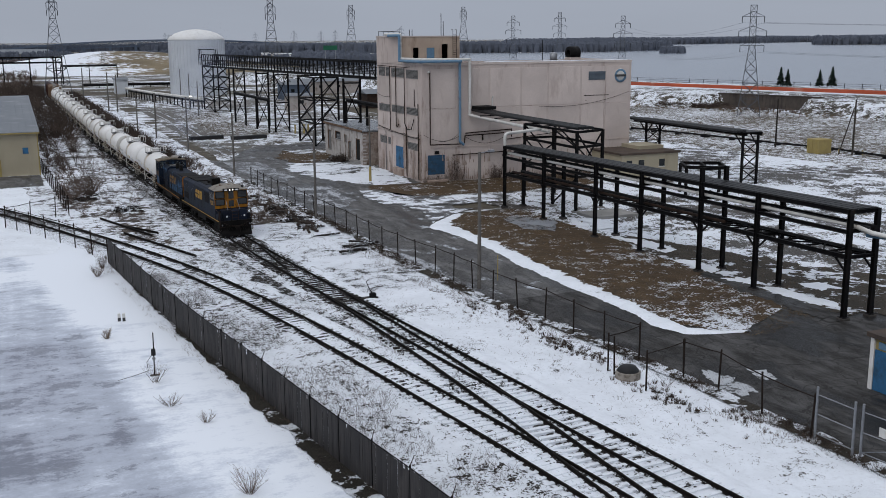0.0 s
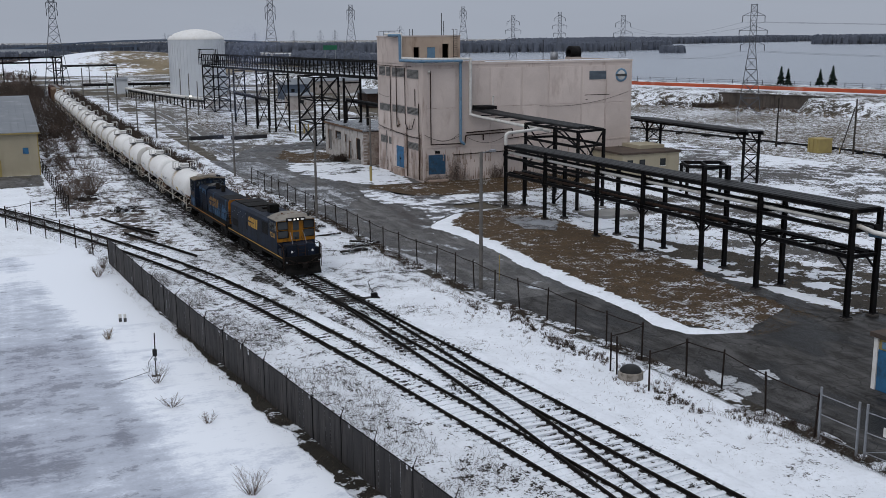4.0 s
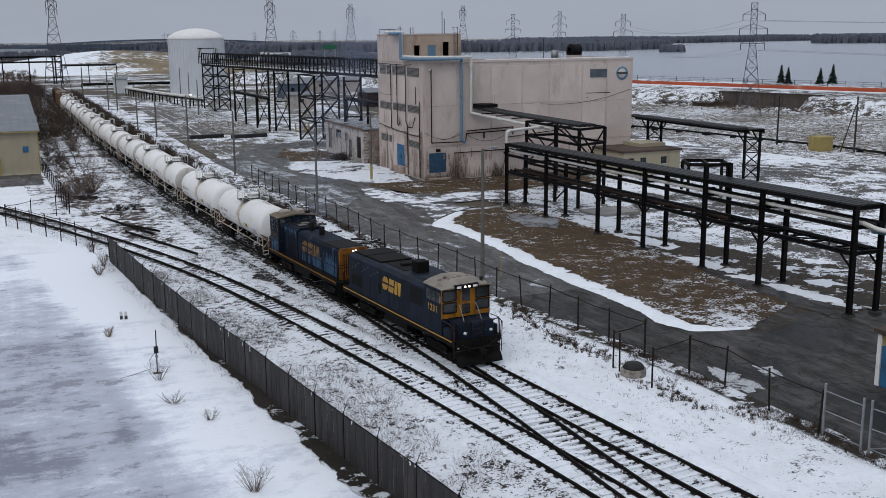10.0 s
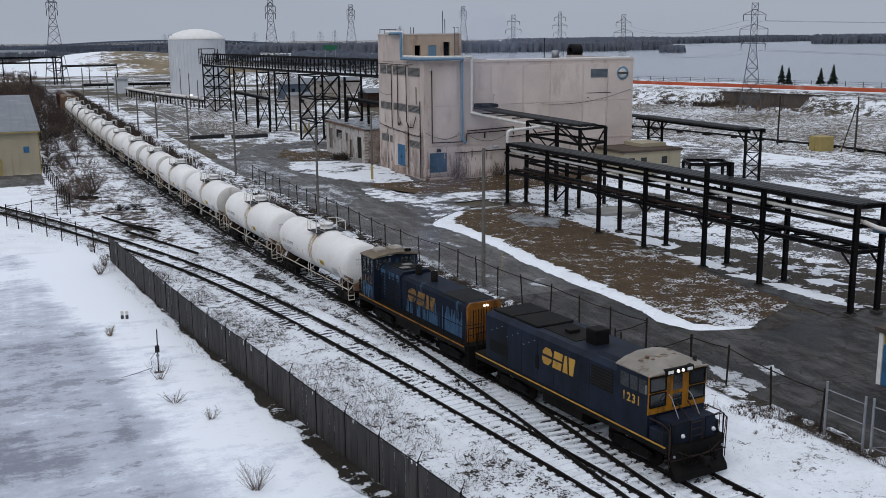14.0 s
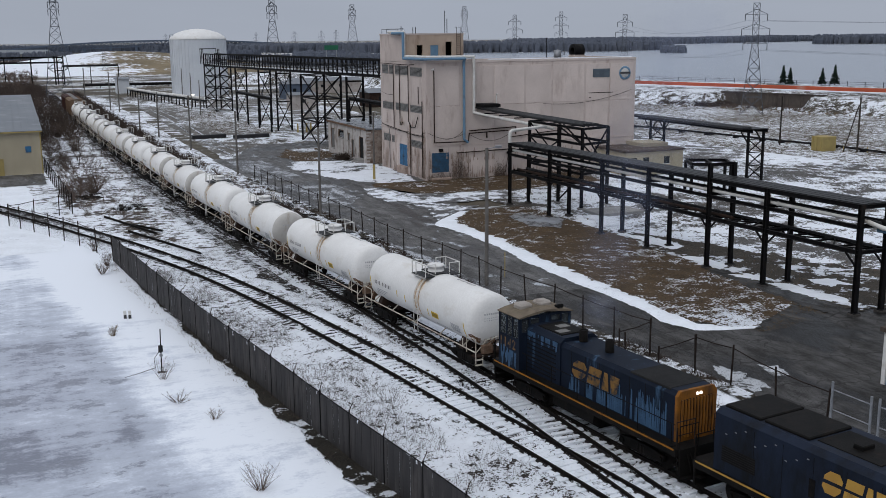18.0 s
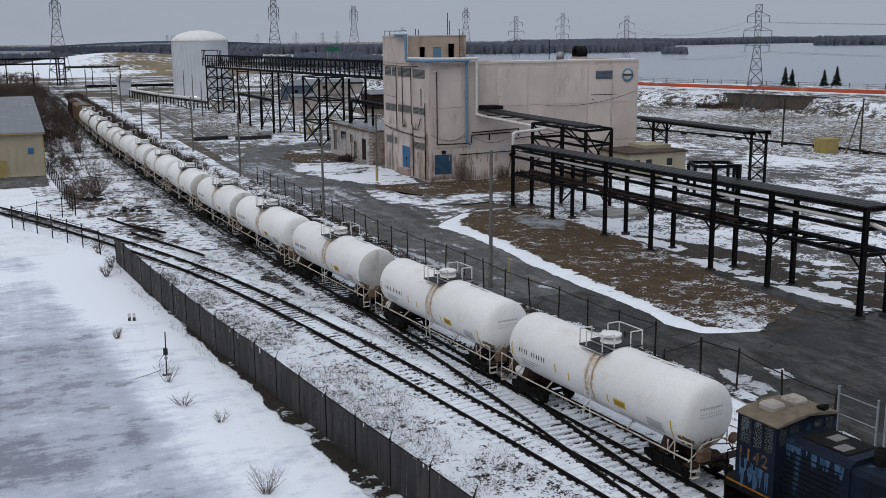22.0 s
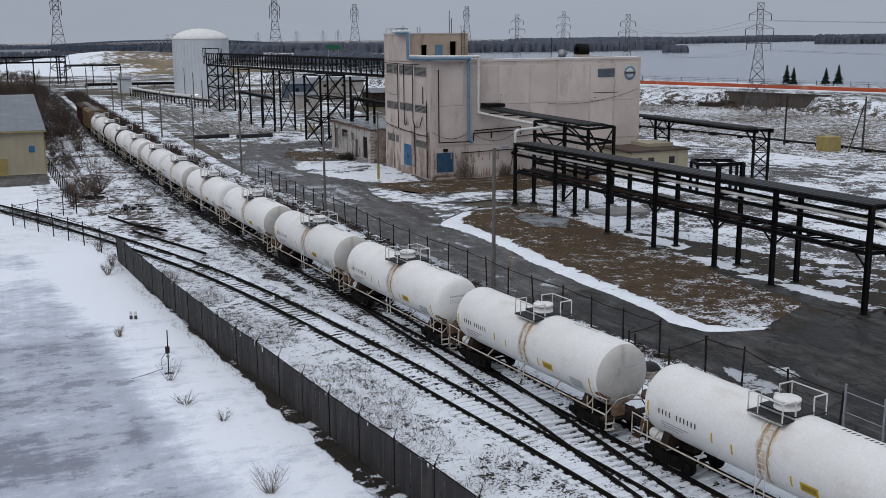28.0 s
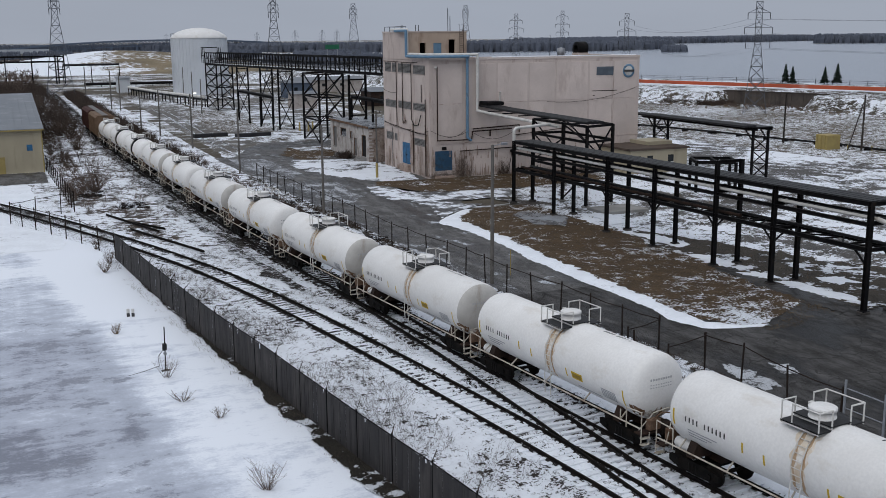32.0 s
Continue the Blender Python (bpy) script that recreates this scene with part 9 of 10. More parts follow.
def cut_wall():
    """A weathered concrete wall set into the slope, in cast bays with a cap."""
    t = thing("retaining_wall", "weathered brown-grey concrete retaining wall in the embankment", "retaining wall")
    a, c = (Vector(BO + BD * k + BE * 21.6) for k in (10, 38))
    d = (c - a).normalized()
    n = Vector((d.y, -d.x, 0))
    k = 9
    for i in range(k):
        p, q = a.lerp(c, (i + 0.01) / k), a.lerp(c, (i + 0.99) / k)
        part("bay", Mesh().beam(p + Vector((0, 0, 1.55)), q + Vector((0, 0, 1.55)), 0.5, 3.3), "old_concrete", t)
        part("buttress", Mesh().beam(p - n * 0.05 + Vector((0, 0, -0.1)), p - n * 0.05 + Vector((0, 0, 3.0)), 0.35), "old_concrete", t)
    part("cap", Mesh().beam(a + Vector((0, 0, 3.3)), c + Vector((0, 0, 3.3)), 0.8, 0.2), "old_concrete", t)


surf("old_concrete", (0.105, 0.088, 0.076), (0.07, 0.060, 0.054), 0.5, 6, 0.95, stain=(0.035, 0.03, 0.028), stain_scale=0.5, stretch=(1, 1, 0.2), vary=0.15)
cut_wall()
red = thing("barrier_fence", "long low orange-red barrier along the embankment", "barrier")
for k in range(40):
    s0 = -140 + k * 8.0
    part("barrier_panel", Mesh().beam(line_at(s0, 40, 3.75), line_at(s0 + 7.96, 40, 3.75), 0.12, 1.1), "orange_red", red)
solid("snow_ridge", Mesh().beam(line_at(-140, 37.6, 3.25), line_at(180, 37.6, 3.25), 2.6, 0.35), "clean_snow", "low ridge of snow before the red barrier", "snow", kind="structure")
shore = thing("shore_fence", "long wire fence on posts along the lake shore", "fence")
for k in range(70):
    s0 = -160 + k * 5.0
    part("post", Mesh().beam(line_at(s0, 66, 2.9), line_at(s0, 66, 4.5), 0.12), "black_steel", shore)
for z in (4.3, 3.8):
    part("wire", Mesh().beam(line_at(-160, 66, z), line_at(190, 66, z), 0.06), "black_steel", shore)
for off, z in ((0.0, 0.4), (0.45, 0.5), (0.9, 0.35)):
    ground_pipe("thin dark pipeline on low stands behind the yard", [(108.6 + off, 165), (112.2 + off, 146.6), (113.9 + off, 130.6), (115.8 + off, 121), (115.3 + off, 109.5), (113 + off, 92)], z, 0.08, "black_steel")
# the lake
solid("lake", Mesh().add([(170, 900, 0.05), (165, 330, 0.05), (230, 330, 0.05), (300, 120, 0.05), (900, -900, 0.05), (3800, -900, 0.05), (3800, 2600, 0.05), (1250, 1620, 0.05), (900, 1500, 0.05), (745, 1035, 0.05), (600, 955, 0.05), (420, 1000, 0.05)], [tuple(range(12))]), "lake_water", "wide grey lake under an overcast sky", "lake", kind="structure")


def woods(name, label, pts, h0, h1, n, deep, seed, z=0.0, material="hazed_wood"):
    """A far strip of bare woods: many small uneven crowns along a line."""
    rng = random.Random(seed)
    m = Mesh()
    P = [Vector((x, y, 0)) for x, y in pts]
    L = [(b - a).length for a, b in zip(P[:-1], P[1:])]
    for k in range(n):
        u = rng.uniform(0, sum(L))
        i = 0
        while u > L[i] and i < len(L) - 1:
            u -= L[i]
            i += 1
        d = (P[i + 1] - P[i]).normalized()
        c = P[i] + d * u + Vector((-d.y, d.x, 0)) * rng.uniform(0, deep)
        big = 0.55 + 0.45 * noise.noise((c.x * 0.006, c.y * 0.006, seed))
        h = rng.uniform(h0, h1) * (0.75 + 0.5 * big)
        r = h * rng.uniform(0.2, 0.42)
        a0 = rng.uniform(0, 6.28)
        k0 = rng.uniform(0.3, 0.55)
        low = [(c.x + r * rng.uniform(0.6, 1.2) * math.cos(a0 + a), c.y + r * rng.uniform(0.6, 1.2) * math.sin(a0 + a), z + h * k0 * rng.uniform(0.8, 1.2)) for a in (0.0, 1.57, 3.14, 4.71)]
        base = [(2 * c.x - p[0], 2 * c.y - p[1], z - 0.2) for p in low]
        m.add(base, [(0, 1, 2, 3)])
        for q in range(4):
            m.add([base[(q + 2) % 4], base[(q + 3) % 4], low[(q + 1) % 4], low[q]], [(0, 1, 2, 3)])
        top = [(c.x + (p[0] - c.x) * 0.62 + 0.15 * r * rng.uniform(-1, 1), c.y + (p[1] - c.y) * 0.62, z + h * rng.uniform(0.78, 0.9)) for p in low]
        for q in range(4):
            m.add([low[q], low[(q + 1) % 4], top[(q + 1) % 4], top[q]], [(0, 1, 2, 3)])
        m.add(top + [(c.x, c.y, z + h)], [(0, 1, 4), (1, 2, 4), (2, 3, 4), (3, 0, 4)])
    return solid(name, m, material, label, "woods", kind="stuff")


# the blue-grey of these woods holds the haze of distance
woods("far_woods", "bare woods behind the plant and on the near shore, haze in their colour", [(-1500, 1900), (-300, 1560), (120, 1450), (300, 1200), (420, 1010), (600, 960), (740, 1030)], 9.0, 11.5, 9000, 130, 1)
woods("far_woods", "bare woods on the far shore, haze in their colour", [(740, 1060), (900, 1505), (1250, 1625), (1800, 1850), (2400, 2100)], 9.0, 13.5, 6000, 140, 2)
woods("far_woods", "bare woods on the far point, haze in their colour", [(1220, 1290), (1420, 1190), (1700, 1120), (2100, 1000)], 10, 15, 3600, 90, 3)
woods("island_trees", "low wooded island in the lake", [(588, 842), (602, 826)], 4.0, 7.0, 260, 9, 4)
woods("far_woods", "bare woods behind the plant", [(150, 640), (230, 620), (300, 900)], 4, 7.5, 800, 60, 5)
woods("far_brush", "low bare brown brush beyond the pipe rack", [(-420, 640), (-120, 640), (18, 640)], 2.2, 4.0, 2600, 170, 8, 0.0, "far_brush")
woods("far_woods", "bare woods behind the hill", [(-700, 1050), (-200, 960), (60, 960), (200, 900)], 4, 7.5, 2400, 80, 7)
solid("far_bank", Mesh().add([(1180, 1300, 0.2), (1500, 1130, 0.2), (2500, 850, 0.2), (2600, 1200, 0.2), (1600, 1330, 0.2)], [(0, 1, 2, 3, 4)]), "snow_far", "far wooded point reaching into the lake", "ground", kind="structure")


def hill():
    m = Mesh()
    cx, cy = 66, 640
    n, w = 20, 36
    for j in range(n + 1):
        for k in range(w):
            a = k * 2 * math.pi / w
            u = j / n
            m.v.append((cx + 150 * u * math.cos(a) * 0.75, cy + 120 * u * math.sin(a), 10.5 * (0.5 + 0.5 * math.cos(math.pi * u)) + 0.8 * noise.noise((u * 3 * math.cos(a), u * 3 * math.sin(a), 1)) * (1 - u) - 0.1))
    for j in range(n):
        for k in range(w):
            m.f.append([j * w + k, (j + 1) * w + k, (j + 1) * w + (k + 1) % w, j * w + (k + 1) % w])
            m.s.append(True)
    solid("hill", m, "hill_mat", "broad low hill of dry grass and melting snow", "hill", kind="structure")


cover("hill_mat", SNOW, (0.13, 0.10, 0.06), (0.21, 0.165, 0.10), big=0.012, mid=0.05, fine=0.4, lo=0.56, hi=0.64, rims=(("X", 75, 5, 0.35),))
hill()


def far_bridge():
    b = thing("road_bridge", "long blue-grey steel truss bridge on piers far away", "bridge")
    n = 78
    pts = []
    for k in range(n + 1):
        x = -60 + 410 * k / n
        pts.append(Vector((x, 1400 - 0.08 * x, 15.0 - ((x - 200) / 62) ** 2)))
    for k in range(n):
        p, q = pts[k], pts[k + 1]
        part("deck", Mesh().beam(p, q, 9, 2.0), "bridge_blue", b)
        part("truss", Mesh().beam(p - Vector((0, 0, 7)), q - Vector((0, 0, 7)), 1.3).beam(p, q - Vector((0, 0, 7)), 0.8).beam(p - Vector((0, 0, 7)), q, 0.8).beam(p - Vector((0, 0, 7)), p, 0.8), "bridge_blue", b)
        if k % 6 == 0:
            part("pier", Mesh().box(p.x - 1.5, p.y - 1.5, -0.2, p.x + 1.5, p.y + 1.5, p.z - 5.5), "bridge_blue", b)


far_bridge()


def pylon_master(h, label, base, arms, knee=0.62):
    t = thing("pylon", label, "pylon", "transmission towers")
    wb, wt = base * h, 0.055 * h

    def half(z):
        u = z / h
        return (wb + (wt - wb) * u / knee) * 0.5 if u < knee else wt * 0.5
    lv = [0, 0.16, 0.30, 0.42, 0.52, 0.62, 0.70, 0.78, 0.86, 0.94, 1.0]
    th = 0.0036 * h
    for sx in (-1, 1):
        for sy in (-1, 1):
            m = Mesh()
            for a, c in zip(lv[:-1], lv[1:]):
                m.beam((sx * half(a * h), sy * half(a * h), a * h), (sx * half(c * h), sy * half(c * h), c * h), th * 1.5)
            tagged(part("leg", m, "lattice", t), kind="stuff")
    for i, (a, c) in enumerate(zip(lv[:-1], lv[1:])):
        za, zc, ha, hc = a * h, c * h, half(a * h), half(c * h)
        m = Mesh()
        for s in (-1, 1):
            m.beam((-ha, s * ha, za), (hc, s * hc, zc), th).beam((ha, s * ha, za), (-hc, s * hc, zc), th)
            m.beam((s * ha, -ha, za), (s * hc, hc, zc), th).beam((s * ha, ha, za), (s * hc, -hc, zc), th)
            m.beam((-hc, s * hc, zc), (hc, s * hc, zc), th)
        tagged(part("bracing", m, "lattice", t), kind="stuff")
    for u, wv in arms:
        m = Mesh()
        for s in (-1, 1):
            for sy in (-1, 1):
                m.beam((0, sy * wt * 0.5, u * h), (s * wv * h, 0, u * h), th).beam((0, sy * wt * 0.5, (u + 0.045) * h), (s * wv * h, 0, u * h), th)
        tagged(part("crossarm", m, "lattice", t), kind="stuff")
        for s in (-1, 1):
            part("insulator", Mesh().tube((s * wv * h, 0, u * h), (s * wv * h, 0, (u - 0.055) * h), th * 0.9, 6), "dark_pipe", t)
    return t


ARMS = ((0.64, 0.105), (0.77, 0.122), (0.90, 0.097))
PY = pylon_master(25.0, "grey steel lattice transmission tower with three wide crossarms", 0.205, ARMS)
PY.matrix_world = pose(150.4, 181.6, 0, 0, 0, -40)
PY.scale = (0.953, 0.953, 0.953)
MAST = pylon_master(25.0, "slender grey lattice tower with short crossarms", 0.27, ((0.86, 0.05), (0.93, 0.05)), 0.8)
MAST.matrix_world = pose(15, 330, 0, 0, 0, -3)
MAST.scale = (1.21, 1.21, 1.21)
for x, y, s, rz in ((71, 291, 1.12, -14), (130, 399, 1.20, -18), (213, 474, 1.27, -24)):
    c = copy_thing(MAST, pose(x, y, 0, 0, 0, rz))
    c.scale = (s, s, s)
for x, y, s, rz in ((190, 374, 1.02, -27), (256, 453, 1.15, -29), (179, 277, 0.94, -33), (232, 870, 0.92, -15), (282, 959, 0.94, -16), (325, 1051, 0.98, -17), (245, 1072, 0.91, -13), (319, 842, 1.05, -21), (48, 558, 0.62, -5), (170, 1188, 0.90, -8)):
    c = copy_thing(PY, pose(x, y, 0, 0, 0, rz))
    c.scale = (s, s, s)


def wires(a, b, sag):
    m = Mesh()
    pts = [Vector(a).lerp(Vector(b), k / 16) - Vector((0, 0, sag * 4 * (k / 16) * (1 - k / 16))) for k in range(17)]
    for p, q in zip(pts[:-1], pts[1:]):
        m.tube(p, q, 0.022, 3, caps=False)
    return m


line = thing("power_line", "thin sagging transmission wires between the towers", "power line")
for u, wv in ARMS:
    for s in (-1, 1):
        h0 = 23.8
        a = Matrix.Translation((150.4, 181.6, 0)) @ pose(0, 0, 0, 0, 0, -40) @ Vector((s * wv * h0, 0, (u - 0.055) * h0))
        c = Matrix.Translation((179, 277, 0)) @ pose(0, 0, 0, 0, 0, -33) @ Vector((s * wv * 23.5, 0, (u - 0.055) * 23.5))
        e = Vector((260, -60, (u - 0.055) * 27)) + Vector((s * wv * 20, s * wv * 20, 0))
        tagged(part("wire", wires(a, c, 2.5), "lattice", line), kind="stuff")
        tagged(part("wire", wires(a, e, 3), "lattice", line), kind="stuff")

# sheds and tanks far behind the trestle
for label, x0, y0, x1, y1, h, mat in (("low grey-blue plant shed behind the pipe bridge", 74, 292, 82, 298, 4.2, "bridge_blue"), ("small tan hut behind the pipe bridge", 64, 246, 70, 251, 3.6, "brick_annex"), ("small white hut by the pipeline", 33.5, 352, 37.5, 357, 4.5, "silo_white"), ("low brick plant building behind the pipe bridge", 84, 318, 106, 326, 3.8, "brick_annex"), ("pale warehouse far behind the train", -20, 1000, 40, 1030, 5, "concrete"), ("small rusty shed in the plant yard", 84, 246, 96, 254, 3.6, "rust_steel")):
    t = thing("plant_shed", label, "shed", "plant sheds")
    part("wall", Mesh().box(x0, y0, -0.1, x1, y1, h), mat, t)
    part("roof", Mesh().prism([(y0 - 0.4, h), (y1 + 0.4, h), ((y0 + y1) / 2, h + 0.12 * (y1 - y0))], x0 - 0.4, x1 + 0.4, "x"), "metal_roof", t)
    n = int((x1 - x0) / 6)
    for k in range(n):
        x = x0 + 3 + k * 6
        part("window", Mesh().box(x - 0.5, y0 - 0.05, h * 0.48, x + 0.5, y0 + 0.02, h * 0.7), "dark_glass", t)
green = thing("road_sign", "green highway sign far behind the pipe bridge", "sign", at=(170, 560, 0))
part("panel", Mesh().box(-4, -0.1, 10.5, 4, 0.1, 13), "green_paint", green)
for sx in (-3, 3):
    part("post", Mesh().beam((sx, 0, 0), (sx, 0, 10.5), 0.4), "galv", green)


# ---- plants ----
def evergreen(x, y, h, seed, z=3.2):
    rng = random.Random(seed)
    t = thing("spruce", "dark evergreen spruce on the embankment", "tree", "spruces", (x, y, z))
    part("trunk", Mesh().tube((0, 0, -0.2), (0, 0, h * 0.95), 0.12, 8, 0.03), "bark", t)
    m = Mesh()
    for k in range(26):
        u = k / 26
        zz = h * (0.1 + 0.88 * u)
        r = (1 - u) * h * 0.24 * rng.uniform(0.75, 1.15) + 0.1
        for j in range(9):
            a = rng.uniform(0, 6.28)
            rr = r * rng.uniform(0.6, 1.15)
            c, s = math.cos(a), math.sin(a)
            w = 0.16 * h * 0.3
            m.add([(0, 0, zz + 0.12 * h * 0.3), (rr * c - w * s, rr * s + w * c, zz - rr * 0.3), (rr * 1.15 * c, rr * 1.15 * s, zz - rr * 0.42), (rr * c + w * s, rr * s - w * c, zz - rr * 0.3), (rr * 0.5 * c, rr * 0.5 * s, zz - rr * 0.35)], [(0, 1, 2), (0, 2, 3), (4, 2, 1), (4, 3, 2), (0, 4, 1), (0, 3, 4)])
    part("crown", m, "evergreen", t)


for x, y, h, sd in ((205.0, 234.4, 6.6, 1), (206.3, 233.0, 5.8, 2), (211.3, 225.7, 5.8, 3), (214.0, 223.8, 6.9, 4)):
    evergreen(x, y, h * 0.82, sd)


def twig_bush(m, x, y, h, spread, n, rng, r=0.012, z=0.0, fork=2):
    for k in range(n):
        a = rng.uniform(0, 2 * math.pi)
        s = spread * math.sqrt(rng.random())
        p = Vector((x + 0.15 * s * math.cos(a), y + 0.15 * s * math.sin(a), z - 0.03))
        q = Vector((x + s * math.cos(a), y + s * math.sin(a), z + h * rng.uniform(0.45, 1.0)))
        mid = p.lerp(q, 0.5) + Vector((rng.uniform(-1, 1), rng.uniform(-1, 1), 0)) * 0.08 * h
        m.tube(p, mid, r, 3, r * 0.8, False)
        m.tube(mid, q, r * 0.8, 3, r * 0.4, False)
        for f in range(fork):
            e = mid.lerp(q, rng.uniform(0.1, 0.8))
            m.tube(e, e + Vector((rng.uniform(-1, 1), rng.uniform(-1, 1), rng.uniform(0.2, 1))) * h * 0.28, r * 0.6, 3, r * 0.3, False)


def bush(label, x, y, h, spread, n, seed, material="twig", name="bare_bush", r=0.012):
    m = Mesh()
    twig_bush(m, 0, 0, h, spread, n, random.Random(seed), r)
    t = thing(name, label, "bush", "bare bushes", (x, y, 0))
    part("twig_crown", m, material, t)


log_heap(LOGS, 33)
bush("small bare shrub standing in the snow", 6.0, 52.8, 1.15, 0.75, 30, 1, "twig", "bare_bush", 0.007)
bush("small bare shrub standing in the snow", 7.6, 37.6, 1.2, 0.8, 44, 2, "twig", "bare_bush", 0.008)
bush("dry tuft in the snow", 4.4, 62.2, 0.7, 0.4, 30, 3, "twig_tan", "dry_tuft")
bush("small bare shrub lying over in the snow", 6.2, 49.0, 0.6, 0.9, 22, 4)
bush("small bare shrub standing in the snow", 7.4, 46.0, 0.6, 0.5, 18, 5)
bush("dry tuft in the snow", 5.3, 79.6, 1.0, 0.6, 40, 6)
bush("dry tuft in the snow", 5.9, 82.6, 1.1, 0.6, 40, 7)
bush("dry tuft in the snow", 5.4, 88.8, 1.1, 0.7, 36, 8)
bush("large bare brown bush beside the track", 8.1, 123.5, 2.6, 2.3, 190, 9, "twig", "bare_bush", 0.013)
bush("large bare brown bush beside the track", 6.2, 121.5, 1.7, 1.9, 130, 10, "twig", "bare_bush", 0.012)
bush("bare bush beside the track", 9.3, 172.0, 3.0, 2.0, 120, 11, "twig", "bare_bush", 0.018)
bush("bare bush beside the track", 8.0, 198.3, 3.0, 2.4, 120, 12, "twig", "bare_bush", 0.02)


def bare_tree(x, y, h, seed):
    rng = random.Random(seed)
    t = thing("bare_tree", "small bare tree with fine brown branches beside the track", "tree", "bare trees", (x, y, 0))
    m, c = Mesh(), Mesh()
    def grow(p, d, l, r, k):
        q = p + d * l
        (m if k > 2 else c).tube(p, q, r, 5 if k > 2 else 3, r * 0.65, False)
        if k == 0:
            return
        for i in range(3 if k > 1 else 4):
            e = (d + Vector((rng.uniform(-1, 1), rng.uniform(-1, 1), rng.uniform(-0.2, 0.9))) * 0.6).normalized()
            grow(p.lerp(q, rng.uniform(0.6, 1.0)), e, l * rng.uniform(0.55, 0.8), r * 0.55, k - 1)
    for s in range(2):
        grow(Vector((0.1 * s, 0, -0.1)), Vector((rng.uniform(-0.2, 0.2), rng.uniform(-0.2, 0.2), 1)).normalized(), h * 0.36, 0.05 * h / 4, 4)
    part("trunk", m, "bark", t)
    part("crown", c, "twig", t)


for x, y, h, sd in ((8.6, 124.2, 4.8, 1), (9.6, 173.0, 4.6, 2), (8.4, 152.0, 4.0, 3), (-4.0, 330.0, 9.0, 4), (3.0, 300, 8.0, 5), (-12, 350, 10, 6), (6.5, 250, 6.0, 7), (-20, 320, 9, 8)):
    bare_tree(x, y, h, sd)


WEEDS = ((27.6, 59.8), (28.8, 56.4), (28.6, 53.8), (28.5, 50.7), (28.3, 49.4), (28.9, 48.6), (29.2, 47.0), (28.7, 40.2), (29.1, 38.7), (30.6, 36.5))


def thicket(label, seed, places, h, n, r, material="twig", name="thicket"):
    rng = random.Random(seed)
    m = Mesh()
    for x, y in places(rng):
        twig_bush(m, x, y, h * rng.uniform(0.5, 1.2), h * rng.uniform(0.4, 0.8), n, rng, r, 0, 1)
    return solid(name, m, material, label, "brush", kind="stuff")


thicket("dense brown brush between the track and the yard", 21, lambda g: [(main_x(y) + g.uniform(2.9, 7.5), y) for y in [g.uniform(140, 345) for k in range(820)]], 1.8, 22, 0.024, "twig_dark")
thicket("brown brush and dead stalks beside the track", 22, lambda g: [(main_x(y) + g.uniform(3.2, 9.2), y) for y in [g.uniform(98, 152) for k in range(190)]], 0.9, 16, 0.013)
thicket("dense brown brush beyond the shed", 23, lambda g: [(g.uniform(-30, 11.5 - (y - 190) * 0.0), y) for y in [g.uniform(192, 400) for k in range(1500)]], 3.1, 17, 0.032, "twig_dark")
thicket("bare brown brush beyond the far pipe rack", 26, lambda g: [(g.uniform(-110, 0.035 * y - 4), y) for y in [g.uniform(400, 600) for k in range(900)]], 2.6, 14, 0.06)
thicket("brown brush beside the shed fence", 24, lambda g: [(g.uniform(4.6, 7.5), g.uniform(112, 200)) for k in range(170)], 1.1, 16, 0.014)
thicket("dead stalks in the snow beside the track", 25, lambda g: [(g.uniform(6.0, 14.0), g.uniform(100, 200)) for k in range(240)], 0.8, 8, 0.011)


def stalks(label, seed, n, fx0, fx1, y0, y1, h, material, r=0.008):
    rng = random.Random(seed)
    m = Mesh()
    while n:
        y = rng.uniform(y0, y1)
        x = rng.uniform(fx0(y), fx1(y))
        if noise.noise((x * 0.25, y * 0.25, seed)) < -0.05 or min(abs(x - main_x(y)), abs(x - siding_x(min(y, 128)))) < 1.3:
            n -= 1 if rng.random() < 0.3 else 0
            continue
        n -= 1
        hh = h * rng.uniform(0.3, 1.2)
        for i in range(rng.randint(1, 4)):
            a, l = rng.uniform(0, 6.28), rng.uniform(0.1, 0.9)
            bx, by = x + rng.uniform(-0.12, 0.12), y + rng.uniform(-0.12, 0.12)
            mid = Vector((bx + 0.4 * l * hh * math.cos(a), by + 0.4 * l * hh * math.sin(a), hh * rng.uniform(0.3, 0.6)))
            m.tube((bx, by, 0), mid, r, 3, r * 0.8, False)
            a += rng.uniform(-1.2, 1.2)
            m.tube(mid, mid + Vector((l * hh * 0.5 * math.cos(a), l * hh * 0.5 * math.sin(a), hh * rng.uniform(-0.25, 0.5))), r * 0.8, 3, r * 0.4, False)
    solid("dead_stalks", m, material, label, "weeds", kind="stuff")


strip("fence_verge", lambda y: fence_x(y) - 0.35 - 0.3 * abs(noise.noise((y * 0.3, 2, 7))), lambda y: fence_x(y) + 0.65, -60, 128, 0.055, "fence_dirt", "strip of dark dead grass and dirt along the chain-link fence", "ground", 260, 5, 0.25, 91)
thicket("reddish-brown heap of cut brush before the annex", 71, lambda g: [(g.gauss(43.9, 0.7), g.gauss(141.6, 0.9)) for k in range(26)], 1.1, 22, 0.016, "twig_dark")
stalks("dark dead grass along the foot of the chain-link fence", 41, 3000, lambda y: fence_x(y) - 0.5, lambda y: fence_x(y) + 0.6, 24, 100, 0.42, "twig_dark", 0.008)
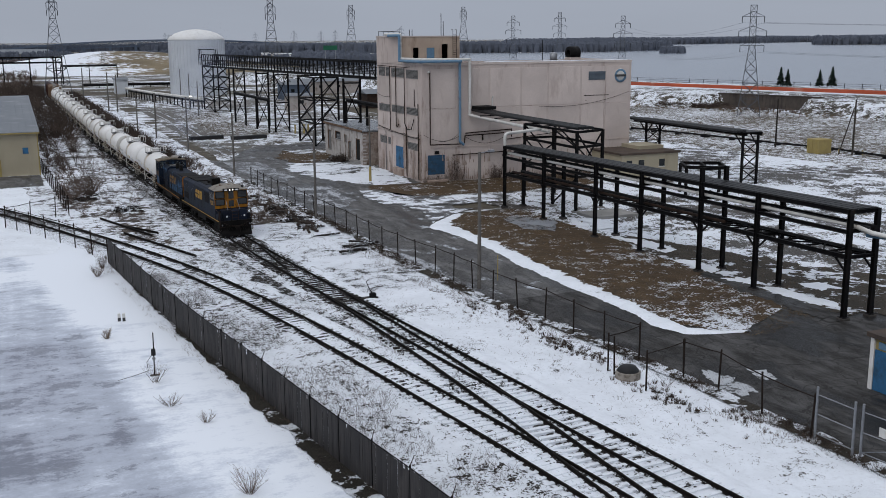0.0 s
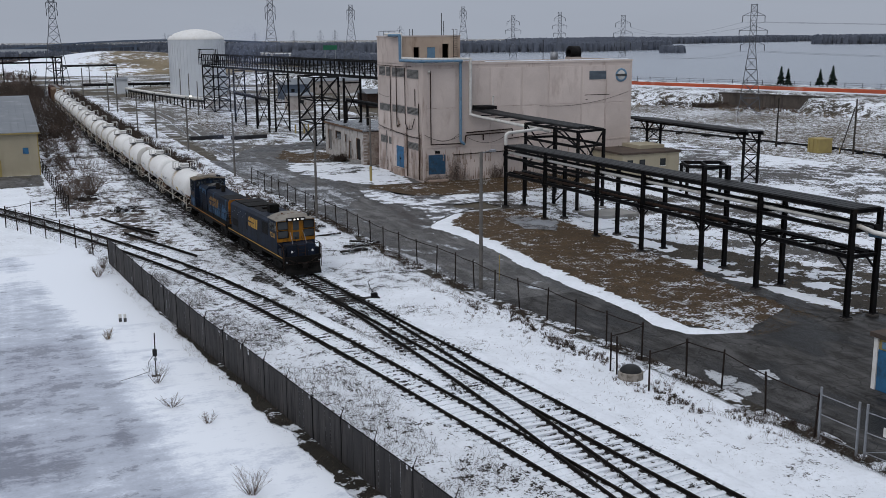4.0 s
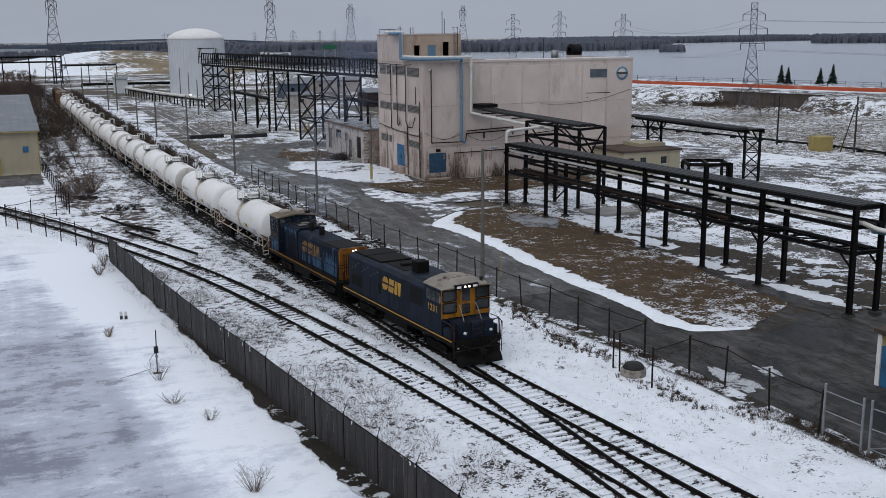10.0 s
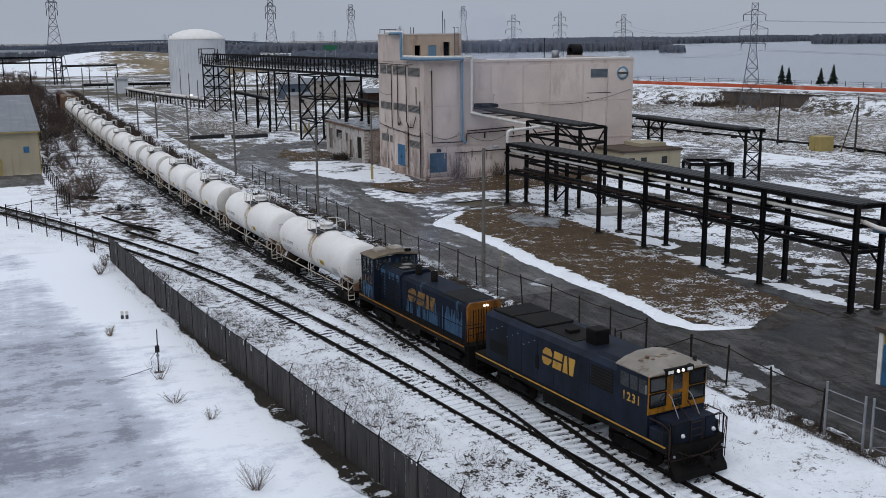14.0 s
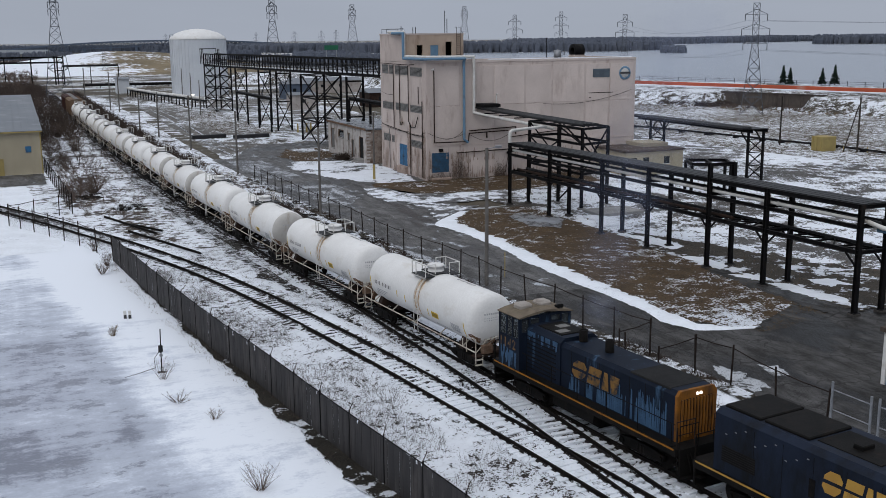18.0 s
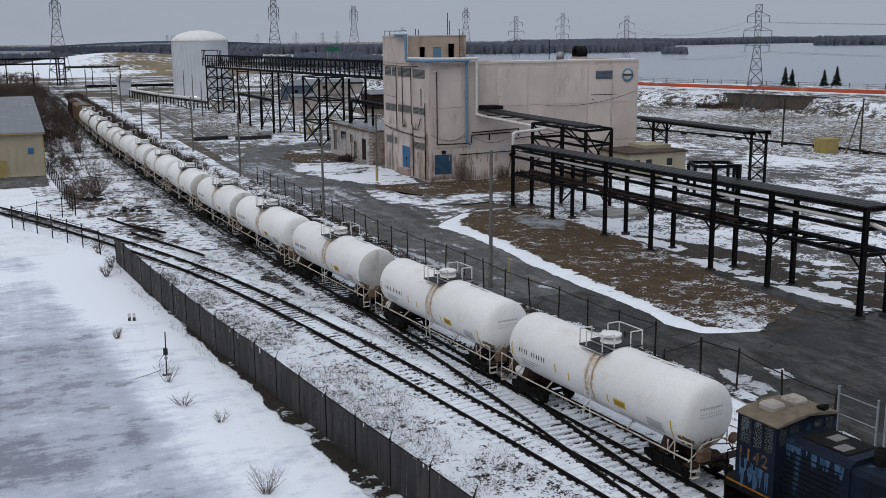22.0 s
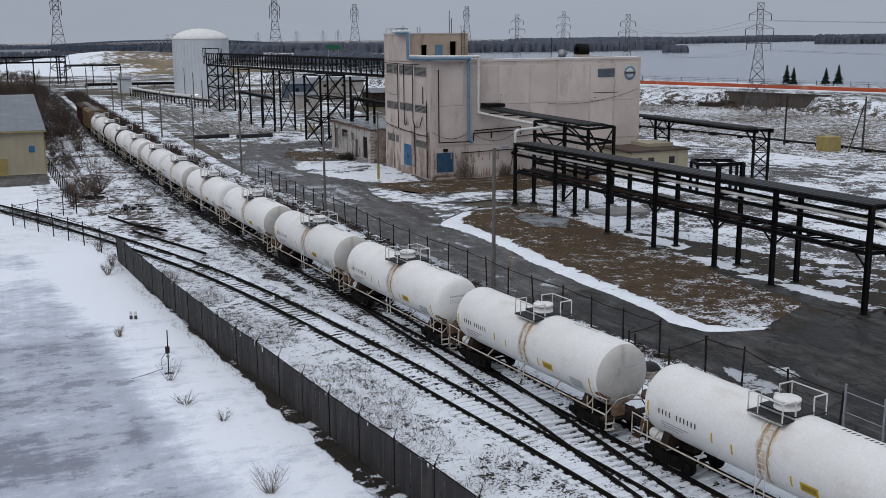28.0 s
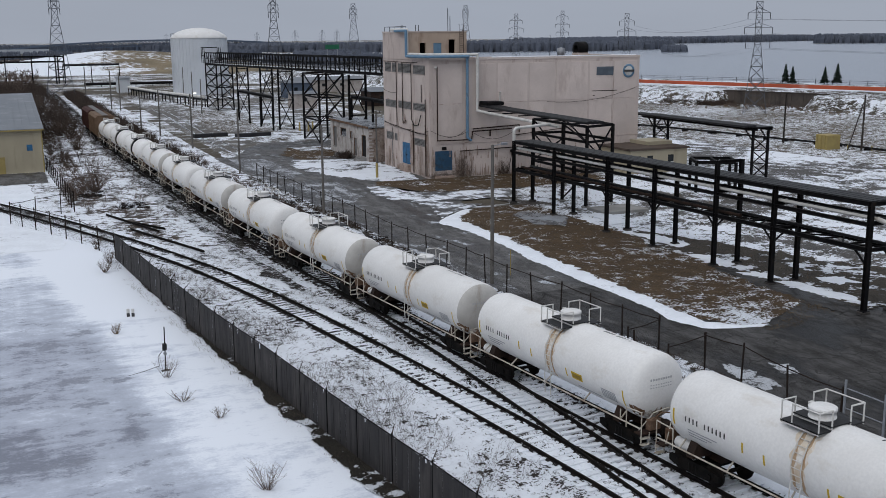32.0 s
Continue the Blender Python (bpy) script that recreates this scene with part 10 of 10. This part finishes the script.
thicket("flattened brown dead weeds beside the fence", 49, lambda g: [(x + g.gauss(0, 0.32), y + g.gauss(0, 0.9)) for x, y in WEEDS for k in range(26)], 0.26, 16, 0.009, "twig_dark")
thicket("low brown dead clumps in the snow by the fence", 47, lambda g: [(fence_x(y) - g.uniform(0.6, 3.2), y) for y in [g.uniform(33, 66) for k in range(46)]], 0.26, 14, 0.008)
thicket("twigs and debris round the manhole", 48, lambda g: [(28.9 + g.uniform(-1.3, 1.6), 43.0 + g.uniform(-2.2, 1.6)) for k in range(26)], 0.28, 12, 0.008)
stalks("scattered dead weeds on the snow beside the fence", 42, 420, lambda y: main_x(y) + 2.2, lambda y: fence_x(y) - 0.8, 30, 62, 0.28, "twig", 0.006)
stalks("brown leaf litter and stubble on the brown plot", 43, 5200, lambda y: grass_w(min(max(y, 47.6), 93)) + 0.3, lambda y: 48.2, 49, 92, 0.10, "leaf_litter", 0.022)
thicket("low brown brush on the embankment slope", 44, lambda g: [tuple((BO + BD * g.uniform(-10, 75) + BE * g.uniform(12.5, 19)).xy) for k in range(260)], 0.9, 16, 0.03)
thicket("dark brush on the embankment before the concrete wall", 46, lambda g: [tuple((BO + BD * g.uniform(-2, 14) + BE * g.uniform(12.0, 20.0)).xy) for k in range(300)], 1.3, 18, 0.03, "twig_dark")
thicket("low brown brush at the foot of the embankment", 45, lambda g: [tuple((BO + BD * g.uniform(-60, 140) + BE * g.uniform(5, 13)).xy) for k in range(260)], 0.8, 12, 0.025, "twig_tan")
stalks("thin dead stalks between the slatted fence and the siding", 31, 4200, lambda y: wall_x(min(y, 85)) + 0.3, lambda y: siding_x(y) - 1.5, 34, 86, 0.55, "twig_dark", 0.005)
stalks("dead weeds along the chain-link fence", 32, 1800, lambda y: fence_x(y) - 2.2, lambda y: fence_x(y) + 0.3, 30, 130, 0.4, "twig", 0.006)
stalks("dead weeds between the tracks", 33, 900, lambda y: siding_x(min(y, 100)) + 1.4, lambda y: main_x(y) - 1.5, 50, 110, 0.4, "twig", 0.005)
stalks("dead weeds along the main track", 34, 400, lambda y: main_x(y) + 1.5, lambda y: fence_x(y) - 2, 60, 120, 0.4, "twig", 0.005)
stalks("dead leaves and grass strewn over the edge of the apron", 50, 650, lambda y: 39.6 + max(0.0, y - 47.6) * 2.4, lambda y: 42.2 + max(0.0, y - 47.0) * 2.9, 46.8, 50.6, 0.09, "twig_tan", 0.014)
stalks("dry grass tufts on the brown plot", 35, 1500, lambda y: grass_w(min(max(y, 47.6), 93)) + 0.3, lambda y: 47.5, 49, 92, 0.25, "twig_tan", 0.012)
stalks("dry weeds at the foot of the board fence", 36, 500, lambda y: wall_x(min(y, 85)) - 1.0, lambda y: wall_x(min(y, 85)) + 0.05, 25, 86, 0.35, "twig", 0.005)
stalks("dead weeds in the snowy yard", 37, 900, lambda y: 50.0, lambda y: 80.0, 50, 112, 0.35, "twig_tan", 0.014)
stalks("dead weeds at the foot of the old building", 38, 500, lambda y: 46.8, lambda y: 70.0, 112.5, 115.6, 0.9, "twig", 0.015)


# ---- what moves ----
def motions():
    times = [0.0] + [0.5 * k for k in range(1, 64)] + [32.0]
    for puff, h, r, lag, side in PUFFS:
        rows = []
        for k, t in enumerate(times):
            y = train_y(57.3 + lag, t)
            x = main_x(y) + side
            rows.append((t, look((x, y, 4.3 + h + 0.25 * math.sin(0.9 * t + h)), (0.0, 0.6, 17.4), 3.0 * t + 40 * h) @ pose(0, 0, 0, 180, 0, 0)))
        walk(puff, rows)
    roll = [0.14 * k for k in range(0, 229)]
    for car, y13 in TRAIN:
        walk(car, [(t, along(train_y(y13, t))) for t in times])
        for tr in [c for c in car.children if c.name.startswith("truck")]:
            for w in tr.children:
                p = w.location.copy()
                r = p.z
                walk(w, [(t, pose(p.x, p.y, p.z, math.degrees((GONE[0] - float(gone(t))) / r), 0, 0)) for t in roll[:229:1] if t <= 32.0] + [(32.0, pose(p.x, p.y, p.z, math.degrees((GONE[0] - GONE[-1]) / r), 0, 0))])


motions()
